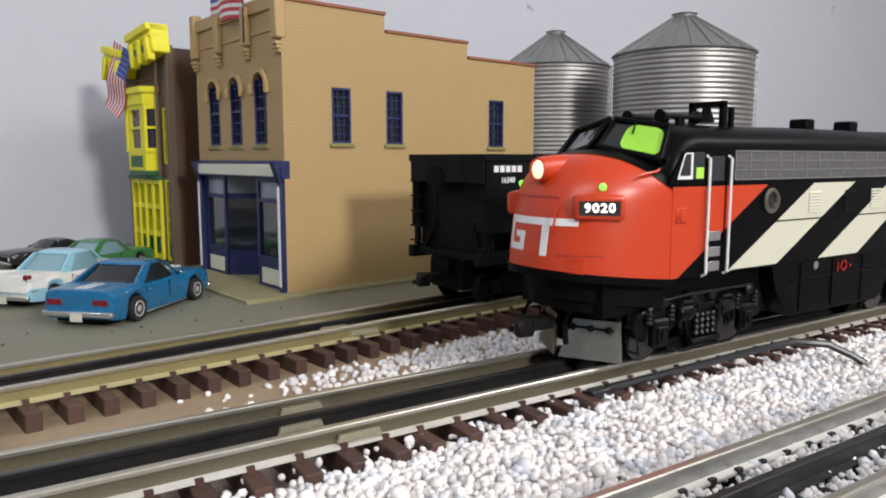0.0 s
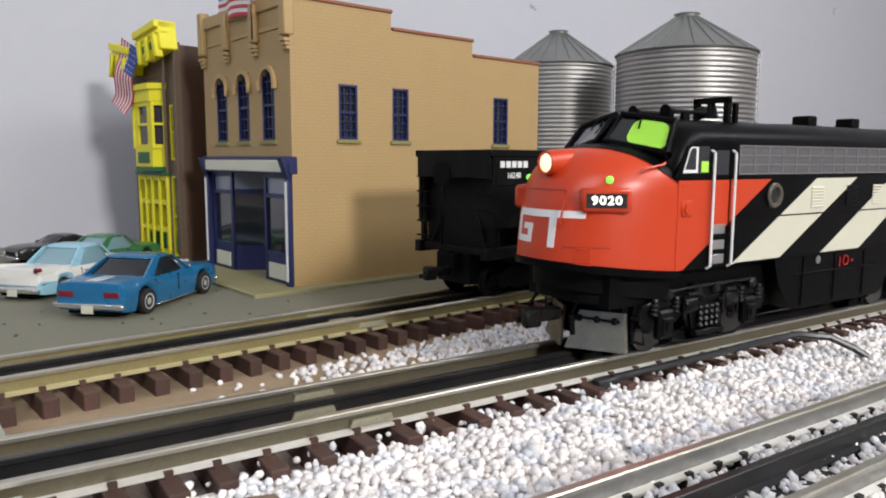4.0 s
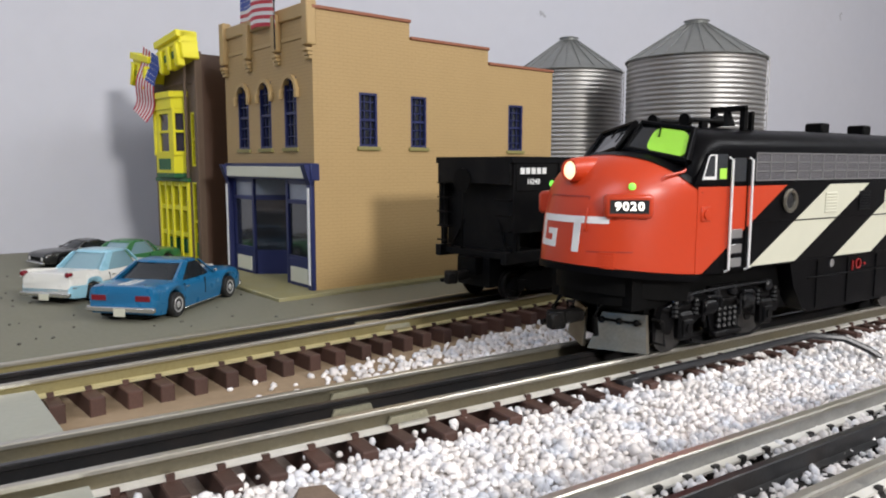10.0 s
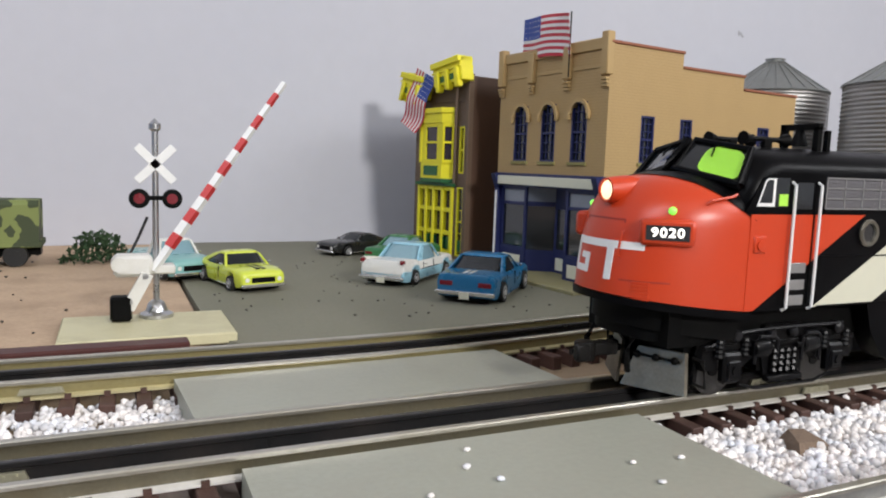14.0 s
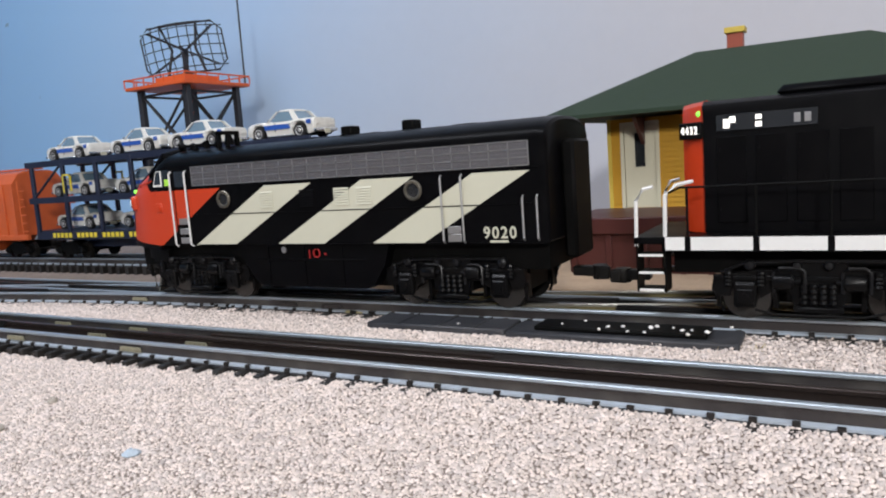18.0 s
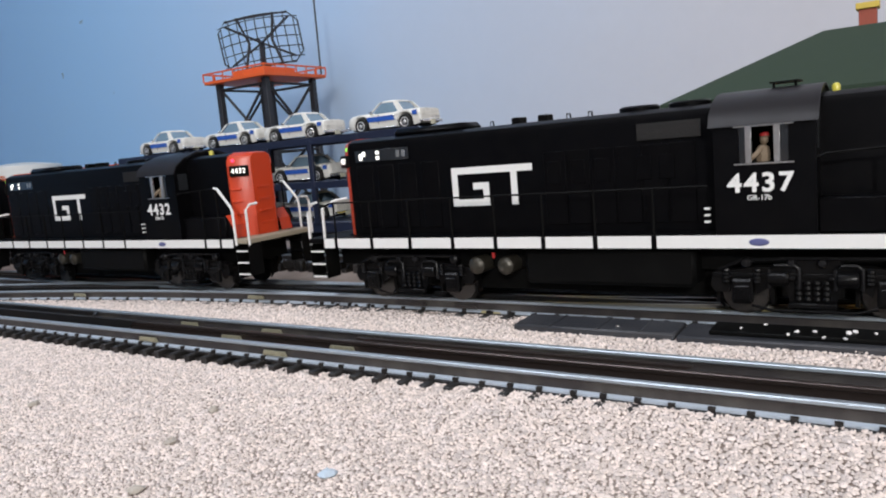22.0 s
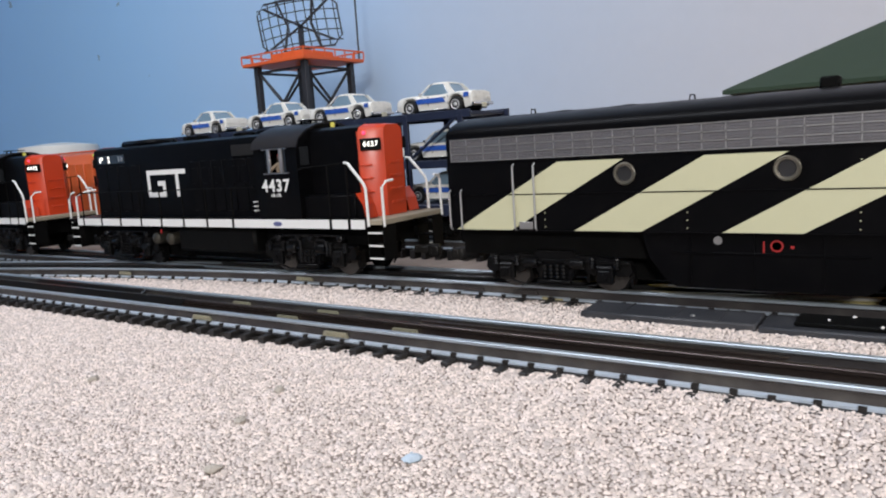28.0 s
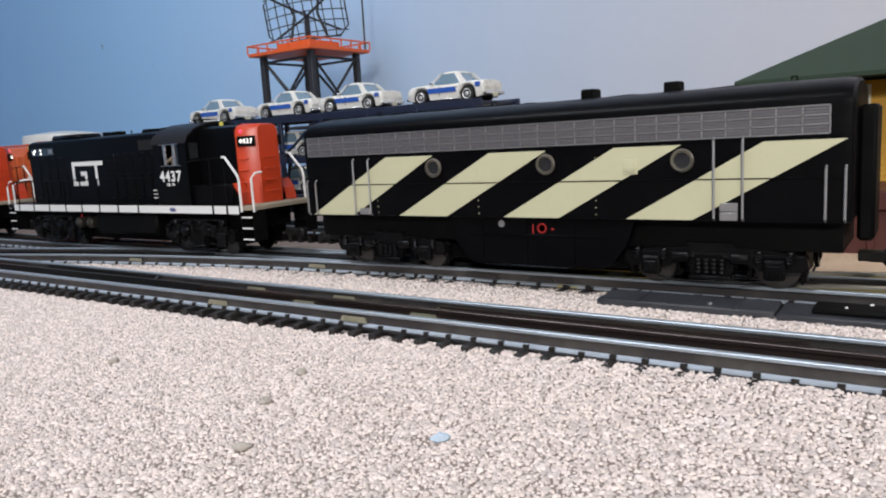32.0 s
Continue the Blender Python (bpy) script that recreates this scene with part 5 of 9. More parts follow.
def booster_unit():
    L = 318.0
    t = thing("diesel_booster", pose(0, 0, 0), "black cabless diesel booster with cream diagonal stripes", "locomotive", "locomotives of the moving train")
    rings = [ring(0, 31, 35.5, 84, 94.5), ring(1, 32.4, 34.5, 85, 96.0)] + [ring(x, 33, 34, 85.5, 96.6) for x in (5, L - 5)] + [ring(L - 1, 32.4, 34.5, 85, 96.0), ring(L, 31, 35.5, 84, 94.5)]
    body = part("body", Shape().loft(rings), BLACK, t, "black carbody with rounded roof", 30, mm(-L / 2, 0, -1.2))
    body_common(body, L, 4.5, (104.5, 176.5, 247.5), ((4.5, 40, 69, 104), (76, 111, 142, 177), (148.5, 182, 214, 247), (218.5, 251, 283, 316)), CREAM_AGED)
    for sd in (-1, 1):
        for x, z0, z1 in ((43.5, 36, 69), (55.8, 36, 69), (262, 36, 72), (274.6, 36, 72), (2.5, 36, 56), (10, 36, 56), (308, 36, 58), (315.4, 36, 58)):
            part("handrail", rail_pole([(x, sd * 33.0, z0 - 1), (x, sd * 34.6, z0), (x, sd * 34.6, z1), (x, sd * 33.0, z1 + 1)], 0.6), GRILLE_STEEL, body, "pale grey handrail")
        steps(body, 49.6, sd, (37.4,))
        steps(body, 268.3, sd, (36.8, 41.0))
        h = part("hatch", Shape().box(218.5, 226, min(sd * 33, sd * 33.5), max(sd * 33, sd * 33.5), 57, 64.5, 0.2), CREAM_AGED, body)
        part("cap", Shape().lathe([(1.6, 0), (2.6, 0), (2.6, sd * 0.8), (1.6, sd * 0.9)], (222.2, sd * 33.4, 60.8), "y", 14), CREAM_AGED, h)
        s = Shape()
        for q in ((45, 60, 31), (118, 172, 0), (188, 246, 0)):
            for i in range(9):
                s.cyl((q[0] + 16 + (i % 2) * 0, sd * 33.2, 37 + i * 3.6), "y", 0.35, sd * 0.4, 5)
        part("rivet_row", s, CREAM_AGED, body)
    for x in (60, 96, 152, 210, 262):
        roof_fan(body, x)
    for x in (188.9, 234):
        part("exhaust", Shape().box(x - 4, x + 4, -5, 5, 95, 101.5, 0.8), MATT_BLACK, body)
    for x in (40, 128, 290):
        part("lifting_lug", Shape().tube([(x - 1.5, 0, 96), (x - 1, 0, 99), (x + 1, 0, 99), (x + 1.5, 0, 96)], 0.5), MATT_BLACK, body)
    for x in (-7, L):
        part("diaphragm", Shape().box(x, x + 7, -13, 13, 24, 84, 1.5), MATT_BLACK, body)
    part("frame", Shape().box(4, L - 4, -24, 24, 20, 34).box(20, L - 20, -13, 13, 7, 20), MATT_BLACK, body)
    truck(body, 62, dz=-1.2)
    truck(body, 258.5, dz=-1.2)
    coupler(body, 0, -1)
    coupler(body, L, 1)
    return t


def hood_unit(number):
    L = 333.0
    t = thing("diesel_switcher", pose(0, 0, 0), "black hood diesel with red ends and white sill stripe", "locomotive", "locomotives of the moving train")
    hood = [(-19, 38.5), (-19, 92), (-17.5, 95.5), (-13, 97.3), (0, 97.8), (13, 97.3), (17.5, 95.5), (19, 92), (19, 38.5)]
    body = part("body", Shape().prism(hood, "x", 16, 236), BLACK, t, "black long hood", 25, mm(-L / 2, 0, 0.4))
    def end_ring(x, w, top):
        return [(x, -w, 38.5), (x, -w, top - 5.5), (x, -w * 0.9, top - 2), (x, -w * 0.6, top), (x, w * 0.6, top), (x, w * 0.9, top - 2), (x, w, top - 5.5), (x, w, 38.5)]

    part("front_end", Shape().loft([end_ring(6, 9, 96.4), end_ring(10.5, 15, 97), end_ring(16.4, 19.1, 97.6)]), ORANGE_RED, body, "orange-red hood end", 25)
    part("short_hood", Shape().prism(hood, "x", 276, 319.5), BLACK, body, "black short hood")
    e = part("rear_end", Shape().loft([end_ring(319, 19.1, 97.6), end_ring(327.5, 15.5, 97), end_ring(333, 9.5, 96.4)]), ORANGE_RED, body, "orange-red hood end", 25)
    for z in (46, 54.5, 63, 71.5):
        part("door_hinge", Shape().box(333, 334.0, -6, 6, z, z + 1.6, 0.2), ORANGE_RED, e)
        for sd in (-1, 1):
            part("end_step", Shape().box(-4, 4, -0.9, 0.3, z - 0.5, z + 0.5, 0.2).moved(Matrix.Translation((324, sd * 17.2, 0)) @ Matrix.Rotation(radians(23 if sd < 0 else 157), 4, "Z")), ORANGE_RED, e)
    for sd in (-1, 1):
        for xe, d, lampm in ((11, -1, GREEN_ON), (327, 1, RED_ON)):
            m = Matrix.Translation((xe, sd * 15.6, 84.5)) @ Matrix.Rotation(radians(34 * d if sd < 0 else 180 - 34 * d), 4, "Z")
            b = part("number_board", Shape().box(-6.6, 6.6, -1.6, 1.5, -3.8, 3.8, 0.5).moved(m), MATT_BLACK, body, "black lit number board")
            numerals("board_digit", number, 4.8, b, Matrix.Translation(m.translation * 0.001) @ m.to_3x3().to_4x4() @ mm(0, -1.7, 0, 90, 0, 0), NUM_ON, "glowing white numeral", 0.85, 0.08, 2.6)
            part("class_lamp", Shape().sphere((xe - d * 3.5, sd * 17.2, 91.8), 1.3), lampm, body, "small class lamp, lit")
        y = sd * 19.02
        gt_mark(body, 90.5, 54.3, 50.5, y, WHITE_PAINT)
        # hood doors and screens
        yy = sd * 19.0
        o1, o2 = sorted((yy - sd * 0.2, yy + sd * 0.45))
        for x in (22, 38, 54, 70, 148, 161, 174, 187, 200, 213):
            d = part("hood_door", Shape().box(x, x + 12.2, o1, o2, 43, 81, 0.25), BLACK, body)
            part("latch", Shape().box(x + 10, x + 11, *sorted((yy, yy + sd * 0.9)), 60, 63, 0.1).box(x + 0.6, x + 1.4, *sorted((yy, yy + sd * 0.8)), 48, 50).box(x + 0.6, x + 1.4, *sorted((yy, yy + sd * 0.8)), 74, 76), BLACK, d)
        for x in (150, 163, 176, 197, 208):
            part("hood_louvre", Shape().box(x, x + 7.5, *sorted((yy, yy + sd * 0.7)), 64, 76, 0.2), BLACK, body)
        part("hood_screen", Shape().box(198, 228, *sorted((yy, yy + sd * 0.7)), 83, 91, 0.1), GRILLE_DARK, body)
        w = part("number_glass", Shape().box(22, 62, *sorted((yy, yy + sd * 0.5)), 83.5, 90.5, 0.1), GLASS_DARK, body, "dark glass of the front number board")
        # bright blots on the glass: four glow, two are plain steel
        for x, z0, z1 in ((25, 84.6, 88.6), (27.5, 86.8, 89.6), (38, 84.4, 86.6), (38, 87.6, 89.6), (53, 85, 89), (57, 85, 89)):
            part("glass_blot", Shape().box(x, x + 2.6, *sorted((yy, yy + sd * 0.6)), z0, z1, 0.15), NUM_ON if x < 48 else STEEL, w, "bright blot on the dark glass")
        for z in (56, 59, 62):
            part("grab_step", Shape().box(231.3, 233.6, *sorted((sd * 30, sd * 32.5)), z - 12, z - 11.2), WHITE_PAINT, body)
        # sill with white edge, cut by the stanchion feet
        part("sill", Shape().box(0, L, min(sd * 19, sd * 32.6), max(sd * 19, sd * 32.6), 31.8, 38.5, 0.3), BLACK, body, "black running board")
        cuts = [0, 11, 39, 67, 96, 123, 151, 179, 208, 303, 319, 333]
        for a, b2 in zip(cuts, cuts[1:]):
            part("sill_stripe", Shape().box(a + 1.3, b2 - 1.3, min(sd * 32.6, sd * 32.9), max(sd * 32.6, sd * 32.9), 32.4, 38.3), WHITE_PAINT, body, "white sill stripe")
        part("builder_plate", Shape().sphere((254, sd * 32.9, 35.2), 1.7, 14, (2.5, 0.2, 1)), mat_plate, body)
        # handrail along the running board
        for x in cuts[1:9]:
            part("stanchion", rail_pole([(x, sd * 32.0, 38), (x, sd * 32.0, 60.2)], 0.6), MATT_BLACK, body)
        part("handrail", rail_pole([(3, sd * 31.5, 58), (8, sd * 32, 60.2), (233, sd * 32, 60.6)], 0.55), MATT_BLACK, body, "thin black handrail")
        for x in (303, 319):
            part("stanchion", rail_pole([(x, sd * 32.0, 38), (x, sd * 32.0, 73.5)], 0.6), MATT_BLACK, body)
        part("handrail", rail_pole([(277, sd * 32, 70.5), (280, sd * 32, 72), (320, sd * 32, 74)], 0.55), MATT_BLACK, body, "thin black handrail")
        part("end_rail", rail_pole([(318, sd * 32, 74), (321, sd * 32, 73.6), (333, sd * 32.3, 60.5), (334.2, sd * 32.3, 57), (334.5, sd * 32.3, 34)], 0.95), WHITE_PAINT, body, "white sloping handrail")
        part("end_rail", rail_pole([(11, sd * 18, 62), (5, sd * 25, 61), (1.5, sd * 31.5, 57), (1.0, sd * 31.5, 34)], 0.95), WHITE_PAINT, body, "white end handrail")
        part("end_rail", rail_pole([(-12, sd * 31, 34), (-11.5, sd * 31, 55), (-8.5, sd * 30, 60), (-4, sd * 30, 61)], 0.9), WHITE_PAINT, body, "white step handrail")
        part("end_rail", rail_pole([(L + 13, sd * 31, 34), (L + 13, sd * 31, 58), (L + 14, sd * 28, 61.5), (L + 14.5, sd * 22, 62)], 0.9), WHITE_PAINT, body, "white step handrail")
        for xe, d in ((-5.5, -1), (L + 6, 1)):
            for i, z in enumerate((14, 22, 30)):
                part("foot_step", Shape().box(xe - 6, xe + 6, min(sd * 20, sd * 32), max(sd * 20, sd * 32), z - 0.6, z + 0.1), MATT_BLACK, body)
                part("step_edge", Shape().box(xe - 5.5, xe + 5.5, min(sd * 32, sd * 32.4), max(sd * 32, sd * 32.4), z - 0.5, z + 0.6), WHITE_PAINT, body, "white step edge")
            part("step_side", Shape().box(xe - 6.6, xe - 6, min(sd * 20, sd * 32), max(sd * 20, sd * 32), 13, 38).box(xe + 6, xe + 6.6, min(sd * 20, sd * 32), max(sd * 20, sd * 32), 13, 38), MATT_BLACK, body)
        part("battery_box", Shape().box(277, 322, min(sd * 19, sd * 29), max(sd * 19, sd * 29), 38.5, 53.5, 0.6), BLACK, body, "black battery box beside the short hood")
        part("box_end", Shape().prism([(322, 38.5), (329, 38.5), (327, 47), (322, 54)], "y", *sorted((sd * 17, sd * 28))), BLACK, body, "sloped black box end")
        part("box_face", Shape().prism([(329, 38.5), (329.5, 38.5), (327.5, 47.3), (322.3, 54.6), (322, 54), (327, 47)], "y", *sorted((sd * 17, sd * 27.8))), ORANGE_RED, body, "orange-red face of the box end", 0)
        for x in (108, 126):
            part("air_tank", Shape().lathe([(0.5, 0), (3.4, -sd * 0.6), (4.8, -sd * 2.0), (4.8, -sd * 20)], (x, sd * 31, 22), "y", 18), TANK_END, body, "dark metal air tank end")
        part("fuel_tank", Shape().box(138, 226, min(sd * 10, sd * 30), max(sd * 10, sd * 30), 13, 31, 2), MATT_BLACK, body, "black fuel tank")
        part("lever", Shape().box(120.5, 122, min(sd * 32.6, sd * 33), max(sd * 32.6, sd * 33), 27, 30), RED_PART, body)
    for xe in (-13, L - 9):
        part("porch", Shape().box(xe, xe + 22, -32, 32, 35, 38.3, 0.4), BLACK if xe < 0 else PORCH_TAN, body, "end platform")
    cab = [(-32, 38.5), (-32, 86), (-29.5, 91), (-22, 96.5), (-11, 100), (0, 101), (11, 100), (22, 96.5), (29.5, 91), (32, 86), (32, 38.5)]
    c = part("cab", Shape().prism(cab, "x", 236, 246.5).prism(cab, "x", 266.5, 277).box(246.5, 266.5, -32, 32, 38.5, 69.8).prism([(-32, 85.6)] + cab[1:-1] + [(32, 85.6)], "x", 246.5, 266.5).box(246.5, 266.5, -1, 1, 69.8, 85.6), BLACK, body, "black cab with arched roof")
    part("cab_roof", Shape().prism([(-33, 86), (-30.3, 91.6), (-22.4, 97.4), (-11.2, 101), (0, 102), (11.2, 101), (22.4, 97.4), (30.3, 91.6), (33, 86), (32, 86), (29.5, 90.8), (22, 96.3), (11, 99.8), (0, 100.8), (-11, 99.8), (-22, 96.3), (-29.5, 90.8), (-32, 86)], "x", 234, 278), ROOF_GREY, body, "dark grey arched cab roof")
    for sd in (-1, 1):
        w = part("cab_window", Shape().box(246.7, 250, *sorted((sd * 31, sd * 31.4)), 69.9, 85.4).box(262.6, 266.3, *sorted((sd * 31, sd * 31.4)), 69.9, 85.4), GLASS_DARK, c, "open cab side window")
        for x in (249.2, 260.6):
            part("window_frame", Shape().box(x, x + 2.6, *sorted((sd * 31.0, sd * 32.5)), 69.8, 85.6, 0.2), STEEL, w, "bright metal window frame")
        for z in (69.4, 85.6):
            part("window_rail", Shape().box(244.5, 268.5, *sorted((sd * 32.0, sd * 32.5)), z - 0.3, z + 0.3), STEEL, w)
        fig = Shape().loft([[(255.5 + 2.6 * k * math.cos(g), sd * 26.5 + 2.8 * k * math.sin(g), z) for g in np.linspace(0, 2 * math.pi, 9)[:-1]] for z, k in ((69.9, 1.15), (73, 1.25), (76, 1.0), (77.2, 0.5))])
        fig.tube([(255.5, sd * 28.5, 76), (253.4, sd * 30.8, 73.4), (250.5, sd * 31.4, 71.0)], 1.15, 7).sphere((256.2, sd * 27, 79.4), 1.9, 10, (1, 1, 1.15)).sphere((256.4, sd * 27, 81.2), 2.05, 10, (1.1, 1, 0.7))
        q = part("driver_figure", fig, FIGURE, w, "small toy driver with a red cap")
        q.data.materials.append(RED_PART)
        for f in q.data.polygons:
            f.material_index = int(f.center.z > 0.0806)
        numerals("road_digit", number, 11.4, c, mm(254.8, sd * 32.1, 60.8, 90, 0, 0 if sd < 0 else 180), WHITE_PAINT, "white numeral", 1.04, 0.30, 6.9)
        letters("class_mark", "GR-17b", 3.2, c, mm(254.5, sd * 32.1, 54.6, 90, 0, 0 if sd < 0 else 180), WHITE_PAINT, "small white class mark", 1.0, 0.05)
        part("end_window", Shape().box(276.9, 277.3, sd * 25 - 4, sd * 25 + 4, 74, 86), GLASS_DARK, c)
    part("headlamp", Shape().cyl((6.2, 0, 90), "x", 3.2, 3, 14), LAMP_ON, body)
    part("sun_bracket", Shape().prism([(5, 92), (16.5, 98), (16.5, 95), (10, 90)], "y", -9, 9), ORANGE_RED, body)
    # roof fittings
    part("blister", Shape().box(46, 96, -12, 12, 96, 101.5, 2.5), BLACK, body, "raised dynamic brake blister")
    for x in (194, 219):
        part("roof_fan", Shape().lathe([(10, 0), (10, 2.4), (9, 3.2), (2, 3.4), (0.3, 3.6)], (x, 0, 97), "z", 22), BLACK, body)
    for x in (126, 142):
        part("exhaust", Shape().box(x - 2.5, x + 2.5, -5, 5, 97, 101, 0.5), MATT_BLACK, body)
    for x in (158, 170, 112):
        part("lifting_lug", Shape().tube([(x - 1.2, -6, 97), (x - 0.8, -6, 100), (x + 0.8, -6, 100), (x + 1.2, -6, 97)], 0.45), MATT_BLACK, body)
    part("antenna", Shape().box(256, 268, -8, 8, 103.6, 104.3).box(257, 258, -6, -5, 100, 104).box(266, 267, -6, -5, 100, 104), MATT_BLACK, body)
    part("beacon", Shape().lathe([(1.6, 0), (1.7, 2.4), (1.2, 3.4), (0.2, 3.7)], (282, 0, 97.6), "z", 12), YELLOW_DOME, body, "yellow roof beacon")
    part("frame", Shape().box(2, L - 2, -18, 18, 20, 32).box(24, L - 24, -12, 12, 6, 20), MATT_BLACK, body)
    truck(body, 62, dz=0.4, tall=1.2, y0=24.5)
    truck(body, 274, dz=0.4, tall=1.2, y0=24.5)
    coupler(body, -13, -1)
    coupler(body, L + 13, 1)
    return t


SEAM_RED = mat("seam_red", (0.30, 0.022, 0.010), 0.5, vary=0.1)
# The slight glow stands for light inside the cab.
LIT_CAB = mat("lit_cab", (0.32, 0.66, 0.06), 0.15, vary=0.15, grain=120, bump=0, coat=0.6, glow=0.16, glow_colour=(0.40, 0.85, 0.06))
PORCH_TAN = mat("porch_tan", (0.30, 0.26, 0.19), 0.6, vary=0.2, bump=0.1)
PILOT_STEEL = mat("worn_pilot", (0.34, 0.31, 0.25), 0.34, 0.85, vary=0.25, bump=0.1, stain=(0.16, 0.13, 0.09), stain_amount=0.5)
CREAM_AGED = mat("aged_cream_paint", (0.56, 0.545, 0.36), 0.42, vary=0.04, grain=1500, bump=0.015, stain_amount=0.06)
GRILLE_DARK = mat("dark_screen", (0.008, 0.0075, 0.007), 0.6, 0.2, vary=0.3, bump=0.3)
ROOF_GREY = mat("cab_roof_grey", (0.014, 0.013, 0.0145), 0.4, spec=0.2, vary=0.12, bump=0.04)
FIGURE = mat("tan_figure", (0.20, 0.15, 0.10), 0.7, vary=0.1)
mat_plate = mat("blue_oval_plate", (0.10, 0.11, 0.25), 0.4, vary=0.1)

LEAD = cab_unit()
HOOD_A = hood_unit("4432")
HOOD_B = hood_unit("4437")
BOOSTER = booster_unit()


# ---- toy road vehicles: front at +x, millimetres ----
TYRE = mat("tyre_rubber", (0.012, 0.012, 0.012), 0.7, vary=0.2, bump=0.1)
RIM = mat("bright_rim", (0.62, 0.62, 0.62), 0.3, 0.55, vary=0.1, bump=0.02)
CHROME = mat("chrome", (0.75, 0.75, 0.75), 0.15, 0.95, vary=0.08, bump=0.02)
CAR_GLASS = mat("car_glass", (0.015, 0.018, 0.02), 0.10, vary=0.1, bump=0, spec=0.3)
PALE_GLASS = mat("pale_car_glass", (0.20, 0.33, 0.38), 0.06, vary=0.1, bump=0, coat=0.5)
RED_LENS = mat("red_lens", (0.17, 0.010, 0.018), 0.25, vary=0.1, bump=0.02)
LAMP_LENS = mat("clear_lamp_lens", (0.75, 0.75, 0.7), 0.2, vary=0.05, bump=0.02)


def paint(name, c, rough=0.28):
    return mat(name, c, rough, vary=0.05, grain=1500, bump=0.01, coat=0.4, stain_amount=0.05)


BLUE = paint("metallic_blue", (0.010, 0.125, 0.27))
WHITE_CAR = paint("white_enamel", (0.74, 0.73, 0.68))
SKY = paint("sky_blue_enamel", (0.30, 0.55, 0.66))
BLACK_CAR = paint("black_enamel", (0.014, 0.014, 0.014))
GREEN_CAR = paint("green_enamel", (0.05, 0.20, 0.07))
LIME = paint("lime_enamel", (0.58, 0.66, 0.06))
TEAL = paint("teal_enamel", (0.20, 0.42, 0.40))
ROYAL = paint("royal_blue", (0.03, 0.10, 0.42))
SILVER = paint("silver_enamel", (0.48, 0.48, 0.46))


def car(name, label, m, L, W, H, body, roof, cabin, hood, trunk, glass=CAR_GLASS, wheel=5.5, base=0.60, two_tone=None, stripes=None, fins=0.0, group="", side_band=None, belt=0.60, tail=RED_LENS):
    """cabin: rear base, rear roof, front roof, front base as shares of the length from the middle; hood and trunk: deck heights as shares of the height."""
    t = thing(name, m, label, "toy car", group)
    h = W / 2
    zb = 3.0

    zt, zh, zbelt = H * trunk, H * hood, H * belt
    axles = (-base / 2 * L, base / 2 * L)
    st = ((-0.5, 0.88, zt * 0.80), (-0.49, 0.94, zt * 0.97 + fins), (-0.47, 0.965, zt + fins), (-0.40, 0.985, zt + fins * 0.7), (cabin[0] - 0.01, 1.0, zt + 0.2), (cabin[0] + 0.06, 1.0, zbelt), (0.0, 0.985, zbelt - 0.3), (cabin[3] - 0.03, 0.99, zbelt - 0.2), (cabin[3] + 0.03, 0.995, zh + 0.2), (0.36, 0.985, zh), (0.44, 0.965, zh * 0.955), (0.48, 0.93, zh * 0.88), (0.495, 0.89, zh * 0.80), (0.5, 0.84, zh * 0.70))

    def station(x):
        """A cross-section of the body: rounded shoulders, tucked-in sills, the lower edge lifted over the wheels."""
        u = x / L
        w = h * float(np.interp(u, [q[0] for q in st], [q[1] for q in st]))
        top = float(np.interp(u, [q[0] for q in st], [q[2] for q in st]))
        low = zb + 2.2 * abs(2 * u) ** 8
        swell = 0.0
        for xw in axles:
            d = abs(x - xw)
            if d < wheel * 1.16:
                low = max(low, wheel + math.sqrt((wheel * 1.16) ** 2 - d * d))
            swell = max(swell, math.exp(-(d / (wheel * 1.5)) ** 2))
        low = min(low, top - 3.0)
        side = [(w * 0.93, low), (w * (0.985 + 0.02 * swell), low + (top - low) * 0.28), (w * (1.0 + 0.025 * swell), low + (top - low) * 0.52), (w * (0.985 + 0.02 * swell), low + (top - low) * 0.76), (w * 0.945, low + (top - low) * 0.92), (w * 0.86, top - 0.1), (w * 0.5, top + 0.45)]
        return [(x, -y, z) for y, z in side] + [(x, y, z) for y, z in side[::-1]]

    cuts = sorted({round(v, 2) for v in list(np.linspace(-0.5, 0.5, 27) * L) + [q[0] * L for q in st] + [xw + k * wheel * 1.16 / 7 for xw in axles for k in range(-8, 9)] if abs(v) <= 0.5 * L})
    b = part("body", Shape().loft([station(x) for x in cuts]), body, t, "", 38)
    part("underbody", Shape().box(-0.47 * L, 0.47 * L, -h * 0.72, h * 0.72, zb - 0.6, zt * 0.75, 0.5), MATT_BLACK, b)
    if two_tone:
        rows = []
        for x in cuts:
            r = station(x)
            lo = [(x, r[k][1] * 1.012 - 0.1, r[k][2]) for k in (0, 1, 2)]
            lo.append((x, r[2][1] * 0.9, r[2][2] + 0.2))
            rows.append(lo + [(p[0], -p[1], p[2]) for p in lo[::-1]])
        part("lower_side", Shape().loft(rows), two_tone, b, "sky blue lower body", 38)
        for sd in (-1, 1):
            part("side_trim", Shape().tube([(-0.48 * L, sd * h * 0.97, zt * 0.58), (-0.1 * L, sd * h * 1.01, zbelt * 0.62), (0.44 * L, sd * h * 0.98, zh * 0.60)], 0.35, 5), CHROME, b)
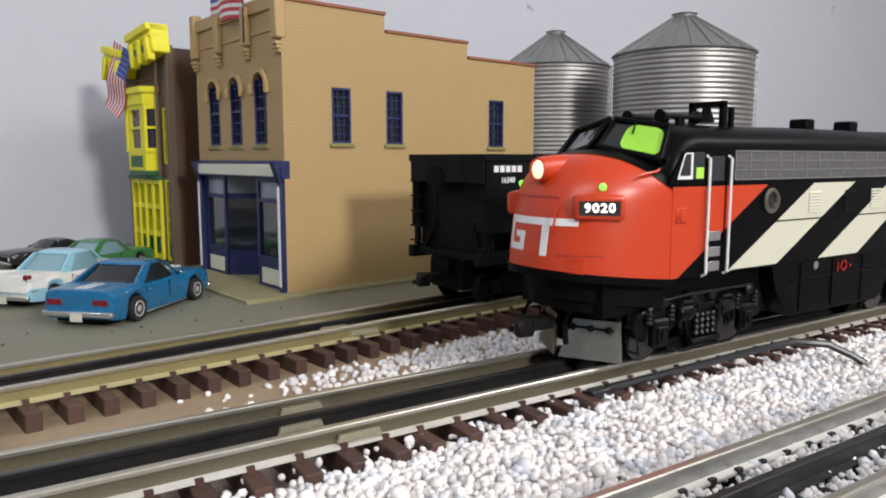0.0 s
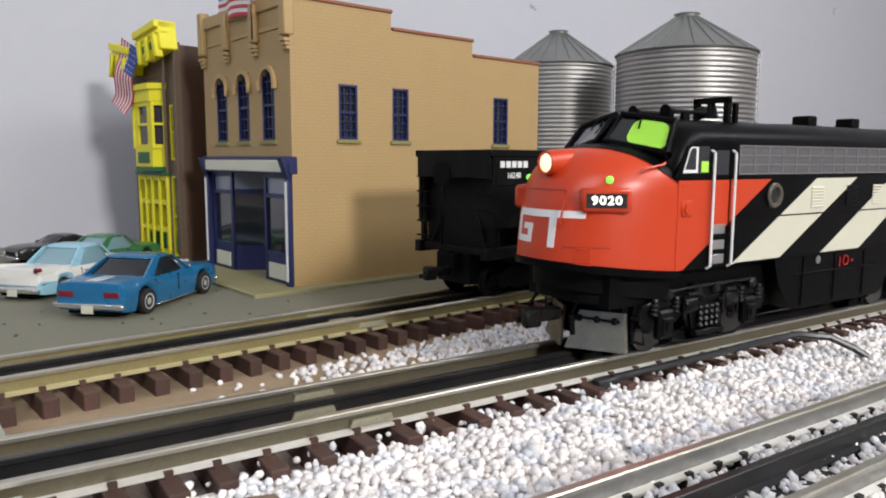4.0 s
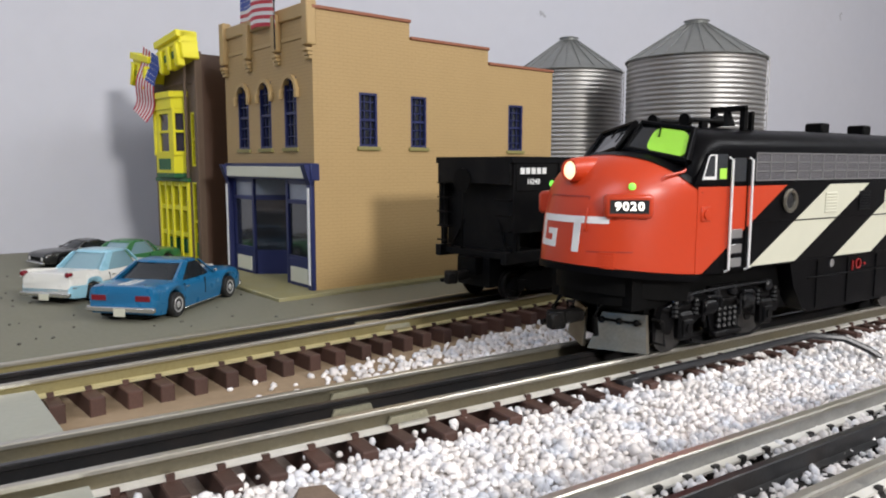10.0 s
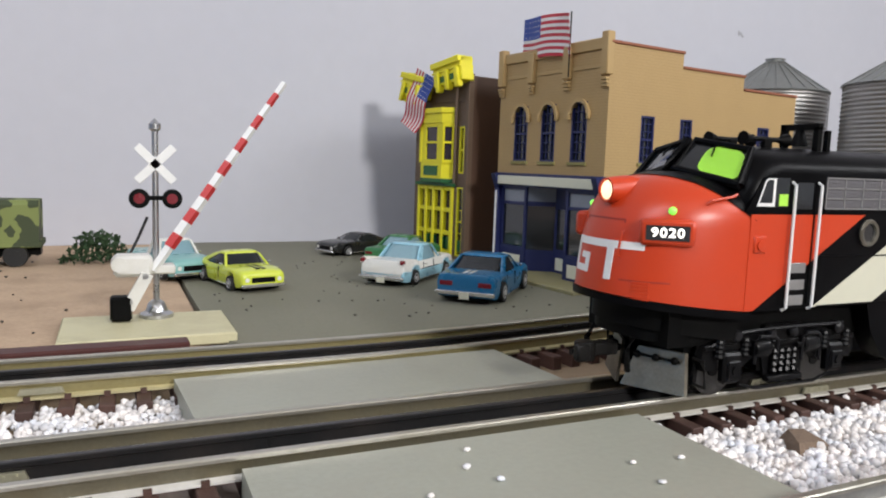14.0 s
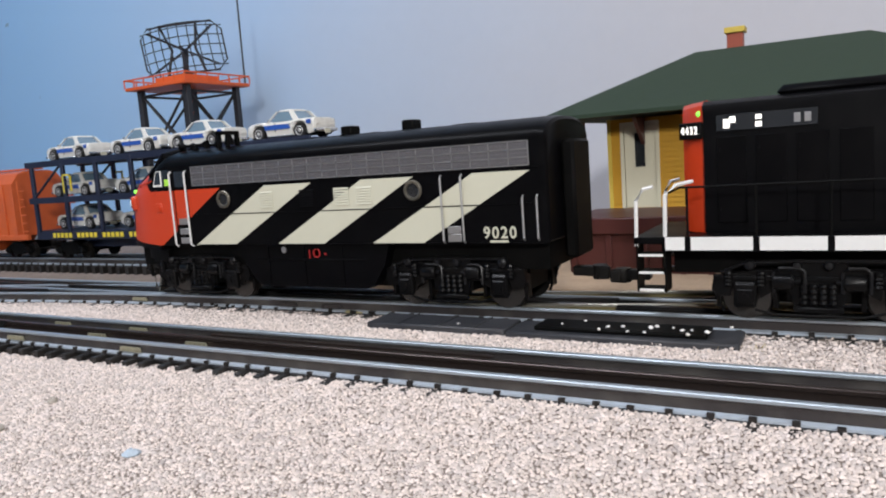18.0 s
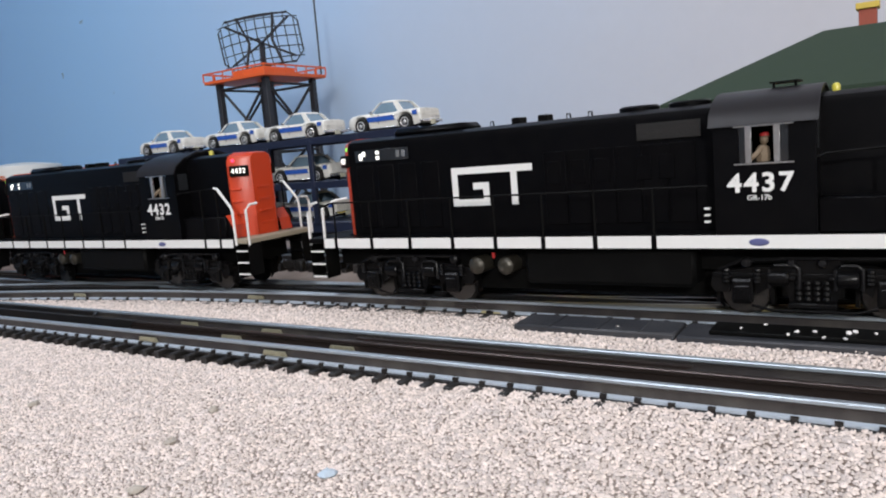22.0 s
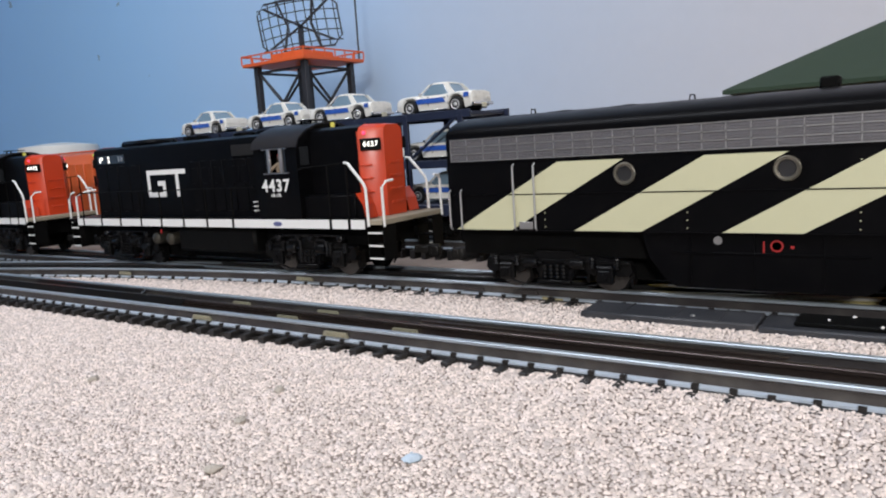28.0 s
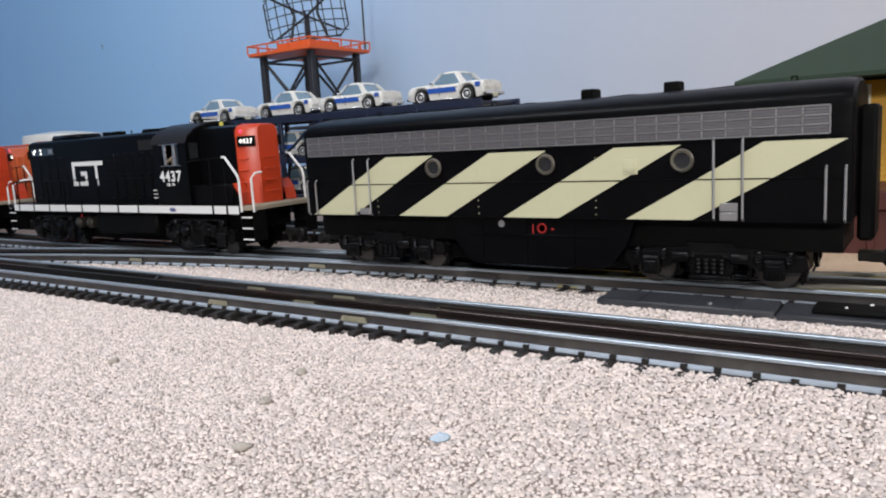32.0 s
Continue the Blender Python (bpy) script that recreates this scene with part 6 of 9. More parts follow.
            part("tail_fin", Shape().loft([[(x, sd * h * 0.78, zt + 0.2), (x, sd * h * 0.97, zt - 1.0), (x, sd * h * 0.93, zt + f)] for x, f in ((-0.5 * L, 3.4), (-0.40 * L, 3.0), (-0.20 * L, 0.4))]), body, b)
    if side_band:
        for sd in (-1, 1):
            part("side_stripe", Shape().prism([(-0.46 * L, zbelt * 0.70), (-0.40 * L, zbelt * 0.70), (-0.40 * L, zbelt * 0.92), (-0.46 * L, zbelt * 0.92)], "y", sd * h * 0.98, sd * (h + 0.45)), side_band, b, "blue side stripe")
            part("side_stripe", Shape().prism([(-0.17 * L, zbelt * 0.55), (0.20 * L, zbelt * 0.55), (0.22 * L, zbelt * 0.80), (-0.14 * L, zbelt * 0.80)], "y", sd * h * 0.98, sd * (h + 0.45)), side_band, b, "blue side stripe")
    r0, r1, f1, f0 = [c * L for c in cabin]
    wb, wt = h * 0.93, h * 0.72
    def plan(xa, xb, w, z, k=4.2, n=24):
        c, hx = (xa + xb) / 2, (xb - xa) / 2
        pts = []
        for i in range(n):
            g = 2 * math.pi * i / n
            cg, sg = math.cos(g), math.sin(g)
            pts.append((c + hx * math.copysign(abs(cg) ** (2 / k), cg), w * math.copysign(abs(sg) ** (2 / k), sg), z))
        return pts

    g = part("greenhouse", Shape().loft([plan(r0 + (r1 - r0) * u * (1.25 - 0.25 * u), f0 + (f1 - f0) * u * (1.1 - 0.1 * u), wb + (wt - wb) * u * (0.7 + 0.3 * u), zbelt - 1 + (H - zbelt) * u) for u in (0, 0.25, 0.5, 0.75, 1.0)]), glass, b, "car windows", 50)
    rw = r1 - (r1 - r0) * 0.1
    part("roof", Shape().loft([plan(rw, f1 + 0.8, wt + 0.7, H - 1.9), plan(rw + 0.3, f1 + 0.6, wt + 0.6, H - 1.0), plan(rw + 2.5, f1 - 1.5, wt * 0.9, H - 0.2), plan(rw + 6, f1 - 5, wt * 0.6, H + 0.1)]), roof, b, "", 60)
    for sd in (-1, 1):
        def side_y(z):
            u = min(1.0, max(0.0, (z - zbelt + 1) / (H - zbelt)))
            return wb + (wt - wb) * u * (0.7 + 0.3 * u)

        wide = (r1 - r0) * 0.30 + 0.035 * L
        lo, hi = zbelt - 0.8, H - 1.4
        for nm, xa, xb, ta, tb in (("rear_pillar", r0 + 0.6, r0 + 0.6 + wide, r1 - 1.0, r1 + wide * 0.55), ("front_pillar", f0 - 2.2, f0 - 0.6, f1 - 1.3, f1 + 0.4)):
            v = [(xa, lo), (xb, lo), (tb, hi), (ta, hi)]
            inn = [(x, sd * (side_y(z) - 1.2), z) for x, z in v]
            out = [(x, sd * (side_y(z) + 0.35), z) for x, z in v]
            part(nm, Shape().add(inn + out, [(0, 1, 2, 3), (7, 6, 5, 4), (0, 4, 5, 1), (1, 5, 6, 2), (2, 6, 7, 3), (3, 7, 4, 0)]), roof, b)
        for xd in (f0 - 0.16 * L * 0.9, r0 + wide + 1.0):
            part("door_seam", Shape().box(xd, xd + 0.35, *sorted((sd * h * 0.96, sd * (h * 1.004))), zbelt * 0.42, zbelt * 0.88), TYRE, b)
        part("door_handle", Shape().box(r0 + wide + 3, r0 + wide + 6, *sorted((sd * h * 0.98, sd * (h + 0.5))), zbelt * 0.76, zbelt * 0.80, 0.1), CHROME, b)
        part("sill_trim", Shape().box(-base / 2 * L + wheel * 1.3, base / 2 * L - wheel * 1.3, *sorted((sd * h * 0.92, sd * h * 0.985)), zb, zb + 0.9, 0.2), CHROME, b)
        part("mirror", Shape().box(f0 - 5, f0 - 3, min(sd * h, sd * (h + 2)), max(sd * h, sd * (h + 2)), zbelt, zbelt + 1.6, 0.3), CHROME, b)
        part("tail_lamp", Shape().lathe([(0.3, -0.9), (1.5, -0.6), (2.0, 0.6), (1.8, 3)], (-0.5 * L, sd * h * 0.88, zt + 1.2), "x", 12) if two_tone else Shape().box(-0.5 * L - 0.4, -0.5 * L + 1.5, min(sd * h * 0.42, sd * h * 0.84), max(sd * h * 0.42, sd * h * 0.84), zt * 0.60, zt * 0.76, 0.2), tail, b, "red tail lamp")
        part("headlamp", Shape().lathe([(0.3, 0.7), (1.6, 0.5), (1.7, -1)], (0.495 * L, sd * h * 0.68, zh * 0.58), "x", 12), LAMP_LENS, b)
    part("rear_bumper", Shape().box(-0.5 * L - 1.8, -0.5 * L + 1, -h * 0.97, h * 0.97, zt * 0.30, zt * 0.44, 0.5), CHROME, b, "chrome bumper")
    part("front_bumper", Shape().box(0.5 * L - 1, 0.5 * L + 1.6, -h * 0.92, h * 0.92, zh * 0.26, zh * 0.40, 0.5), CHROME, b, "chrome bumper")
    part("number_plate", Shape().box(-0.5 * L - 2.2, -0.5 * L - 1.5, -3.5, 3.5, zt * 0.18, zt * 0.40), CREAM, b, "pale blank plate")
    part("grille", Shape().box(0.5 * L - 1.2, 0.5 * L + 0.3, -h * 0.5, h * 0.5, zh * 0.45, zh * 0.68, 0.2), MATT_BLACK, b)
    if stripes:
        for y in (-3.2, 1.2):
            part("rally_stripe", Shape().box(-0.47 * L, cabin[0] * L, y, y + 2.4, zt - 0.4, zt + 0.75), stripes, b, "rally stripe")
            part("rally_stripe", Shape().box(cabin[3] * L + 2, 0.44 * L, y, y + 2.4, zh * 0.955, zh + 0.65), stripes, b, "rally stripe")
    for x in (-base / 2 * L, base / 2 * L):
        for sd in (-1, 1):
            y = sd * (h - 1.2)
            y = sd * (h - 0.9)
            w = part("wheel", Shape().lathe([(wheel * 0.62, -2), (wheel * 0.95, -2.2), (wheel, -1.6), (wheel, 1.6), (wheel * 0.95, 2.2), (wheel * 0.62, 2)], (x, y, wheel), "y", 18), TYRE, t, "black tyre")
            part("rim", Shape().lathe([(0.3, sd * 2.5), (wheel * 0.2, sd * 2.45), (wheel * 0.3, sd * 1.9), (wheel * 0.5, sd * 2.0), (wheel * 0.6, sd * 2.4), (wheel * 0.64, sd * 2.2), (wheel * 0.63, 0)], (x, y, wheel), "y", 14), RIM, w, "bright wheel rim")
    return t


G = 0.003
STREET = "cars parked on the street"
car("muscle_car", "metallic blue two-door coupe with white rally stripes on the street", pose(0.085, 0.473, G, 0, 0, 46), 107, 44.5, 31.5, BLUE, BLUE, (-0.31, -0.13, 0.04, 0.16), 0.63, 0.66, stripes=WHITE_CAR, group=STREET, wheel=7.4, belt=0.67)
car("fifties_sedan", "white and sky blue fifties hardtop on the street", pose(0.055, 0.553, G, 0, 0, 43), 106, 39, 31, WHITE_CAR, SKY, (-0.24, -0.10, 0.09, 0.19), 0.60, 0.60, PALE_GLASS, two_tone=SKY, fins=1.5, group=STREET, wheel=6, belt=0.62)
car("black_coupe", "black coupe parked by the wall", pose(0.064, 0.722, G, 0, 0, 200), 86, 34, 22, BLACK_CAR, BLACK_CAR, (-0.32, -0.12, 0.06, 0.20), 0.66, 0.66, group=STREET, wheel=5.2, belt=0.68)
car("green_sedan", "dark green sedan with pale glass on the street", pose(0.092, 0.66, G, 0, 0, 36), 92, 35, 26, GREEN_CAR, GREEN_CAR, (-0.28, -0.12, 0.08, 0.20), 0.60, 0.60, PALE_GLASS, group=STREET)
car("lime_fastback", "lime yellow fastback with black bonnet stripes", pose(-0.086, 0.552, G, 0, 0, -76), 86, 36, 26, LIME, LIME, (-0.40, -0.10, 0.06, 0.18), 0.64, 0.60, stripes=BLACK_CAR, group=STREET, wheel=5.6, belt=0.66)
car("teal_pickup", "pale teal and white pickup behind the crossing gate", pose(-0.132, 0.615, G, 0, 0, -70), 92, 35, 30, TEAL, WHITE_CAR, (-0.05, 0.0, 0.14, 0.22), 0.60, 0.56, PALE_GLASS, group=STREET)
car("silver_van", "white and grey panel van on the earth lot", pose(-0.352, 0.478, 0.0015, 0, 0, 180), 104, 38, 42, WHITE_CAR, SILVER, (-0.50, -0.485, 0.22, 0.34), 0.50, 0.52, SILVER, wheel=6, belt=0.52, group="vehicles on the earth lot")
car("black_racer", "low black racing car on the earth lot", pose(-0.312, 0.545, 0.0015, 0, 0, 0), 88, 36, 20, BLACK_CAR, BLACK_CAR, (-0.25, -0.12, 0.06, 0.18), 0.66, 0.66, wheel=6.2, belt=0.68, group="vehicles on the earth lot")
car("green_wagon", "green and white panelled wagon behind the yard", pose(-1.245, 0.62, 0.0, 0, 0, 0), 118, 40, 38, GREEN_CAR, WHITE_CAR, (-0.47, -0.43, 0.10, 0.22), 0.58, 0.60, PALE_GLASS, wheel=7, belt=0.60)


def army_truck():
    t = thing("army_truck", pose(-0.305, 0.70, 0.0015, 0, 0, 180), "camouflaged canvas-back army truck on the earth lot", "toy truck", "vehicles on the earth lot")
    camo = camo_mat()
    b = part("cargo_cover", Shape().loft([[(x, -20, 20), (x, -20.5, 52), (x, -17, 56), (x, 17, 56), (x, 20.5, 52), (x, 20, 20)] for x in (-76, 20)]), camo, t, "camouflaged canvas cover")
    part("cargo_floor", Shape().box(-78, 21, -20.5, 20.5, 16.5, 21.5, 0.6), camo, t)
    c = part("cab", Shape().loft([[(x, -w, 14), (x, -w, z), (x, -w * 0.85, z + 2), (x, w * 0.85, z + 2), (x, w, z), (x, w, 14)] for x, w, z in ((23, 19, 50), (44, 19, 50), (54, 18.5, 34), (58, 18, 32))]), camo, t, "camouflaged cab")
    for sd in (-1, 1):
        part("cab_window", Shape().box(28, 40, min(sd * 18.6, sd * 19.4), max(sd * 18.6, sd * 19.4), 35, 47), GLASS_DARK, c)
        part("mudguard", Shape().prism([(34, 12), (56, 12), (52, 21), (38, 21)], "y", sd * 15, sd * 20.5), camo, c)
        for x in (-58, -36, 45):
            w = part("wheel", Shape().lathe([(4, -3), (9, -3), (9.5, -2), (9.5, 2), (9, 3), (4, 3)], (x, sd * 16, 9.5), "y", 18), TYRE, t)
            part("rim", Shape().lathe([(0.5, sd * 2.6), (4, sd * 2.2), (4.4, sd * 3.2), (4.4, 0)], (x, sd * 16, 9.5), "y", 12), DARK_STEEL, w)
    part("windscreen", Shape().add([(46, -16, 37), (46, 16, 37), (43.5, 15, 48), (43.5, -15, 48), (44.5, -16, 37), (44.5, 16, 37), (42, 15, 48), (42, -15, 48)], [(0, 1, 2, 3), (7, 6, 5, 4), (0, 4, 5, 1), (1, 5, 6, 2), (2, 6, 7, 3), (3, 7, 4, 0)]).moved(Matrix.Translation((4, 0, 0))), GLASS_DARK, c)
    part("chassis", Shape().box(-76, 56, -9, 9, 9, 17), MATT_BLACK, t)


def camo_mat():
    m = mat("camouflage", (0.10, 0.14, 0.05), 0.7, vary=0.1, bump=0.1)
    n, l = m.node_tree.nodes, m.node_tree.links
    p = n["Principled BSDF"]
    tc = n.new("ShaderNodeTexCoord")
    nz = n.new("ShaderNodeTexNoise")
    nz.inputs["Scale"].default_value = 55
    l.new(tc.outputs["Object"], nz.inputs["Vector"])
    r = n.new("ShaderNodeValToRGB")
    r.color_ramp.interpolation = "CONSTANT"
    r.color_ramp.elements[0].color = (0.045, 0.06, 0.025, 1)
    r.color_ramp.elements[1].position = 0.52
    r.color_ramp.elements[1].color = (0.19, 0.23, 0.07, 1)
    l.new(nz.outputs["Fac"], r.inputs[0])
    l.new(r.outputs[0], p.inputs["Base Color"])
    return m


army_truck()


# ---- model buildings, millimetres ----
def brick_paint(name, c, rough=0.6, course=2.4, wide=7.0, depth=0.5):
    """Painted plastic brickwork: fine moulded courses."""
    m = mat(name, c, rough, vary=0.05, grain=500, bump=0.05, stain_amount=0.10)
    n, l = m.node_tree.nodes, m.node_tree.links
    p = n["Principled BSDF"]
    tc = n.new("ShaderNodeTexCoord")
    mp = n.new("ShaderNodeVectorMath")
    mp.operation = "DOT_PRODUCT"
    mp.inputs[1].default_value = (1, 1, 0)
    sep = n.new("ShaderNodeSeparateXYZ")
    comb = n.new("ShaderNodeCombineXYZ")
    l.new(tc.outputs["Object"], mp.inputs[0])
    l.new(tc.outputs["Object"], sep.inputs[0])
    l.new(mp.outputs["Value"], comb.inputs[0])
    l.new(sep.outputs["Z"], comb.inputs[1])
    b = n.new("ShaderNodeTexBrick")
    b.inputs["Scale"].default_value = 1000 / course * 0.25
    b.inputs["Mortar Size"].default_value = 0.022
    b.inputs["Brick Width"].default_value = 0.5 * wide / course * 0.5
    b.inputs["Color1"].default_value = (1, 1, 1, 1)
    b.inputs["Color2"].default_value = (0.9, 0.9, 0.9, 1)
    b.inputs["Mortar"].default_value = (0, 0, 0, 1)
    l.new(comb.outputs[0], b.inputs["Vector"])
    bp = n.new("ShaderNodeBump")
    bp.inputs["Strength"].default_value = depth
    bp.inputs["Distance"].default_value = 0.0005
    l.new(b.outputs["Color"], bp.inputs["Height"])
    l.new(bp.outputs["Normal"], p.inputs["Normal"])
    src = p.inputs["Base Color"].links[0].from_socket
    mx = n.new("ShaderNodeMix")
    mx.data_type = "RGBA"
    mx.blend_type = "MULTIPLY"
    mx.inputs["B"].default_value = (0.87, 0.86, 0.84, 1)
    l.new(b.outputs["Fac"], mx.inputs["Factor"])
    l.new(src, mx.inputs["A"])
    l.new(mx.outputs["Result"], p.inputs["Base Color"])
    return m


def clapboard(name, c, board=4.2):
    m = mat(name, c, 0.55, vary=0.05, grain=500, bump=0.04, stain_amount=0.10)
    return m


TAN_BRICK = brick_paint("tan_brick_paint", (0.43, 0.29, 0.125))
TAN_TRIM = mat("tan_trim_paint", (0.44, 0.30, 0.13), 0.55, vary=0.06, bump=0.05)
BROWN_BRICK = brick_paint("brown_brick_paint", (0.13, 0.085, 0.055))
COPING = mat("red_brown_coping", (0.26, 0.09, 0.045), 0.6, vary=0.1, bump=0.08)
NAVY = mat("navy_trim", (0.011, 0.017, 0.085), 0.45, vary=0.08, bump=0.03)
YELLOW_TRIM = mat("bright_yellow_trim", (0.80, 0.72, 0.02), 0.5, vary=0.05, bump=0.03)
GREEN_TRIM = mat("dark_green_trim", (0.02, 0.12, 0.035), 0.5, vary=0.08, bump=0.03)
OLIVE_SILL = mat("olive_sill", (0.24, 0.21, 0.07), 0.55, vary=0.08, bump=0.05)
CURTAIN = mat("pinkish_curtain", (0.40, 0.30, 0.30), 0.8, vary=0.4, grain=250, bump=0.05)
SIGN_CREAM = mat("cream_board", (0.66, 0.65, 0.52), 0.5, vary=0.04, bump=0.02)


def wall_with(openings, u0, u1, z_of, axis, a, b, z0=0.0):
    """A wall in the plane of axis between a and b, cut by openings (u0, u1, z0, z1); z_of gives the top between two u values."""
    s = Shape()
    us = sorted({u0, u1, *[o[0] for o in openings], *[o[1] for o in openings], *[q for q in z_of]})
    us = [u for u in us if u0 <= u <= u1]
    for p, q in zip(us, us[1:]):
        mid = (p + q) / 2
        top = [z for k, z in sorted(z_of.items()) if k <= mid][-1]
        cut = sorted((o[2], o[3]) for o in openings if o[0] <= mid <= o[1])
        z = z0
        for c0, c1 in cut + [(top, top)]:
            if c0 > z:
                if axis == "y":
                    s.box(p, q, a, b, z, c0)
                else:
                    s.box(a, b, p, q, z, c0)
            z = c1
    return s.weld()


def flag(m, label, w=34.0, h=22.0, sag=0.0, wave=2.4, name="flag", pole=None):
    """Thirteen stripes and a blue canton on a rippled sheet, hanging from one edge."""
    t = thing(name, m, label, "flag")
    red, white, blue = FLAG
    nx = 14

    def at(u, v):
        return (u * w, wave * math.sin(u * 9 + v * 1.2) * (0.3 + u), v * h - sag * u * u - 1.6 * math.sin(u * 6) * 0.5)

    for k in range(13):
        a, b = k / 13, (k + 1) / 13
        u0 = 0.42 if k >= 6 else 0.0
        rows = []
        for i in range(nx + 1):
            u = u0 + (1 - u0) * i / nx
            p, q = at(u, a), at(u, b)
            rows.append([p, q, (q[0], q[1] + 0.25, q[2]), (p[0], p[1] + 0.25, p[2])])
        part("flag_stripe", Shape().loft(rows), red if k % 2 == 0 else white, t)
    rows = []
    for i in range(7):
        u = 0.42 * i / 6
        p, q = at(u, 6 / 13), at(u, 1)
        rows.append([p, q, (q[0], q[1] + 0.25, q[2]), (p[0], p[1] + 0.25, p[2])])
    c = part("canton", Shape().loft(rows), blue, t, "blue canton with white stars")
    s = Shape()
    for i in range(5):
        for j in range(4):
            x, y, z = at(0.05 + 0.08 * i, 0.52 + 0.125 * j)
            s.box(x - 0.45, x + 0.45, y - 0.25, y + 0.4, z - 0.45, z + 0.45)
    part("star_field", s, white, c)["kind"] = "stuff"
    if pole:
        part("pole", Shape().tube(pole, 0.7, 6), DARK_STEEL, t)
    return t


FLAG = (mat("flag_red", (0.50, 0.03, 0.05), 0.6, vary=0.1, bump=0.1), mat("flag_white", (0.74, 0.72, 0.70), 0.6, vary=0.06, bump=0.1), mat("flag_blue", (0.03, 0.07, 0.32), 0.6, vary=0.1, bump=0.1))


def sash(parent, u0, u1, z0, z1, axis, face, depth, trim, cols=3, rows=4, glass=GLASS_DARK, sill=True, label="sash window"):
    """A framed window in an opening. face: the outside plane; depth: sign and size inwards."""
    def bx(s, p, q, a, b, c, d, k=0.0):
        lo, hi = min(a, b), max(a, b)
        return s.box(p, q, lo, hi, c, d, k) if axis == "y" else s.box(lo, hi, p, q, c, d, k)

    f = Shape()
    bx(f, u0, u0 + 1.7, face, face + depth, z0, z1)
    bx(f, u1 - 1.7, u1, face, face + depth, z0, z1)
    bx(f, u0 + 1.7, u1 - 1.7, face, face + depth, z0, z0 + 1.6)
    bx(f, u0 + 1.7, u1 - 1.7, face, face + depth, z1 - 1.6, z1)
    zm = (z0 + z1) / 2
    bx(f, u0 + 1.7, u1 - 1.7, face + depth * 0.2, face + depth, zm - 0.9, zm + 0.9)
    for i in range(1, cols):
        u = u0 + (u1 - u0) * i / cols
        bx(f, u - 0.4, u + 0.4, face + depth * 0.4, face + depth, z0 + 1.6, z1 - 1.6)
    for i in range(1, rows):
        z = z0 + (z1 - z0) * i / rows
        if abs(z - zm) > 1:
            bx(f, u0 + 1.7, u1 - 1.7, face + depth * 0.4, face + depth, z - 0.4, z + 0.4)
    w = part("window", f, trim, parent, label, 0)
    g = Shape()
    bx(g, u0 + 0.5, u1 - 0.5, face + depth * 0.8, face + depth, z0 + 0.5, z1 - 0.5)
    part("pane", g, glass, w)
    if sill:
        g = Shape()
        bx(g, u0 - 2, u1 + 2, face - depth * 0.5, face + depth * 0.4, z0 - 2.8, z0, 0.3)
        part("sill", g, OLIVE_SILL, w, "olive sill")
    return w


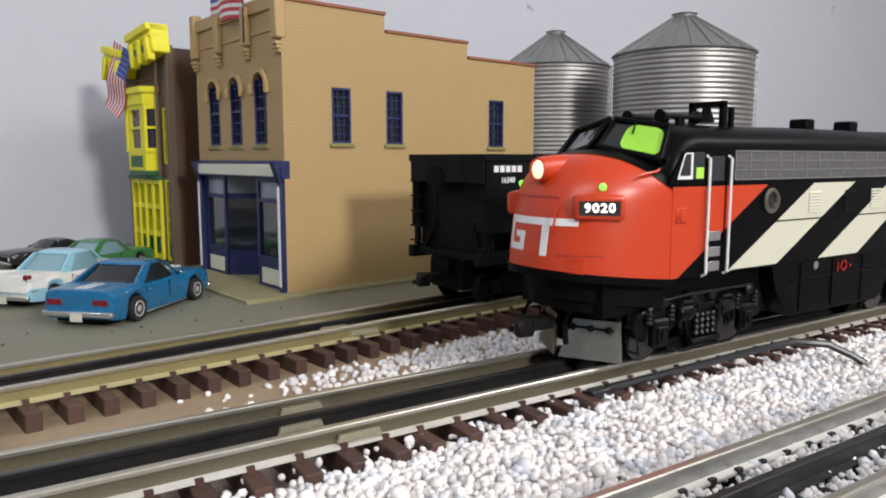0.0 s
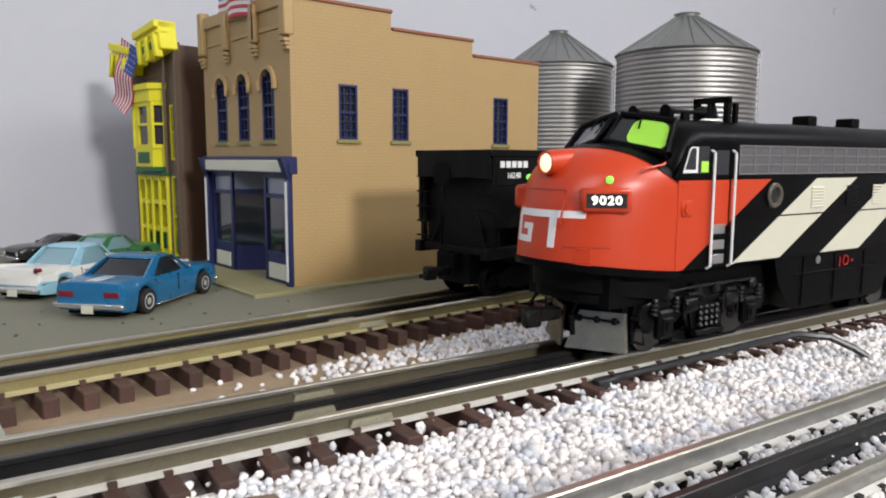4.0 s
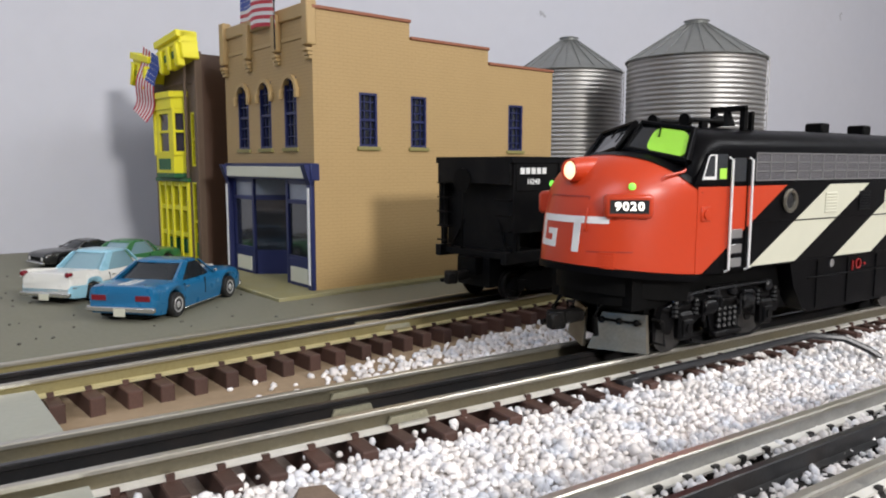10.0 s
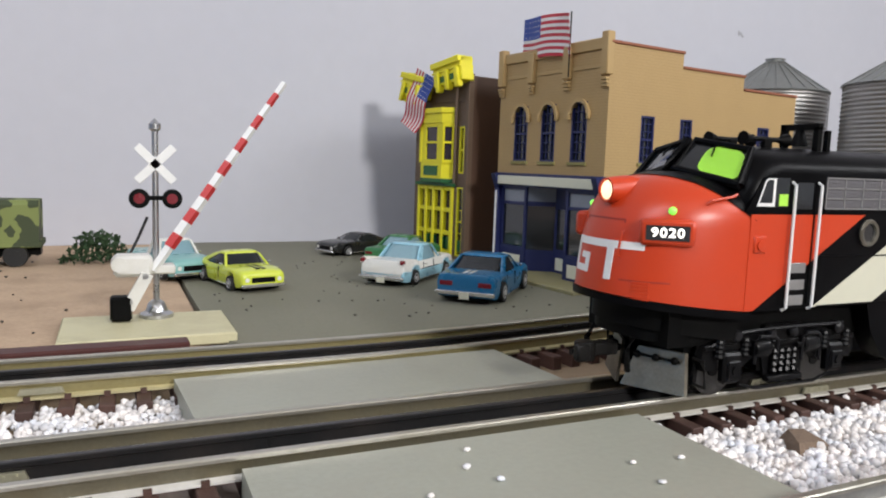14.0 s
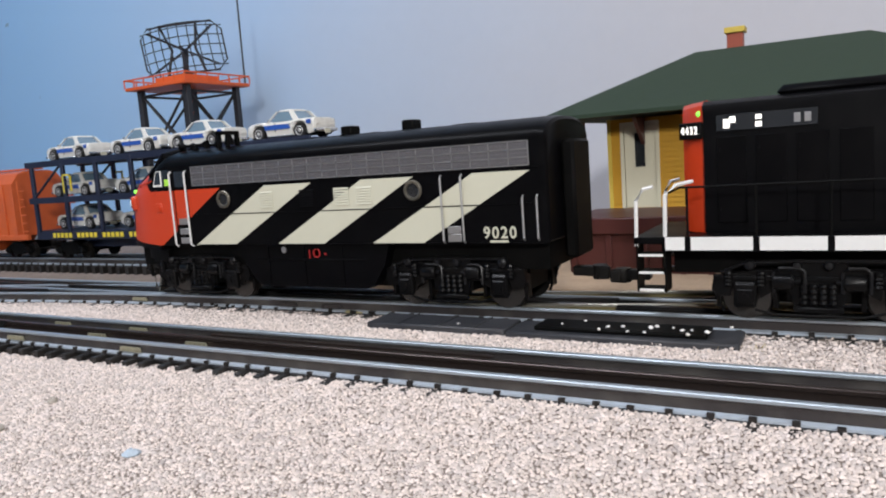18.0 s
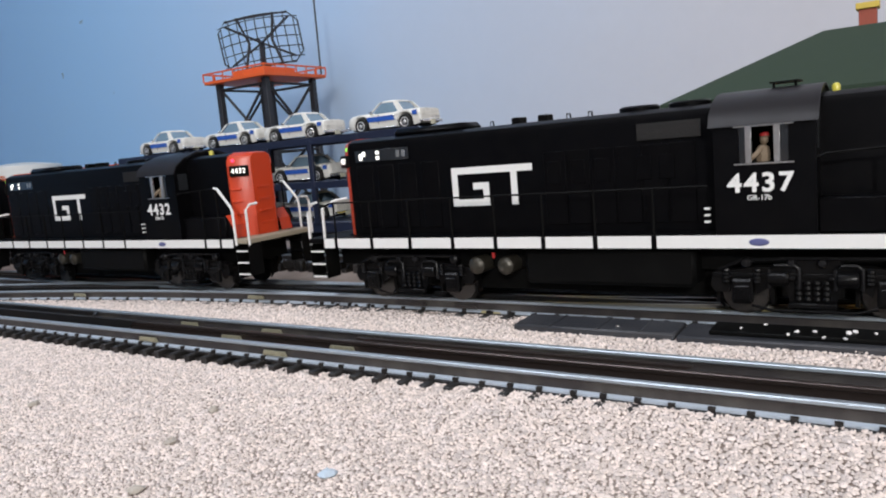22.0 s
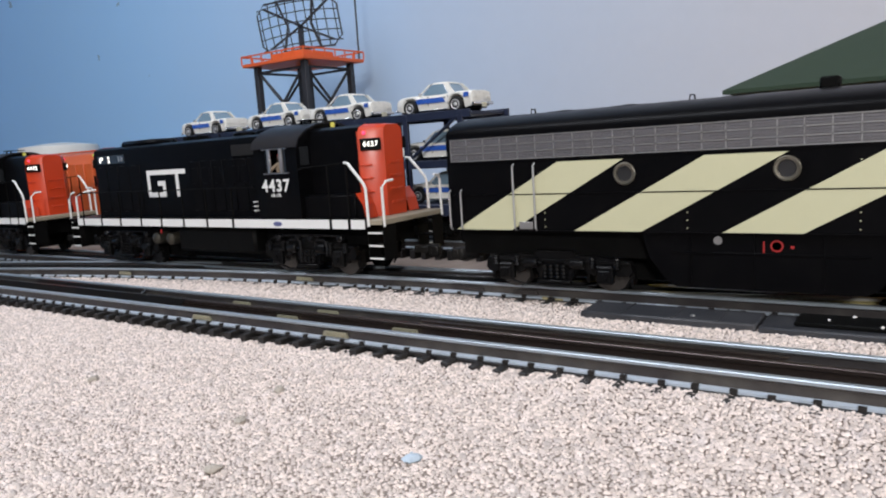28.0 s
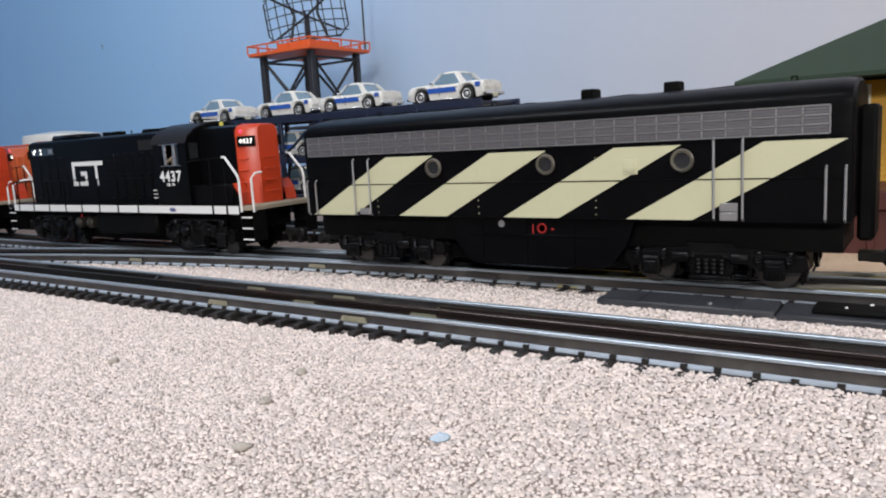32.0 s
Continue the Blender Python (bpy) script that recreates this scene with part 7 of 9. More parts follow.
def tan_store():
    t = thing("tan_store", pose(0.178, 0.458, 0.003, 0, 0, 6.66), "tan two-storey brick store with navy shopfront", "model building")
    D = 143.0
    side = [(37, 52.6, 103, 141), (83, 98, 103, 141), (186, 203, 102, 140)]
    part("side_wall", wall_with(side, 0, 240, {0: 194, 82: 182, 162: 170.5}, "y", 0, 4), TAN_BRICK, t, "tan painted brick side", 0)
    part("back_wall", Shape().box(236, 240, 4, D, 0, 170.5), TAN_BRICK, t)
    part("far_wall", wall_with([], 0, 240, {0: 194, 82: 182, 162: 170.5}, "y", D - 4, D), TAN_BRICK, t, "", 0)
    arch = [(100, 119.5, 102, 151), (61.8, 81, 102, 151), (22.8, 41.6, 102, 151)]
    part("front_wall", wall_with(arch, 4, D - 4, {0: 196}, "x", 0, 4, 88), TAN_BRICK, t, "tan painted brick front", 0)
    part("roof", Shape().box(4, 82, 4, D - 4, 178, 181).box(82, 162, 4, D - 4, 166, 169).box(162, 236, 4, D - 4, 155, 158), MATT_BLACK, t)
    for u0, u1, z in ((-0.5, 83, 194), (83, 163, 182), (163, 241, 170.5)):
        part("coping", Shape().box(u0, u1, -1.2, 5.2, z, z + 2.4, 0.4), COPING, t, "red-brown coping")
        part("coping", Shape().box(u0, u1, D - 5.2, D + 1.2, z, z + 2.4, 0.4), COPING, t, "red-brown coping")
    part("roof_vent", Shape().box(100, 118, 40, 60, 169, 188, 2), TAN_TRIM, t)
    for o in side:
        w = sash(t, o[0], o[1], o[2], o[3], "y", 0, 3.2, NAVY, 3, 6)
        part("curtain", Shape().box(o[0] + 1, o[1] - 1, 3.6, 4.2, o[2] + 1, o[2] + 18), CURTAIN, w)
    for o in arch:
        w = sash(t, o[0], o[1], o[2], o[3], "x", 0, 3.2, NAVY, 3, 6)
        mid, rad = (o[0] + o[1]) / 2, (o[1] - o[0]) / 2
        hood, fill = Shape(), Shape()
        pts = [(mid + (rad + 2.5) * math.cos(a), o[3] - rad + (rad + 2.5) * math.sin(a)) for a in np.linspace(0, math.pi, 13)]
        pin = [(mid + (rad - 0.2) * math.cos(a), o[3] - rad + (rad - 0.2) * math.sin(a)) for a in np.linspace(0, math.pi, 13)]
        hood.loft([[(-2.2, p[0], p[1]), (0.2, p[0], p[1]), (0.2, q[0], q[1]), (-2.2, q[0], q[1])] for p, q in zip(pts, pin)])
        for sd in (0, -1):
            y = pts[sd][0]
            hood.box(-3.0, 0, y - 1.5, y + 1.5, pts[sd][1] - 5, pts[sd][1] + 2, 0.4)
        part("arch_hood", hood, TAN_TRIM, w, "moulded arch hood")
        for k in (0, -1):
            q = pin[k][0]
            fill.prism([(q, o[3] - rad), (q, o[3] + 0.2), (mid, o[3] + 0.2)] + [p for p in (pin[6:0:-1] if k == 0 else pin[6:12])], "x", 0.3, 3.5)
        part("arch_fill", fill, TAN_BRICK, w)
    # parapet with brackets
    part("parapet", Shape().box(-2, 4, 0, D, 190, 199, 0.6), TAN_TRIM, t, "tan parapet")
    for y in (3, 48, 95, 139):
        b = Shape().box(-4.5, 3, y - 4, y + 4, 170, 203 if y in (3, 139) else 196, 0.8)
        for k in range(3):
            b.box(-4.5 + k, 0, y - 3.4, y + 3.4, 166 - k * 2.6, 168.2 - k * 2.6, 0.3)
        part("bracket", b, TAN_TRIM, t, "tan moulded bracket")
    for y0, y1 in ((8, 43), (53, 90), (100, 134)):
        part("frieze_panel", Shape().box(-0.9, 0.5, y0, y1, 176, 178.5, 0.2).box(-0.9, 0.5, y0, y0 + 2, 168, 178), TAN_TRIM, t)
    # shopfront
    part("fascia", Shape().box(-3, 4, -0.5, D + 0.5, 79, 91, 0.6), NAVY, t, "navy shop fascia")
    part("name_board", Shape().box(-4.2, -2.8, 6, D - 6, 80.5, 88.5, 0.3), SIGN_CREAM, t, "blank cream name board")
    for y in (0.5, D - 6.5):
        part("pilaster", Shape().box(-3, 6, y, y + 6, 0, 79, 0.5), NAVY, t, "navy pilaster")
        part("pilaster_face", Shape().box(-3.6, -2.8, y + 2, y + 4.4, 6, 74), WHITE_PAINT, t, "white pilaster strip")
        part("console", Shape().prism([(-8, 90), (0, 90), (0, 74), (-3, 76)], "y", y, y + 6), NAVY, t)
    for y0, y1, x0, x1 in ((7, 44, 0, 16), (98, D - 7, 0, 16)):
        for z0, z1, m, nm in ((0, 22, NAVY, "stall_riser"), (22, 24, NAVY, "rail"), (62, 65, NAVY, "transom"), (76, 79, NAVY, "head")):
            part(nm, Shape().box(1, 4, y0, y1, z0, z1, 0.2), m, t)
        part("riser_panel", Shape().box(0.3, 1.1, y0 + 6, y1 - 6, 5, 16), SIGN_CREAM, t, "cream riser panel")
        part("shop_window", Shape().box(2.5, 3.1, y0, y1, 24, 62), GLASS_DARK, t, "dark shop window")
        part("fanlight", Shape().box(2.5, 3.1, y0, y1, 65, 76), SHOP_LIGHT, t)
        part("mullion", Shape().box(0.8, 4, y0, y0 + 3, 0, 79), NAVY, t)
        part("mullion", Shape().box(0.8, 4, y1 - 3, y1, 0, 79), NAVY, t)
    for ya, yb in ((44, 60), (98, 82)):
        for z0, z1, m, nm in ((0, 22, NAVY, "stall_riser"), (22, 62, GLASS_DARK, "shop_window"), (62, 66, NAVY, "transom"), (66, 79, SHOP_LIGHT, "fanlight")):
            part(nm, Shape().add([(3, ya, z0), (22, yb, z0), (22, yb, z1), (3, ya, z1), (3, ya + 1.5, z0), (22, yb + 1.5, z0), (22, yb + 1.5, z1), (3, ya + 1.5, z1)], [(0, 1, 2, 3), (7, 6, 5, 4), (0, 4, 5, 1), (1, 5, 6, 2), (2, 6, 7, 3), (3, 7, 4, 0)]), m, t)
    d = part("door", Shape().box(22, 25, 60, 82, 0, 79, 0.3), NAVY, t, "navy shop door")
    part("door_glass", Shape().box(21.5, 22.1, 64, 78, 24, 60), GLASS_DARK, d)
    part("door_panel", Shape().box(21.5, 22.1, 64, 78, 5, 16), SIGN_CREAM, d, "cream door panel")
    part("slab", Shape().box(-34, 250, -10, D + 4, -3, 2.6, 0.5), SLAB, t, "olive base slab")
    part("shop_inside", Shape().box(40, 42, 6, D - 6, 3, 84), SHOP_BACK, t)


SHOP_LIGHT = mat("pale_fanlight", (0.22, 0.24, 0.28), 0.15, vary=0.2, bump=0)
SHOP_BACK = mat("shop_inside", (0.16, 0.15, 0.14), 0.8, vary=0.3, grain=150)
tan_store()
flag(pose(0.166, 0.5715, 0.196, 0, 0, -90), "stars and stripes standing on the tan store's parapet", 74, 35, 7, 2.4, pole=[(73, 1, -22), (73, 1, 30)])


def yellow_store():
    t = thing("yellow_store", pose(0.149, 0.638, 0.003, 0, 0, 10) @ Matrix.Diagonal((1, 1.28, 1, 1)), "narrow brown building with bright yellow trim", "model building")
    D = 76.0
    part("front_wall", wall_with([(6, 13, 88, 135), (5, 14, 4, 74), (18, 70, 4, 74), (22, 64, 80, 150)], 0, D, {0: 186}, "x", 0, 4), BROWN_BRICK, t, "brown painted front", 0)
    part("side_wall", Shape().box(4, 190, 0, 4, 0, 184), BROWN_SIDE, t, "chocolate brown side wall", 0)
    part("far_wall", Shape().box(4, 190, D - 4, D, 0, 184), BROWN_SIDE, t, "", 0)
    part("back_wall", Shape().box(190, 194, 0, D, 0, 184), BROWN_SIDE, t, "", 0)
    part("roof", Shape().box(4, 190, 4, D - 4, 176, 180), MATT_BLACK, t)
    part("corner_pier", Shape().box(-2, 3, 0, 4.5, 0, 180, 0.4), BROWN_BRICK, t)
    part("drain_pipe", Shape().tube([(-2.5, 16, 78), (-2.5, 16, 178)], 1.3, 8), BROWN_BRICK, t)
    sash(t, 6, 13, 88, 135, "x", 0, 2.5, YELLOW_TRIM, 1, 2, sill=False, label="yellow narrow window")
    sash(t, 5, 14, 4, 74, "x", 0, 2.5, YELLOW_TRIM, 1, 3, sill=False, label="yellow narrow door")
    part("green_panel", Shape().box(1, 3, 6, 13, 8, 20), GREEN_TRIM, t)
    # oriel bay
    bay = [(0, 20), (-9, 27), (-9, 57), (0, 64)]
    part("oriel_floor", Shape().prism(bay, "z", 78, 82), GREEN_TRIM, t, "green oriel base")
    part("oriel_panel", Shape().prism(bay, "z", 82, 98), YELLOW_TRIM, t, "yellow oriel panel")
    part("oriel_panel_inset", Shape().box(-9.6, -8.8, 32, 52, 85, 95), GREEN_TRIM, t, "dark green panel")
    part("oriel_top", Shape().prism([(0, 18.5), (-10.5, 26), (-10.5, 58), (0, 65.5)], "z", 139, 149), YELLOW_TRIM, t, "yellow oriel frieze")
    part("oriel_cornice", Shape().prism([(0, 17), (-12.5, 25), (-12.5, 59), (0, 67)], "z", 149, 154), YELLOW_TRIM, t, "yellow oriel cornice")
    part("oriel_glass", Shape().prism([(0, 21.5), (-7.5, 27.8), (-7.5, 56.2), (0, 62.5)], "z", 98, 140), OLD_GLASS, t, "dark oriel windows")
    for x, y, w in ((-9, 27, 7), (-9, 50, 7)):
        part("oriel_post", Shape().box(x, x + 2.5, y, y + w, 98, 140), YELLOW_TRIM, t)
    for z, hh in ((98, 3.5), (118, 2.2), (135, 4.5)):
        part("oriel_rail", Shape().prism([(-0.4, 19), (-9.3, 26), (-9.3, 58), (-0.4, 65), (-0.4, 62.5), (-7, 56), (-7, 28), (-0.4, 21.5)], "z", z, z + hh), YELLOW_TRIM, t)
    for p, q in (((-0.6, 20), (-8.6, 26.4)), ((-0.6, 64), (-8.6, 57.6))):
        for k in (0.0, 1.0):
            x, y = p[0] + (q[0] - p[0]) * k, p[1] + (q[1] - p[1]) * k
            part("oriel_post", Shape().box(x - 1.2, x + 1.2, y - 1.4, y + 1.4, 98, 140), YELLOW_TRIM, t)
    # shopfront
    part("shop_glass", Shape().box(3, 3.8, 18, 70, 4, 74), OLD_GLASS, t, "dark shop windows")
    for y in (18, 31, 44, 55, 66):
        part("shop_post", Shape().box(-2, 3, y, y + 3.0, 4, 74), YELLOW_TRIM, t, "yellow shopfront post")
    for z in (4, 24, 48, 70):
        part("shop_rail", Shape().box(-1.2, 3, 18, 69, z, z + 4), YELLOW_TRIM, t, "yellow shopfront rail")
    for y in (21.5, 30.5, 43.5, 52.5):
        part("shop_panel", Shape().box(-0.8, 2.8, y, y + 5, 9, 22), GREEN_TRIM, t, "dark green panel")
    part("shop_cornice", Shape().box(-3.5, 3, 16, 72, 74.2, 77.5, 0.4), GREEN_TRIM, t)
    # broken cornice, its middle piece missing
    for y0, y1, lean, z in ((-2, 36, -9, 179), (56, 90, 15, 163)):
        m = Matrix.Rotation(radians(lean), 4, "X")
        c = Shape().box(-14, 2, 0, y1 - y0, 0, 24, 1.0).box(-17, 2, 0, y1 - y0, 18, 24, 0.6).box(-15.5, 2, 0, y1 - y0, 13, 15, 0.4)
        for k in range(3):
            y = (y1 - y0) * (k + 0.2) / 3
            c.box(-17, -10, y, y + 5, -6, 14, 0.8)
        o = part("cornice", c.moved(Matrix.Translation((0, y0, z)) @ m), YELLOW_TRIM, t, "bright yellow moulded cornice")
        for k in range(2):
            y = (y1 - y0) * (k + 0.72) / 3
            part("cornice_vent", Shape().box(-14.4, -13.6, y, y + 6, 3, 9).moved(Matrix.Translation((0, y0, z)) @ m), GREEN_TRIM, o)
    part("frieze", Shape().box(-1, 1, 4, D - 4, 160, 163).box(-1, 1, 4, D - 4, 176, 178), BROWN_BRICK, t)


BROWN_SIDE = mat("chocolate_paint", (0.085, 0.045, 0.028), 0.45, vary=0.1, grain=150, bump=0.05)
OLD_GLASS = mat("dusky_glass", (0.045, 0.035, 0.045), 0.15, vary=0.3, grain=120, bump=0)
yellow_store()
u = Vector((-0.10, 0.42, -0.90)).normalized()
v = (Vector((0.30, -0.93, -0.10)) - u * u.dot(Vector((0.30, -0.93, -0.10)))).normalized()
hang = Matrix((u, v.cross(u), v)).transposed().to_4x4()
hang.translation = (0.120, 0.708, 0.199)
flag(hang, "stars and stripes draped over the broken yellow cornice", 62, 31, 3, 2.2, name="flag")


def silo(x, y, r, eave, top, label, ladder_at):
    t = thing("grain_silo", pose(x, y, 0.0), label, "silo", "corrugated grain silos")
    n = int(eave / 5.2)
    prof = []
    for i in range(n * 4 + 1):
        z = eave * i / (n * 4)
        prof.append((r + 0.75 * math.sin(math.pi * 2 * i / 4), z))
    part("wall", Shape().lathe(prof, n=64), GALV, t, "corrugated galvanised wall", 60)
    part("roof", Shape().lathe([(r + 2.2, eave - 1.0), (r + 2.6, eave), (r * 0.16, top - 5), (r * 0.14, top - 4.5)], n=48), GALV_ROOF, t, "conical sheet roof", 25)
    part("cap", Shape().lathe([(r * 0.16, top - 6), (r * 0.17, top - 1), (r * 0.19, top - 1), (r * 0.15, top), (0.4, top + 0.6)], n=24), GALV_ROOF, t)
    for i in range(24):
        a = 2 * math.pi * i / 24
        p0 = ((r + 2.4) * math.cos(a), (r + 2.4) * math.sin(a), eave + 0.6)
        p1 = (r * 0.17 * math.cos(a), r * 0.17 * math.sin(a), top - 4.2)
        part("roof_rib", Shape().tube([p0, p1], 0.55, 5), GALV_ROOF, t)
    a = radians(ladder_at)
    ca, sa = math.cos(a), math.sin(a)
    l = part("ladder", Shape().tube([((r + 6) * ca - 4 * sa, (r + 6) * sa + 4 * ca, 4), ((r + 6) * ca - 4 * sa, (r + 6) * sa + 4 * ca, eave + 4)], 0.6, 6).tube([((r + 6) * ca + 4 * sa, (r + 6) * sa - 4 * ca, 4), ((r + 6) * ca + 4 * sa, (r + 6) * sa - 4 * ca, eave + 4)], 0.6, 6), GALV, t, "steel ladder")
    for i in range(int(eave / 8)):
        z = 8 + i * 8
        part("rung", Shape().tube([((r + 6) * ca - 4 * sa, (r + 6) * sa + 4 * ca, z), ((r + 6) * ca + 4 * sa, (r + 6) * sa - 4 * ca, z)], 0.5, 5), GALV, l)


GALV = mat("galvanised_sheet", (0.36, 0.35, 0.335), 0.42, 0.8, vary=0.12, grain=120, bump=0.03, stain=(0.28, 0.25, 0.21), stain_amount=0.4)
GALV_ROOF = mat("dull_roof_sheet", (0.30, 0.31, 0.30), 0.45, 0.7, vary=0.12, grain=200, bump=0.04, stain=(0.20, 0.20, 0.18), stain_amount=0.4)
silo(0.653, 0.722, 69, 212, 259, "galvanised corrugated grain silo with conical roof", -28)
silo(0.688, 0.548, 76, 211, 257, "large galvanised corrugated grain silo with ladder", -38)


def station():
    t = thing("railway_station", pose(-0.722, 0.54, 0.0), "yellow clapboard station with hipped green roof", "model building")
    x0, x1, y0, y1, h = -128, 128, -78, 70, 114
    ops = [(-116, -90, 40, 108), (95, 123, 55, 105), (-30, 2, 40, 108), (40, 68, 55, 105)]
    part("front_wall", wall_with(ops, x0, x1, {x0: h}, "y", y0, y0 + 4, 36), STATION_YELLOW, t, "yellow front wall", 0)
    part("end_wall", wall_with([(-45, -20, 55, 105)], y0, y1, {y0: h}, "x", x0, x0 + 4, 36), STATION_YELLOW, t, "yellow end wall", 0)
    part("end_wall", wall_with([(-30, 0, 55, 105)], y0, y1, {y0: h}, "x", x1 - 4, x1, 36), STATION_YELLOW, t, "yellow end wall", 0)
    part("back_wall", Shape().box(x0, x1, y1 - 4, y1, 36, h), STATION_YELLOW, t)
    part("wainscot", Shape().box(x0 - 0.6, x1 + 0.6, y0 - 0.6, y1 + 0.6, 0, 38, 0.4), MAROON, t, "maroon lower wall")
    for i in range(18):
        z = 40 + i * 4.1
        for u0, u1 in ((x0, -116), (-90, -30), (2, 40), (68, 95), (123, x1)):
            part("clapboard", Shape().prism([(y0 - 1.0, z), (y0, z), (y0, z + 4), (y0 - 0.25, z + 4)], "x", u0 + 1.5, u1 - 1.5), STATION_YELLOW, t)
        for xx, sd in ((x0, -1), (x1, 1)):
            part("clapboard", Shape().prism([(xx + sd * 1.0, z), (xx, z), (xx, z + 4), (xx + sd * 0.25, z + 4)], "y", y0 + 1.5, y1 - 1.5), STATION_YELLOW, t)
    for x in (x0, x1):
        part("corner_board", Shape().box(x - 1.6, x + 1.6, y0 - 1.6, y0 + 1.6, 36, h), STATION_TRIM, t)
    for o in ops:
        if o[2] < 50:
            d = part("door", Shape().box(o[0], o[1], y0 + 0.5, y0 + 3, o[2], o[3], 0.3), STATION_WHITE, t, "cream panelled door")
            part("door_glass", Shape().box(o[0] + 9, o[1] - 9, y0 - 0.2, y0 + 0.6, o[2] + 34, o[3] - 6), GLASS_DARK, d)
            part("door_frame", Shape().box(o[0] - 3, o[0], y0 - 1.2, y0 + 2, o[2], o[3] + 3).box(o[1], o[1] + 3, y0 - 1.2, y0 + 2, o[2], o[3] + 3).box(o[0], o[1], y0 - 1.2, y0 + 2, o[3], o[3] + 3), STATION_WHITE, d)
        else:
            sash(t, o[0], o[1], o[2], o[3], "y", y0 - 1.0, 2.8, STATION_WHITE, 4, 4, sill=False, label="cream sash window")
    part("roof", Shape().add([(-173, -120, 116), (173, -120, 116), (173, 112, 116), (-173, 112, 116), (-70, -2, 169), (62, -2, 169), (-173, -120, 119), (173, -120, 119), (173, 112, 119), (-173, 112, 119)], [(3, 2, 1, 0), (0, 1, 7, 6), (1, 2, 8, 7), (2, 3, 9, 8), (3, 0, 6, 9), (6, 7, 5, 4), (8, 9, 4, 5), (7, 8, 5), (9, 6, 4)]), ROOF_GREEN, t, "dark green hipped roof", 0)
    for x in range(-150, 160, 50):
        part("eave_bracket", Shape().prism([(y0, 114), (y0 - 30, 114), (y0, 92)], "x", x - 1.5, x + 1.5), MAROON, t, "maroon eave bracket")
    c = part("chimney", Shape().box(-46, -33, 12, 25, 150, 183, 0.5), CHIMNEY, t, "red brick chimney")
    part("chimney_cap", Shape().box(-48, -31, 10, 27, 183, 188, 0.5), STATION_TRIM, c, "yellow chimney cap")


STATION_YELLOW = mat("station_yellow", (0.484, 0.252, 0.009), 0.55, vary=0.06, grain=400, bump=0.05, stain_amount=0.1)
STATION_TRIM = mat("station_ochre", (0.60, 0.44, 0.07), 0.55, vary=0.06, bump=0.05)
STATION_WHITE = mat("station_cream", (0.62, 0.59, 0.45), 0.5, vary=0.05, bump=0.04)
MAROON = mat("maroon_paint", (0.065, 0.015, 0.012), 0.45, vary=0.12, grain=300, bump=0.06)
ROOF_GREEN = mat("green_shingle_paper", (0.021, 0.040, 0.023), 0.9, vary=0.14, grain=700, bump=0.35, stain=(0.033, 0.055, 0.033), stain_amount=0.4)
CHIMNEY = brick_paint("chimney_brick", (0.32, 0.07, 0.04))
station()
p = thing("loading_dock", pose(-0.80, 0.40, 0.0), "maroon wooden loading dock before the station", "platform")
part("deck", Shape().box(-58, 48, -38, 40, 30, 42, 0.8), MAROON, p, "maroon deck")
part("dock_front", Shape().box(-56, 46, -34, 38, 0, 30, 0.5), MAROON, p)
for x in (-54, -28, -2, 24, 42):
    part("post", Shape().box(x, x + 4, -36, -33, 0, 30, 0.3), MAROON, p)
p = thing("station_platform", pose(-0.655, 0.425, 0.0), "low maroon wooden station platform", "platform")
part("deck", Shape().box(-92, 95, -32, 34, 12, 20, 0.8), MAROON, p)
part("edge_board", Shape().box(-90, 93, -30, 32, 0, 12, 0.5), MAROON, p)


# Taupe of the shed's east side, with its shade put into the colour.
SHED_SHADED = mat("shaded_taupe_boards", (0.26, 0.235, 0.215), 0.7, vary=0.1, bump=0.08)


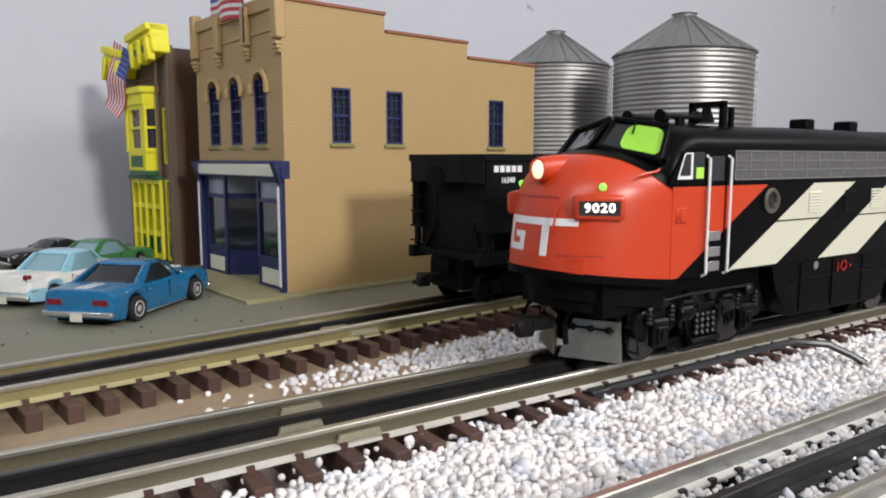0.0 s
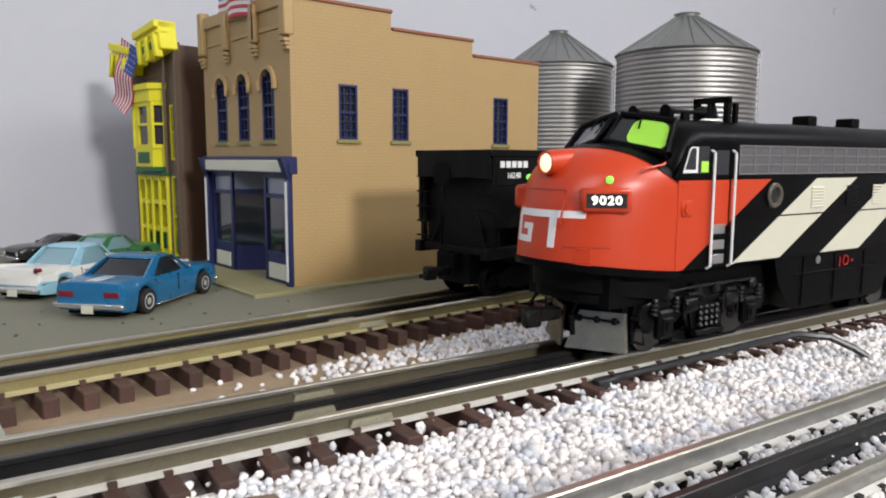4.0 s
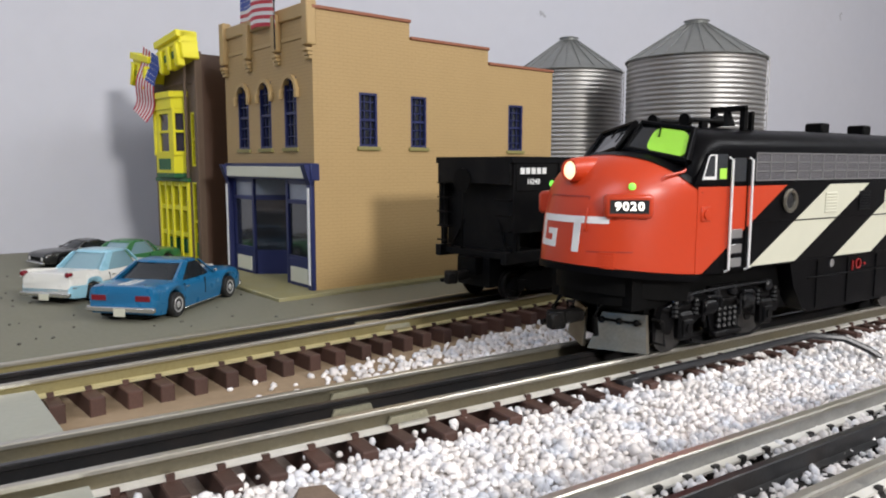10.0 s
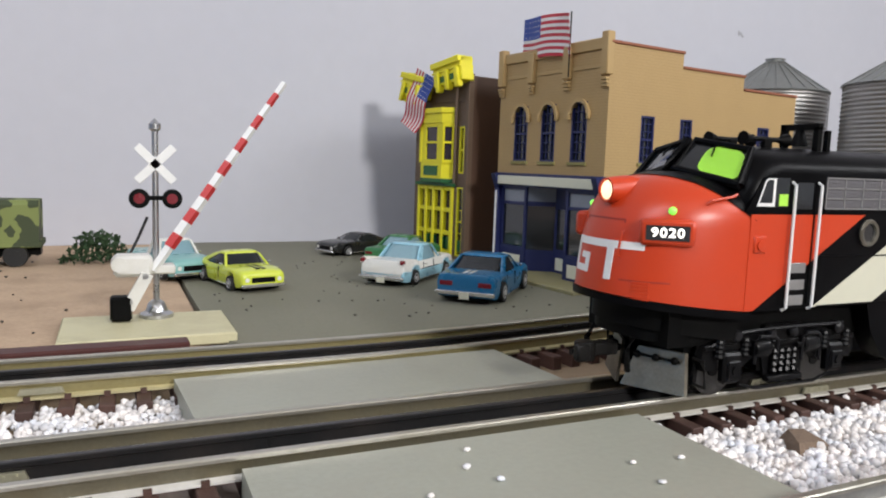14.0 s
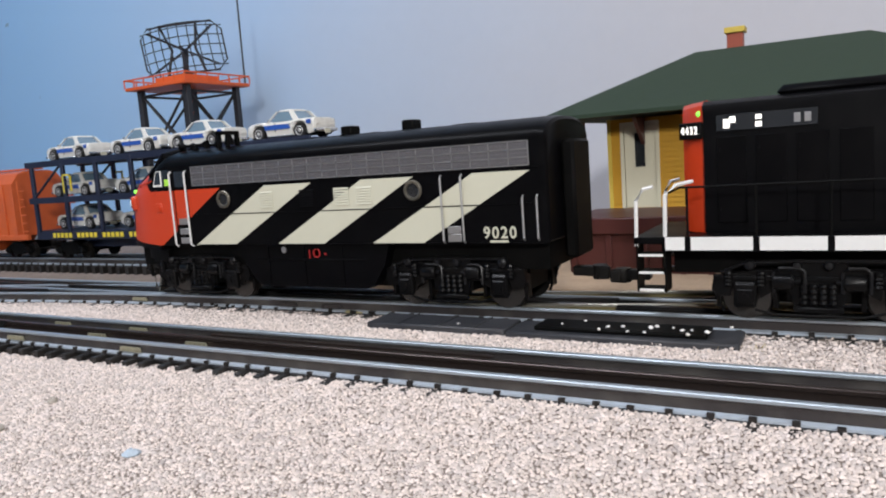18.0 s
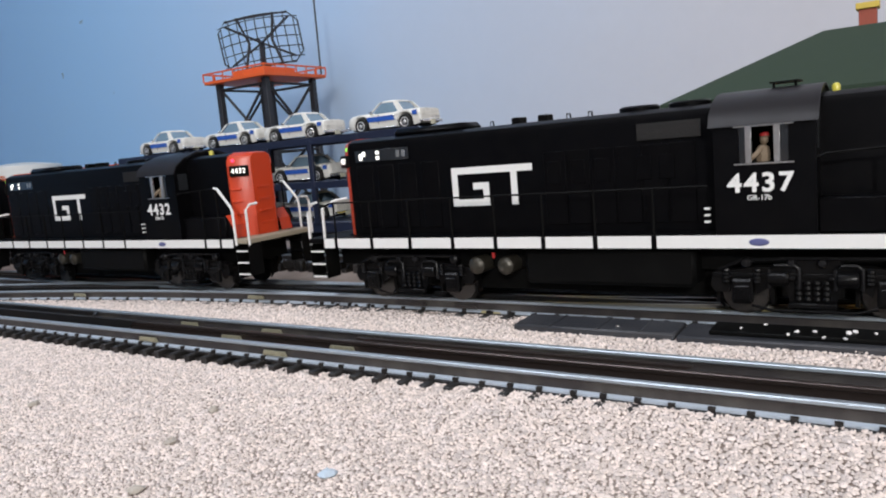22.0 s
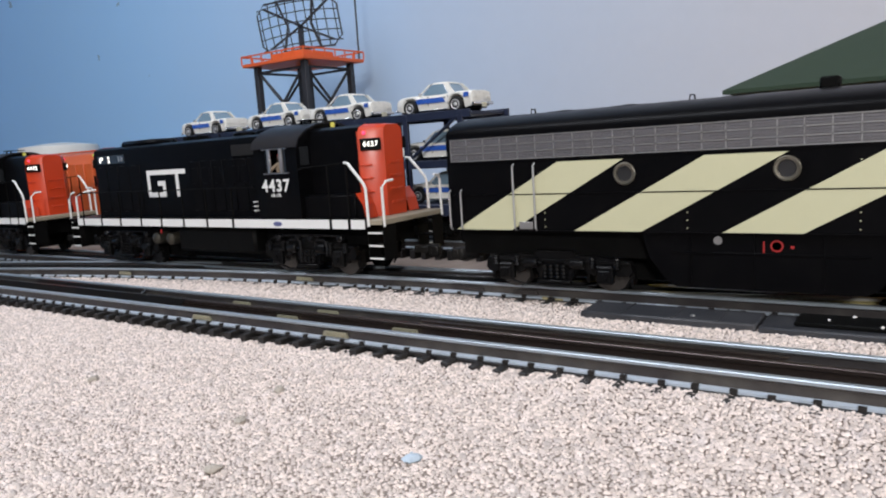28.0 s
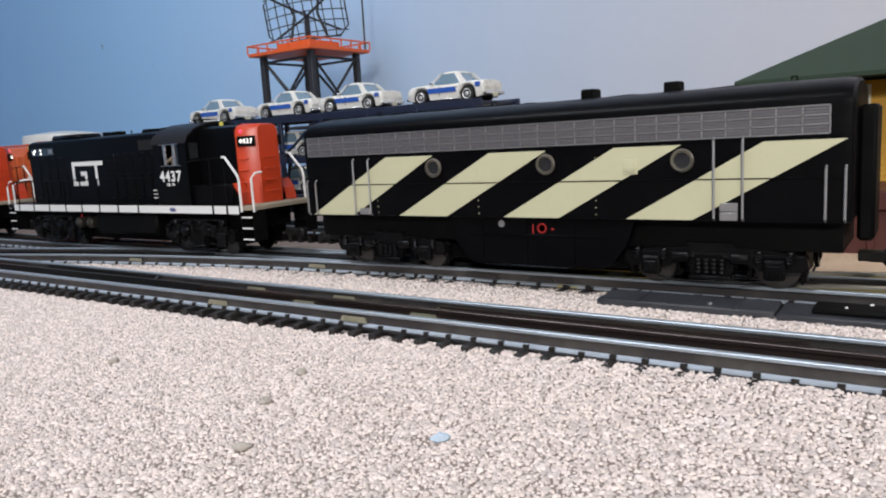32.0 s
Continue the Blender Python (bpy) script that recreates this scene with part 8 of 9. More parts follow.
def shed():
    t = thing("yellow_shed", pose(-1.01, 0.50, 0.0), "small yellow shed with grey gable roof", "model building")
    a, b, d, h, ap = -51, 50, 119, 70, 105
    part("gable_wall", Shape().prism([(a, 0), (b, 0), (b, h), ((a + b) / 2, ap - 3), (a, h)], "y", 0, 4), SHED_YELLOW, t, "yellow gable wall", 0)
    part("gable_wall", Shape().prism([(a, 0), (b, 0), (b, h), ((a + b) / 2, ap - 3), (a, h)], "y", d - 4, d), SHED_YELLOW, t, "yellow gable wall", 0)
    part("side_wall", Shape().box(b - 4, b, 4, d - 4, 0, h), SHED_SHADED, t, "", 0)
    part("side_wall", Shape().box(a, a + 4, 4, d - 4, 0, h), SHED_YELLOW, t, "", 0)
    for i in range(14):
        z = 3 + i * 4.7
        part("clapboard", Shape().prism([(b + 0.9, z), (b, z), (b, z + 4.5), (b + 0.2, z + 4.5)], "y", 2, d), SHED_SHADED, t)
    for y in (18, 30, 44, 90, 104):
        part("side_post", Shape().box(b + 0.8, b + 3.0, y, y + 2.4, 0, 48), SHED_YELLOW, t, "yellow post")
    m = (a + b) / 2
    for sd in (-1, 1):
        e = m + sd * 66
        part("roof_slope", Shape().prism([(m, ap), (e, h - 9), (e, h - 5.5), (m, ap + 4)], "y", -12, d + 10), SHED_ROOF, t, "grey felt roof slope", 0)
    part("barge_board", Shape().prism([(m, ap + 1), (m - 66, h - 8), (m - 66, h - 11), (m, ap - 3)], "y", -13, -11.5), SHED_TRIM, t)
    part("barge_board", Shape().prism([(m, ap + 1), (m + 66, h - 8), (m + 66, h - 11), (m, ap - 3)], "y", -13, -11.5), SHED_TRIM, t)
    dr = part("double_door", Shape().box(-28, 24, -1.2, 0.4, 2, 52, 0.3), SHED_YELLOW, t, "yellow double door")
    for x in (-28, -3, 22):
        part("door_batten", Shape().box(x, x + 2, -2, -1, 2, 52), SHED_TRIM, dr)
    part("side_door", Shape().box(b + 0.2, b + 1.6, 62, 82, 2, 54, 0.2), MAROON, t, "maroon side door")
    part("corner_board", Shape().box(b - 3, b + 1, -1.2, 1.5, 0, h), SHED_TRIM, t)
    part("corner_board", Shape().box(a - 1, a + 3, -1.2, 1.5, 0, h), SHED_TRIM, t)


SHED_YELLOW = mat("shed_yellow", (0.58, 0.46, 0.02), 0.5, vary=0.06, grain=400, bump=0.05, stain_amount=0.1)
SHED_TRIM = mat("shed_trim", (0.50, 0.38, 0.03), 0.5, vary=0.06, bump=0.05)
SHED_ROOF = mat("grey_felt", (0.075, 0.078, 0.07), 0.85, vary=0.1, grain=700, bump=0.3)
shed()
flag(pose(-1.026, 0.470, 0.066, 0, 0, 0), "stars and stripes hung before the shed door", 34, 24, 10, 2.4, pole=[(0, 0, -62), (0, 0, 26)])
p = thing("timber_pallet", pose(-1.02, 0.42, 0.0), "low weathered timber platform", "platform")
WEATHERED = mat("weathered_timber", (0.16, 0.11, 0.07), 0.8, vary=0.3, grain=250, bump=0.3, each=0.2)
for i in range(7):
    part("plank", Shape().box(-48, 52, -30 + i * 8.5, -22.3 + i * 8.5, 5, 9, 0.3), WEATHERED, p)
part("bearer", Shape().box(-44, -38, -30, 29, 0, 5), WEATHERED, p)
part("bearer", Shape().box(42, 48, -30, 29, 0, 5), WEATHERED, p)
p = thing("toy_figure", pose(-1.045, 0.455, 0.0), "plain small red and blue toy figure", "toy figure")
part("figure", Shape().lathe([(5, 0), (6, 2), (3.5, 4), (4, 18), (6, 30), (3, 34), (3.6, 39), (0.4, 43)], n=14), mat("figure_red", (0.35, 0.04, 0.04), 0.5), p)
p = thing("toy_figure", pose(-0.657, 0.44, 0.020), "plain small brown toy figure on the platform", "toy figure")
part("figure", Shape().lathe([(3.5, 0), (4, 2), (2.6, 4), (3, 15), (5, 26), (2.4, 30), (2.8, 35), (0.4, 38)], n=14), mat("figure_brown", (0.16, 0.10, 0.05), 0.6), p)


def tower():
    t = thing("radar_tower", pose(-1.580, 0.6815, 0.0), "black lattice radar tower with orange platform", "radar tower")
    h = 66
    pl = part("platform", Shape().box(-h, h, -h, h, 228, 233, 0.6), TOWER_ORANGE, t, "orange platform")
    part("cabin", Shape().box(-30, 36, -38, 30, 233, 246, 1.0), TOWER_ORANGE, t, "orange equipment cabin")
    for sx, sy in ((-1, -1), (1, -1), (1, 1), (-1, 1)):
        part("leg", Shape().box(sx * 50 - 4.5, sx * 50 + 4.5, sy * 50 - 4.5, sy * 50 + 4.5, 0, 228, 0.5), TOWER_BLACK, t, "black leg")
    part("column", Shape().box(-8.5, 8.5, -8.5, 8.5, 0, 228, 1), TOWER_BLACK, t, "black centre column")
    for k in range(12):
        part("rung", Shape().box(8, 9.5, -10.5, -4, 20 + k * 17, 22 + k * 17), TOWER_ORANGE, t)
    c = [(-50, -50), (50, -50), (50, 50), (-50, 50)]
    for i in range(4):
        a, b = c[i], c[(i + 1) % 4]
        for z0, z1 in ((10, 115), (120, 222)):
            part("brace", Shape().tube([(*a, z0), (*b, z1)], 2.1, 6), TOWER_BLACK, t)
            part("brace", Shape().tube([(*b, z0), (*a, z1)], 2.1, 6), TOWER_BLACK, t)
        for z in (118, 219):
            part("girt", Shape().tube([(*a, z), (*b, z)], 2.0, 6), TOWER_BLACK, t)
        p, q = [(v[0] * h / 50, v[1] * h / 50) for v in (a, b)]
        part("guard_rail", Shape().tube([(*p, 244), (*q, 244)], 1.3, 6), TOWER_ORANGE, t, "orange guard rail")
        for k in range(6):
            x, y = p[0] + (q[0] - p[0]) * k / 6, p[1] + (q[1] - p[1]) * k / 6
            part("rail_post", Shape().tube([(x, y, 232), (x, y, 244)], 1.2, 5), TOWER_ORANGE, t)
    part("mast", Shape().tube([(60, 62, 233), (61, 62, 365)], 1.4, 6), TOWER_BLACK, t, "thin black aerial mast")
    # open mesh dish, facing the room
    m = Matrix.Translation((4, -8, 290)) @ Matrix.Rotation(radians(38), 4, "Z") @ Matrix.Rotation(radians(-6), 4, "Y")

    def at(u, v):
        return tuple(m @ Vector((u * 62, -16 + 30 * u * u + 10 * v * v, v * 38)))

    d = part("dish", Shape().tube([at(-1, -0.62), at(-0.78, -1), at(0.78, -1), at(1, -0.62), at(1, 0.62), at(0.78, 1), at(-0.78, 1), at(-1, 0.62), at(-1, -0.62)], 1.3, 6), TOWER_BLACK, t, "open mesh radar dish")
    for i in range(-4, 5):
        u = i / 4.4
        e = 1 if abs(u) < 0.8 else 0.75
        part("dish_rib", Shape().tube([at(u, -e + 2 * e * k / 6) for k in range(7)], 0.85, 5), TOWER_BLACK, d)
    for i in range(-2, 3):
        v = i / 2.5
        part("dish_bar", Shape().tube([at(-1 + 2 * k / 8, v) for k in range(9)], 0.85, 5), TOWER_BLACK, d)
    back = m @ Vector((0, 26, 0))
    for u, v in ((-0.8, -0.8), (0.8, -0.8), (0.8, 0.8), (-0.8, 0.8), (0, 0)):
        part("dish_strut", Shape().tube([at(u, v), tuple(back)], 1.9, 6), TOWER_BLACK, d)
    for u in (-0.45, 0.45):
        part("dish_girder", Shape().tube([at(u, -1), tuple(m @ Vector((u * 40, 14, 0))), at(u, 1)], 2.2, 6), TOWER_BLACK, d, "thick dish girder")
    for v in (-1, 1):
        part("dish_girder", Shape().tube([tuple(Vector(at(-0.78 + 1.56 * k / 6, v)) + m.to_3x3() @ Vector((0, 7, 0))) for k in range(7)], 1.3, 6), TOWER_BLACK, d)
    part("pedestal", Shape().tube([(3, -2, 244), (3, -4, 262), tuple(back)], 4.5, 8), TOWER_BLACK, t, "black dish pedestal")


TOWER_BLACK = mat("tower_black", (0.022, 0.024, 0.03), 0.55, vary=0.2, bump=0.08)
TOWER_ORANGE = mat("tower_orange", (0.72, 0.12, 0.025), 0.5, vary=0.08, bump=0.05)
tower()


def gate():
    t = thing("crossing_gate", pose(-0.152, 0.425, 0.0015), "level crossing signal with raised red and white gate arm", "crossing gate")
    part("base", Shape().box(-48, 37, -50, 10, 0, 6, 0.8), GATE_CREAM, t, "cream base slab")
    part("mast", Shape().cyl((0, 0, 6), "z", 1.7, 106, 12), STEEL, t, "metal mast")
    part("mast_foot", Shape().lathe([(9, 6), (9, 8), (6, 9.5), (4.5, 14), (2, 16)], n=18), STEEL, t)
    part("finial", Shape().lathe([(1.7, 110), (3.2, 111), (3.2, 114), (1.2, 116), (0.2, 117)], n=12), STEEL, t)
    for a in (45, -45):
        part("crossbuck", Shape().box(-13.5, 13.5, -3.2, -2.4, -2.3, 2.3, 0.2).moved(Matrix.Translation((0, 0, 92)) @ Matrix.Rotation(radians(a), 4, "Y")), WHITE_PAINT, t, "white crossbuck board")
    for x in (-8.5, 8.5):
        l = part("signal_lamp", Shape().lathe([(5.2, 1), (5.4, -1.5), (4.6, -1.8), (1.0, -1.0)], (x, -3, 73), "y", 20), MATT_BLACK, t, "black warning lamp")
        part("lamp_lens", Shape().cyl((x, -4.2, 73), "y", 2.9, -0.6, 16), RED_LENS, l)
    part("lamp_bar", Shape().box(-9, 9, -2.6, 0, 72, 74.5, 0.3), MATT_BLACK, t)
    part("mechanism", Shape().box(-22, -2, -8, 6, 30, 42, 2.0).box(-4, 10, -6, 6, 31, 36, 1.0).cyl((-19, -9, 37), "y", 4.2, 16, 12), GATE_WHITE, t, "white gate mechanism")
    part("bracket_arm", Shape().prism([(-8, 33), (-2, 31), (-12, 12), (-19, 13)], "y", -12, -8), GATE_WHITE, t)
    part("pivot", Shape().cyl((-6, -12.5, 31), "y", 1.6, 1.6, 10).cyl((-14, -12.5, 17), "y", 1.4, 1.6, 10), STEEL, t)
    part("counterweight", Shape().box(-24, -13, -13, -3, 6.5, 20, 1.4), MATT_BLACK, t, "black counterweight")
    part("cable", Shape().tube([(-4, 6, 62), (-9, 7, 50), (-14, 5, 40), (-12, 0, 30)], 0.9, 6), WIRE, t)
    a, b = Vector((-2, -5, 33)), Vector((72, 4, 142))
    arm = part("gate_arm", Shape().tube([tuple(a), tuple(a.lerp(b, 0.12))], 2.6, 4), WHITE_PAINT, t, "red and white gate arm")
    n = 14
    for k in range(n):
        u, v = 0.12 + 0.88 * k / n, 0.12 + 0.88 * (k + 1) / n
        part("arm_band", Shape().tube([tuple(a.lerp(b, u)), tuple(a.lerp(b, v))], 3.3 - 1.5 * k / n, 4), GATE_RED if k % 2 == 0 else WHITE_PAINT, arm)


GATE_CREAM = mat("cream_plastic", (0.58, 0.54, 0.34), 0.5, vary=0.08, bump=0.05, stain=(0.35, 0.30, 0.18), stain_amount=0.3)
GATE_WHITE = mat("white_gate_plastic", (0.70, 0.69, 0.64), 0.45, vary=0.06, bump=0.05, stain=(0.45, 0.42, 0.34), stain_amount=0.3)
GATE_RED = mat("gate_red", (0.52, 0.03, 0.03), 0.45, vary=0.08, bump=0.03)
gate()
p = thing("bush", pose(-0.185, 0.70, 0.0015), "dark green foam bush by the wall", "bush")
s = Shape()
rb = random.Random(4)
for i in range(420):
    a, r, z = rb.uniform(0, 6.28), 34 * math.sqrt(rb.random()), rb.random()
    r *= 1 - 0.5 * z
    c = Vector((r * math.cos(a), r * 0.6 * math.sin(a), 2 + 27 * z * (1 - (r / 40) ** 2)))
    q = Euler((rb.uniform(0, 3), rb.uniform(0, 3), rb.uniform(0, 3))).to_matrix()
    k = rb.uniform(1.6, 3.4)
    s.add([tuple(c + q @ Vector(v) * k) for v in ((1, 0, 0), (-0.6, 0.8, 0), (-0.6, -0.8, 0), (0, 0, 0.7))], [(0, 1, 3), (1, 2, 3), (2, 0, 3), (2, 1, 0)])
part("foliage", s, mat("foam_green", (0.028, 0.06, 0.022), 0.9, vary=0.4, bump=0.2), p, "", 0)["kind"] = "stuff"
p = thing("timber_strip", pose(-0.26, 0.347, 0.0), "dark brown timber strip along the siding", "timber")
part("strip", Shape().box(-160, 118, -6, 6, 0, 12, 0.8), MAROON, p)


# ---- parked rolling stock ----
NAVY_DECK = mat("navy_steel", (0.014, 0.020, 0.045), 0.45, 0.1, vary=0.15, bump=0.05)
ORANGE_CAR = mat("orange_car_paint", (0.60, 0.115, 0.03), 0.45, vary=0.08, grain=500, bump=0.04, stain=(0.38, 0.07, 0.03), stain_amount=0.25)
YELLOW_MARK = mat("yellow_lettering", (0.72, 0.58, 0.05), 0.5, vary=0.05)


def freight_truck(parent, xc):
    f = Shape()
    for sd in (-1, 1):
        y = sd * 22
        f.prism([(xc - 26, 8), (xc - 12, 8), (xc - 8, 5), (xc + 8, 5), (xc + 12, 8), (xc + 26, 8), (xc + 22, 13), (xc + 9, 18), (xc - 9, 18), (xc - 22, 13)], "y", y - 2, y + 2)
        for e in (-18, 18):
            f.box(xc + e - 3.5, xc + e + 3.5, y - 3.2, y + 3.2, 6, 13, 0.6)
    f.box(xc - 6, xc + 6, -22, 22, 8, 19)
    t = part("truck", f, MATT_BLACK, parent, "black freight bogie")
    for e in (-18, 18):
        part("wheel_set", wheel_set(xc + e, 8.6, 8.6), DARK_STEEL, t)


def black_hopper(m):
    t = thing("coal_hopper", m, "black ribbed open coal hopper on the siding", "freight wagon")
    L, w = 215.0, 32.0
    s = Shape()
    for sd in (-1, 1):
        s.box(0, L, sd * w - 1, sd * w + 1, 42, 84)
    s.add([(2, -w, 84), (2, w, 84), (40, w, 40), (40, -w, 40), (4, -w, 84), (4, w, 84), (42, w, 40), (42, -w, 40)], [(0, 1, 2, 3), (7, 6, 5, 4), (0, 4, 5, 1), (1, 5, 6, 2), (2, 6, 7, 3), (3, 7, 4, 0)])
    s.add([(L - 2, -w, 84), (L - 2, w, 84), (L - 40, w, 40), (L - 40, -w, 40), (L - 4, -w, 84), (L - 4, w, 84), (L - 42, w, 40), (L - 42, -w, 40)], [(0, 1, 2, 3), (7, 6, 5, 4), (0, 4, 5, 1), (1, 5, 6, 2), (2, 6, 7, 3), (3, 7, 4, 0)])
    b = part("body", s, HOPPER_BLACK, t, "black steel hopper sides", 0)
    part("rim", Shape().box(-2, L + 2, -w - 2, -w + 2, 82, 86, 0.4).box(-2, L + 2, w - 2, w + 2, 82, 86, 0.4).box(-2, 2, -w, w, 70, 86, 0.4).box(L - 2, L + 2, -w, w, 70, 86, 0.4), HOPPER_BLACK, b)
    for sd in (-1, 1):
        for k in range(9):
            x = 38 + k * (L - 44) / 9
            part("side_rib", Shape().box(x, x + 3, min(sd * w, sd * (w + 2.5)), max(sd * w, sd * (w + 2.5)), 30, 83, 0.4), HOPPER_BLACK, b)
        part("label_plate", Shape().box(2, 36, min(sd * w, sd * (w + 1.4)), max(sd * w, sd * (w + 1.4)), 66, 83, 0.2), HOPPER_BLACK, b)
        s = Shape()
        for i in range(5):
            s.box(5 + i * 4.6, 8.4 + i * 4.6, min(sd * (w + 1.3), sd * (w + 1.7)), max(sd * (w + 1.3), sd * (w + 1.7)), 76, 79.6)
        part("road_mark", s, WHITE_PAINT, b, "white owner's mark as plain bars")
        letters("car_number", "16248", 4.4, b, mm(16, sd * (w + 1.5), 71.5, 90, 0, 0 if sd < 0 else 180), WHITE_PAINT, "white car number", 1.0, 0.1)
        part("sill", Shape().box(-4, L + 4, min(sd * (w - 5), sd * w), max(sd * (w - 5), sd * w), 24, 31, 0.4), HOPPER_BLACK, b)
        for x in (1, L - 4):
            part("corner_post", Shape().box(x, x + 3, min(sd * (w - 3), sd * w), max(sd * (w - 3), sd * w), 28, 84), HOPPER_BLACK, b)
            for k in range(5):
                part("grab_iron", Shape().tube([(x - 1.5, sd * (w - 12), 34 + k * 9), (x - 3.0, sd * (w - 12), 34 + k * 9), (x - 3.0, sd * w, 34 + k * 9), (x - 1.5, sd * w, 34 + k * 9)], 0.55, 5), MATT_BLACK, b)
        part("hopper_bay", Shape().prism([(44, 42), (100, 42), (84, 14), (66, 14)], "y", sd * 4, sd * 24), HOPPER_BLACK, b)
        part("hopper_bay", Shape().prism([(115, 42), (171, 42), (149, 14), (131, 14)], "y", sd * 4, sd * 24), HOPPER_BLACK, b)
    # black sheet added inside each open end to keep it dark
    for x in (6, L - 8):
        part("end_filler", Shape().box(x, x + 2, -w + 1, w - 1, 30, 72), HOPPER_BLACK, b, "black sheet added to darken the open end")
    part("centre_sill", Shape().box(0, L, -14, 14, 8, 26), HOPPER_BLACK, b)
    for x in (0, L - 34):
        part("end_platform", Shape().box(x, x + 34, -w + 2, w - 2, 26, 30, 0.4), HOPPER_BLACK, b)
    part("brake_wheel", Shape().lathe([(6.5, 0), (7.5, 0), (7.5, 1), (6.5, 1)], (-3, 8, 72), "x", 20).tube([(-2.5, 8, 30), (-2.5, 8, 72)], 0.7, 6), MATT_BLACK, b)
    part("cross_brace", Shape().tube([(3, -24, 30), (10, -6, 66)], 1.0, 6).tube([(3, 24, 30), (10, 6, 66)], 1.0, 6), HOPPER_BLACK, b)
    part("centre_sill", Shape().box(-6, L + 6, -8, 8, 16, 26), MATT_BLACK, b)
    freight_truck(b, 34)
    freight_truck(b, L - 34)
    coupler(b, -4, -1)
    return t


HOPPER_BLACK = mat("hopper_black", (0.004, 0.004, 0.0045), 0.5, spec=0.12, vary=0.25, bump=0.06, stain=(0.025, 0.023, 0.02), stain_amount=0.4)
a = math.degrees(math.atan(0.12))
black_hopper(pose(0.234, outer_y(0.234), 0.012, 0, 0, a))


CAR_GLASS_PALE = mat("car_glass_pale", (0.16, 0.24, 0.31), 0.12, vary=0.1, bump=0.0, coat=0.5)


def auto_rack():
    X0, X1, Y = -1.462, -1.068, 0.365
    L = (X1 - X0) * 1000
    t = thing("car_transporter", pose(X0, Y, 0.0125), "navy three-deck car transporter wagon on the yard track", "freight wagon")
    w = 31.0
    b = part("frame", Shape().box(0, L, -w, w, 22, 32, 0.8).box(30, L - 30, -10, 10, 12, 22), NAVY_DECK, t, "navy underframe")
    for z in (67, 106):
        d = part("deck", Shape().box(0, L, -w, w, z - 3, z, 0.5), NAVY_DECK, t, "navy deck")
        for sd in (-1, 1):
            part("deck_rail", Shape().box(-4, L + 4, min(sd * (w - 1), sd * (w + 1)), max(sd * (w - 1), sd * (w + 1)), z - 5, z + 1.5, 0.3), NAVY_DECK, d)
    for sd in (-1, 1):
        for k in range(8):
            x = 6 + k * (L - 12) / 7
            part("post", Shape().box(x - 2.5, x + 2.5, min(sd * (w - 2), sd * (w + 1.2)), max(sd * (w - 2), sd * (w + 1.2)), 30, 106, 0.3), NAVY_DECK, t, "navy post")
        for k in (0, 3, 6):
            x = 6 + k * (L - 12) / 7
            x2 = x + (L - 12) / 7
            part("diagonal", Shape().tube([(x, sd * w, 68), (x2, sd * w, 104)], 1.3, 6), NAVY_DECK, t)
        s = Shape()
        for k in range(26):
            if k % 6 != 5:
                s.box(30 + k * 7, 34.5 + k * 7, min(sd * w, sd * (w + 0.6)), max(sd * w, sd * (w + 0.6)), 24.5, 29.5)
        part("side_mark", s, YELLOW_MARK, b, "yellow lettering as plain bars")
        part("emblem", Shape().box(60, 62, min(sd * w, sd * (w + 1.4)), max(sd * w, sd * (w + 1.4)), 72, 92).box(60, 74, min(sd * w, sd * (w + 1.4)), max(sd * w, sd * (w + 1.4)), 90, 92).box(72, 74, min(sd * w, sd * (w + 1.4)), max(sd * w, sd * (w + 1.4)), 74, 92), YELLOW_MARK, t, "yellow emblem as plain bars")
    freight_truck(b, 46)
    freight_truck(b, L - 46)
    coupler(b, L, 1)
    coupler(b, 0, -1)
    c0 = car("toy_saloon", "white toy saloon with blue side stripe on the car transporter", pose(0, 0, 0), 77, 32, 26, WHITE_CAR, WHITE_CAR, (-0.29, -0.16, 0.06, 0.20), 0.62, 0.63, CAR_GLASS_PALE, wheel=6.4, base=0.60, side_band=ROYAL, group="white cars on the transporter", belt=0.63, tail=WHITE_CAR)
    rb = random.Random(2)
    for deck, z in enumerate((32, 67, 106)):
        for k, x in enumerate((-1.112, -1.217, -1.304, -1.412)):
            m = pose(x - 0.001 * deck + 0.006, Y - 0.003, 0.0127 + z * 0.001, 0, 0, 180 + rb.uniform(-1.5, 1.5))
            if deck == 2 and k == 0:
                c0.matrix_world = m
            else:
                copy_thing(c0, m)


auto_rack()


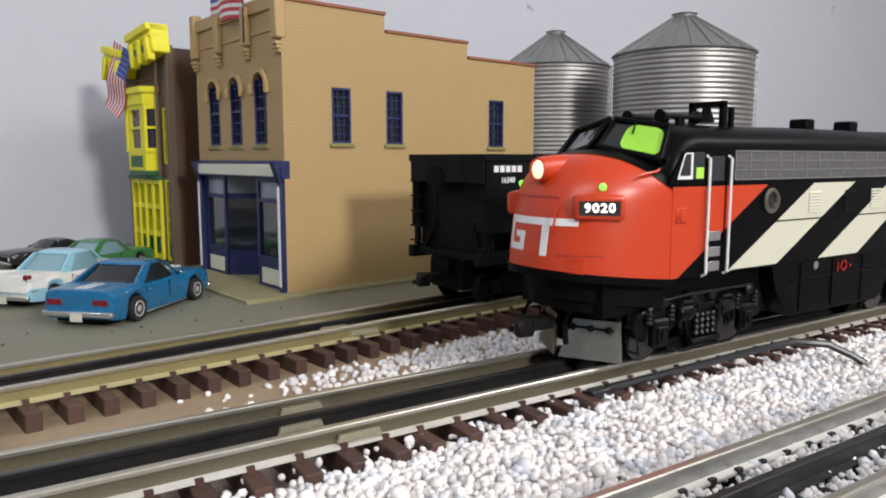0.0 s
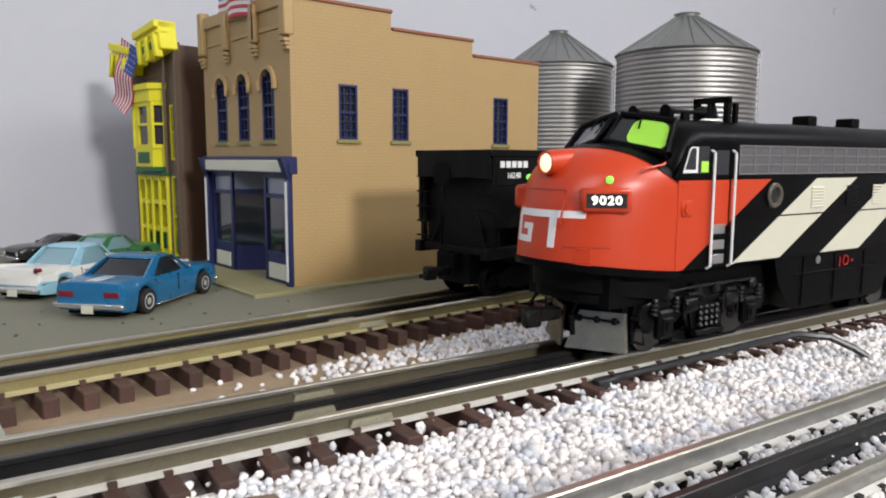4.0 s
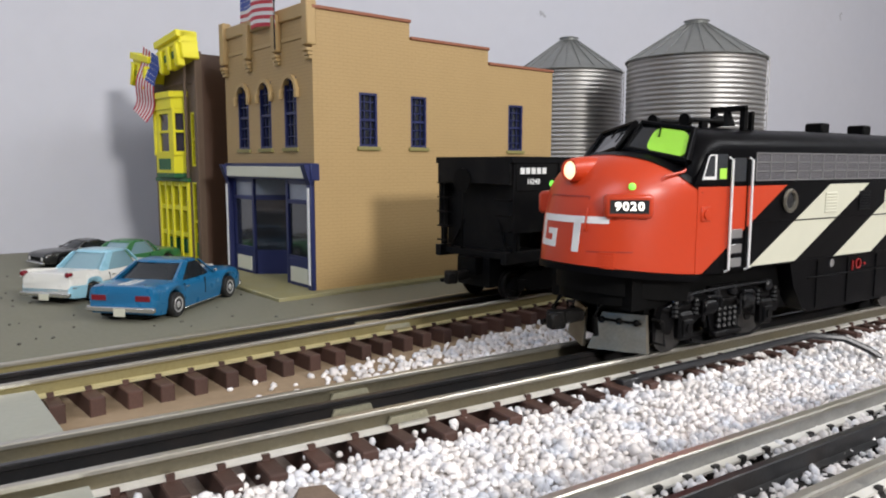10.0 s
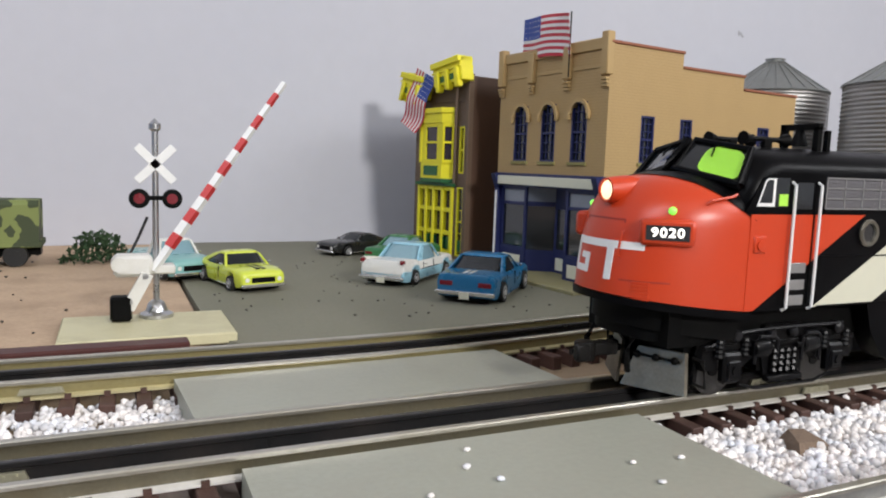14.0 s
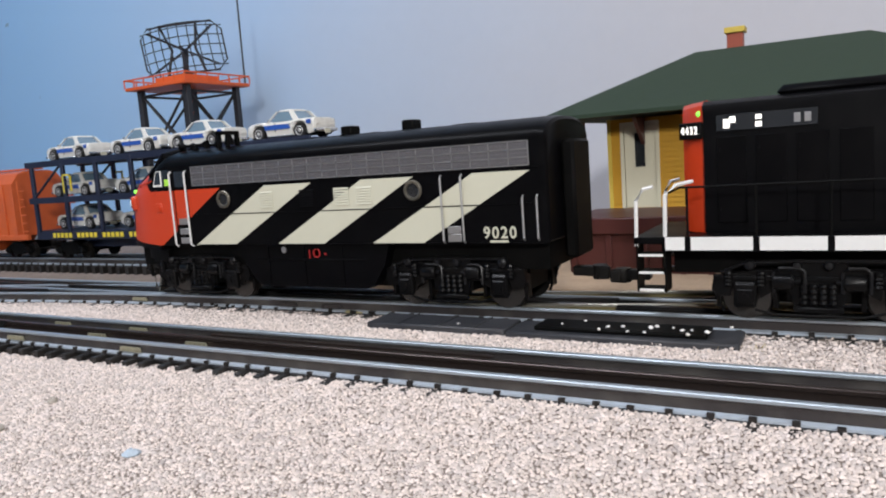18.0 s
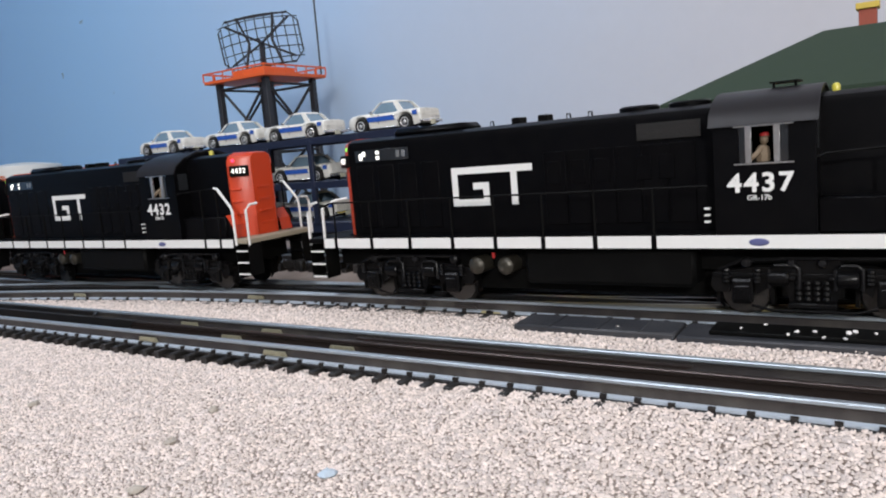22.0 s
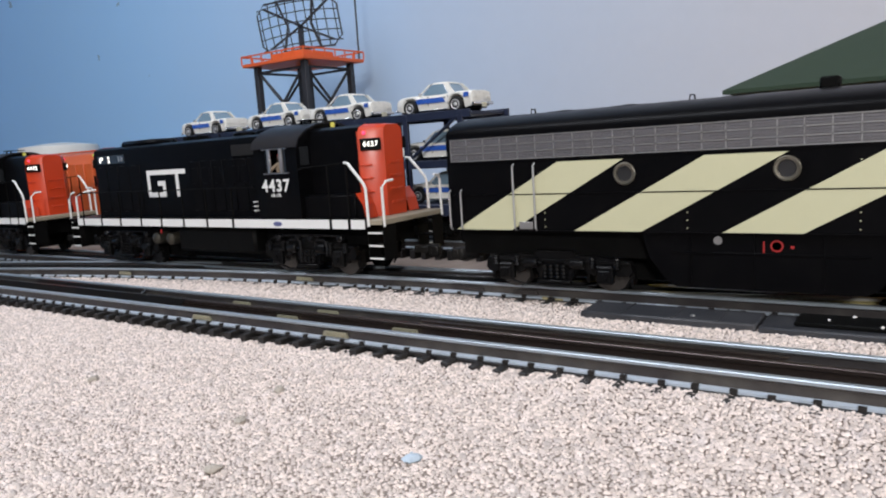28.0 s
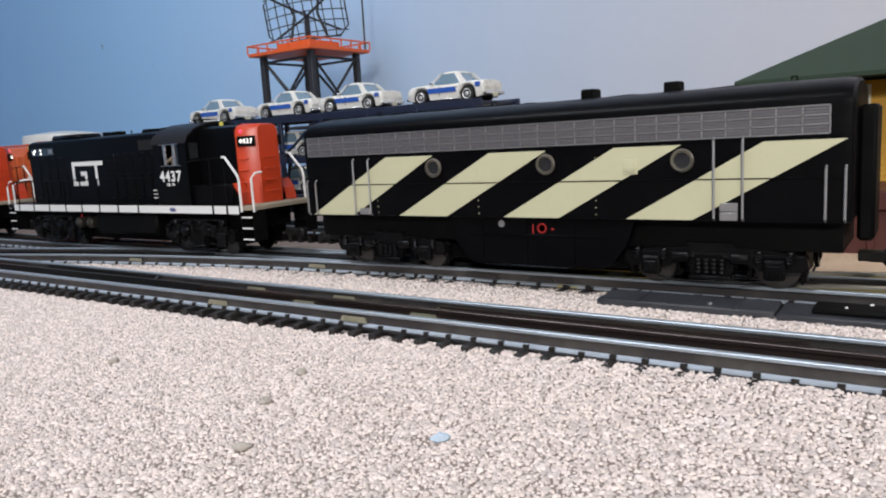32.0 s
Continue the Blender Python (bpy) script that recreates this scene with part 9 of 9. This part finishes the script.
def covered_hopper(m):
    t = thing("covered_hopper", m, "orange covered hopper wagon on the yard track", "freight wagon", "orange hoppers")
    L, w = 275.0, 31.0
    sec = [(-w, 26), (-w, 86), (-w + 8, 97), (-12, 100), (12, 100), (w - 8, 97), (w, 86), (w, 26)]
    b = part("body", Shape().prism(sec, "x", 16, L - 16), ORANGE_CAR, t, "orange ribbed steel body", 25)
    for sd in (-1, 1):
        for k in range(14):
            x = 16 + k * (L - 34) / 13
            part("side_rib", Shape().box(x, x + 2.2, min(sd * w, sd * (w + 1.6)), max(sd * w, sd * (w + 1.6)), 28, 86, 0.3), ORANGE_CAR, b)
        part("side_sill", Shape().box(0, L, min(sd * (w - 4), sd * (w + 1)), max(sd * (w - 4), sd * (w + 1)), 22, 28, 0.4), ORANGE_CAR, b)
        s = Shape()
        for k, (x, wd, h) in enumerate(((150, 14, 13), (167, 9, 9), (179, 9, 9), (191, 9, 9), (204, 9, 12), (216, 9, 9))):
            s.box(x, x + wd * 0.72, min(sd * (w + 1.5), sd * (w + 1.9)), max(sd * (w + 1.5), sd * (w + 1.9)), 58, 58 + h)
        part("owner_mark", s, MATT_BLACK, b, "black owner's name as plain bars")
        for x in (4, L - 8):
            for k in range(6):
                part("ladder_rung", Shape().tube([(x, sd * (w - 1), 32 + k * 9), (x + 10, sd * (w - 1), 32 + k * 9)], 0.6, 5), ORANGE_CAR, b)
            part("ladder_rail", Shape().tube([(x, sd * (w - 1), 24), (x, sd * (w - 1), 88)], 0.8, 6), ORANGE_CAR, b)
        part("hopper_bay", Shape().prism([(70, 26), (130, 26), (112, 8), (90, 8)], "y", sd * 4, sd * 25), ORANGE_CAR, b)
        part("hopper_bay", Shape().prism([(145, 26), (205, 26), (187, 8), (165, 8)], "y", sd * 4, sd * 25), ORANGE_CAR, b)
    part("roof_walk", Shape().box(14, L - 14, -7, 7, 101, 103, 0.3), ORANGE_CAR, b)
    part("end_slope", Shape().add([(0, -w, 84), (0, w, 84), (40, w, 30), (40, -w, 30), (18, -w, 88), (18, w, 88), (44, w, 30), (44, -w, 30)], [(0, 1, 2, 3), (7, 6, 5, 4), (0, 4, 5, 1), (1, 5, 6, 2), (2, 6, 7, 3), (3, 7, 4, 0)]), ORANGE_CAR, b)
    for x in (34, L - 34):
        freight_truck(b, x)
    return t


h = covered_hopper(pose(-1.755, 0.365, 0.0125))
copy_thing(h, pose(-2.05, 0.365, 0.0125))
p = thing("storage_tank", pose(-1.99, 0.50, 0.0), "white round storage tank behind the yard", "tank")
part("shell", Shape().lathe([(62, 0), (62, 128), (60, 133), (20, 138), (0.5, 139)], n=40), mat("tank_white", (0.62, 0.64, 0.62), 0.5, vary=0.05, grain=120, bump=0.05), p, "white tank shell")


# ---- the moving train ----
# front end of the leading unit, then the distance from each unit's front to the next
NOSE = [(0, 0.1899), (9, 0.1898), (11.5, 0.1896), (12, 0.1887), (12.5, 0.1872), (12.75, 0.181), (13, 0.168), (13.25, 0.1435), (13.5, 0.1125), (13.75, 0.061), (14, -0.0020), (14.5, -0.135), (15, -0.267), (15.5, -0.399), (16, -0.531), (16.5, -0.6665), (17, -0.813), (17.5, -0.9675), (18, -1.119), (18.5, -1.257), (19, -1.389), (19.5, -1.491), (20, -1.578), (20.5, -1.655), (21, -1.726), (21.5, -1.794), (22, -1.847), (22.5, -1.886), (23, -1.920), (23.5, -1.951), (24, -1.982), (24.5, -2.009), (25, -2.035), (25.5, -2.062), (26, -2.0895), (26.5, -2.117), (27, -2.145), (27.5, -2.173), (28, -2.199), (28.5, -2.214), (29, -2.226), (29.5, -2.247), (30, -2.255), (30.5, -2.259), (31, -2.278), (31.5, -2.300), (32, -2.330)]
SPACING = [(0, 0.371, 0.404, 0.389), (18.3, 0.371, 0.404, 0.389), (19, 0.380, 0.404, 0.389), (20, 0.388, 0.404, 0.389), (20.5, 0.391, 0.404, 0.389), (21, 0.391, 0.408, 0.389), (22, 0.391, 0.414, 0.389), (23, 0.391, 0.418, 0.389), (24, 0.391, 0.423, 0.389), (25.5, 0.391, 0.423, 0.390), (27.5, 0.391, 0.424, 0.394), (29, 0.391, 0.424, 0.397), (32, 0.391, 0.424, 0.402)]
UNITS = ((LEAD, 0, 0.318), (HOOD_A, 1, 0.333), (HOOD_B, 2, 0.333), (BOOSTER, 3, 0.318))


def spaced(k, t):
    """How far the k-th unit's front stands behind the leading one's at a time."""
    for a, b in zip(SPACING, SPACING[1:]):
        if t <= b[0]:
            u = (t - a[0]) / (b[0] - a[0])
            return sum(a[i] + (b[i] - a[i]) * u for i in range(1, k + 1))
    return sum(SPACING[-1][1:k + 1])


def motions():
    for ob, k, length in UNITS:
        walk(ob, [(t, pose(nose + spaced(k, t) + length / 2, track_y(0), 0.0121)) for t, nose in NOSE])


motions()
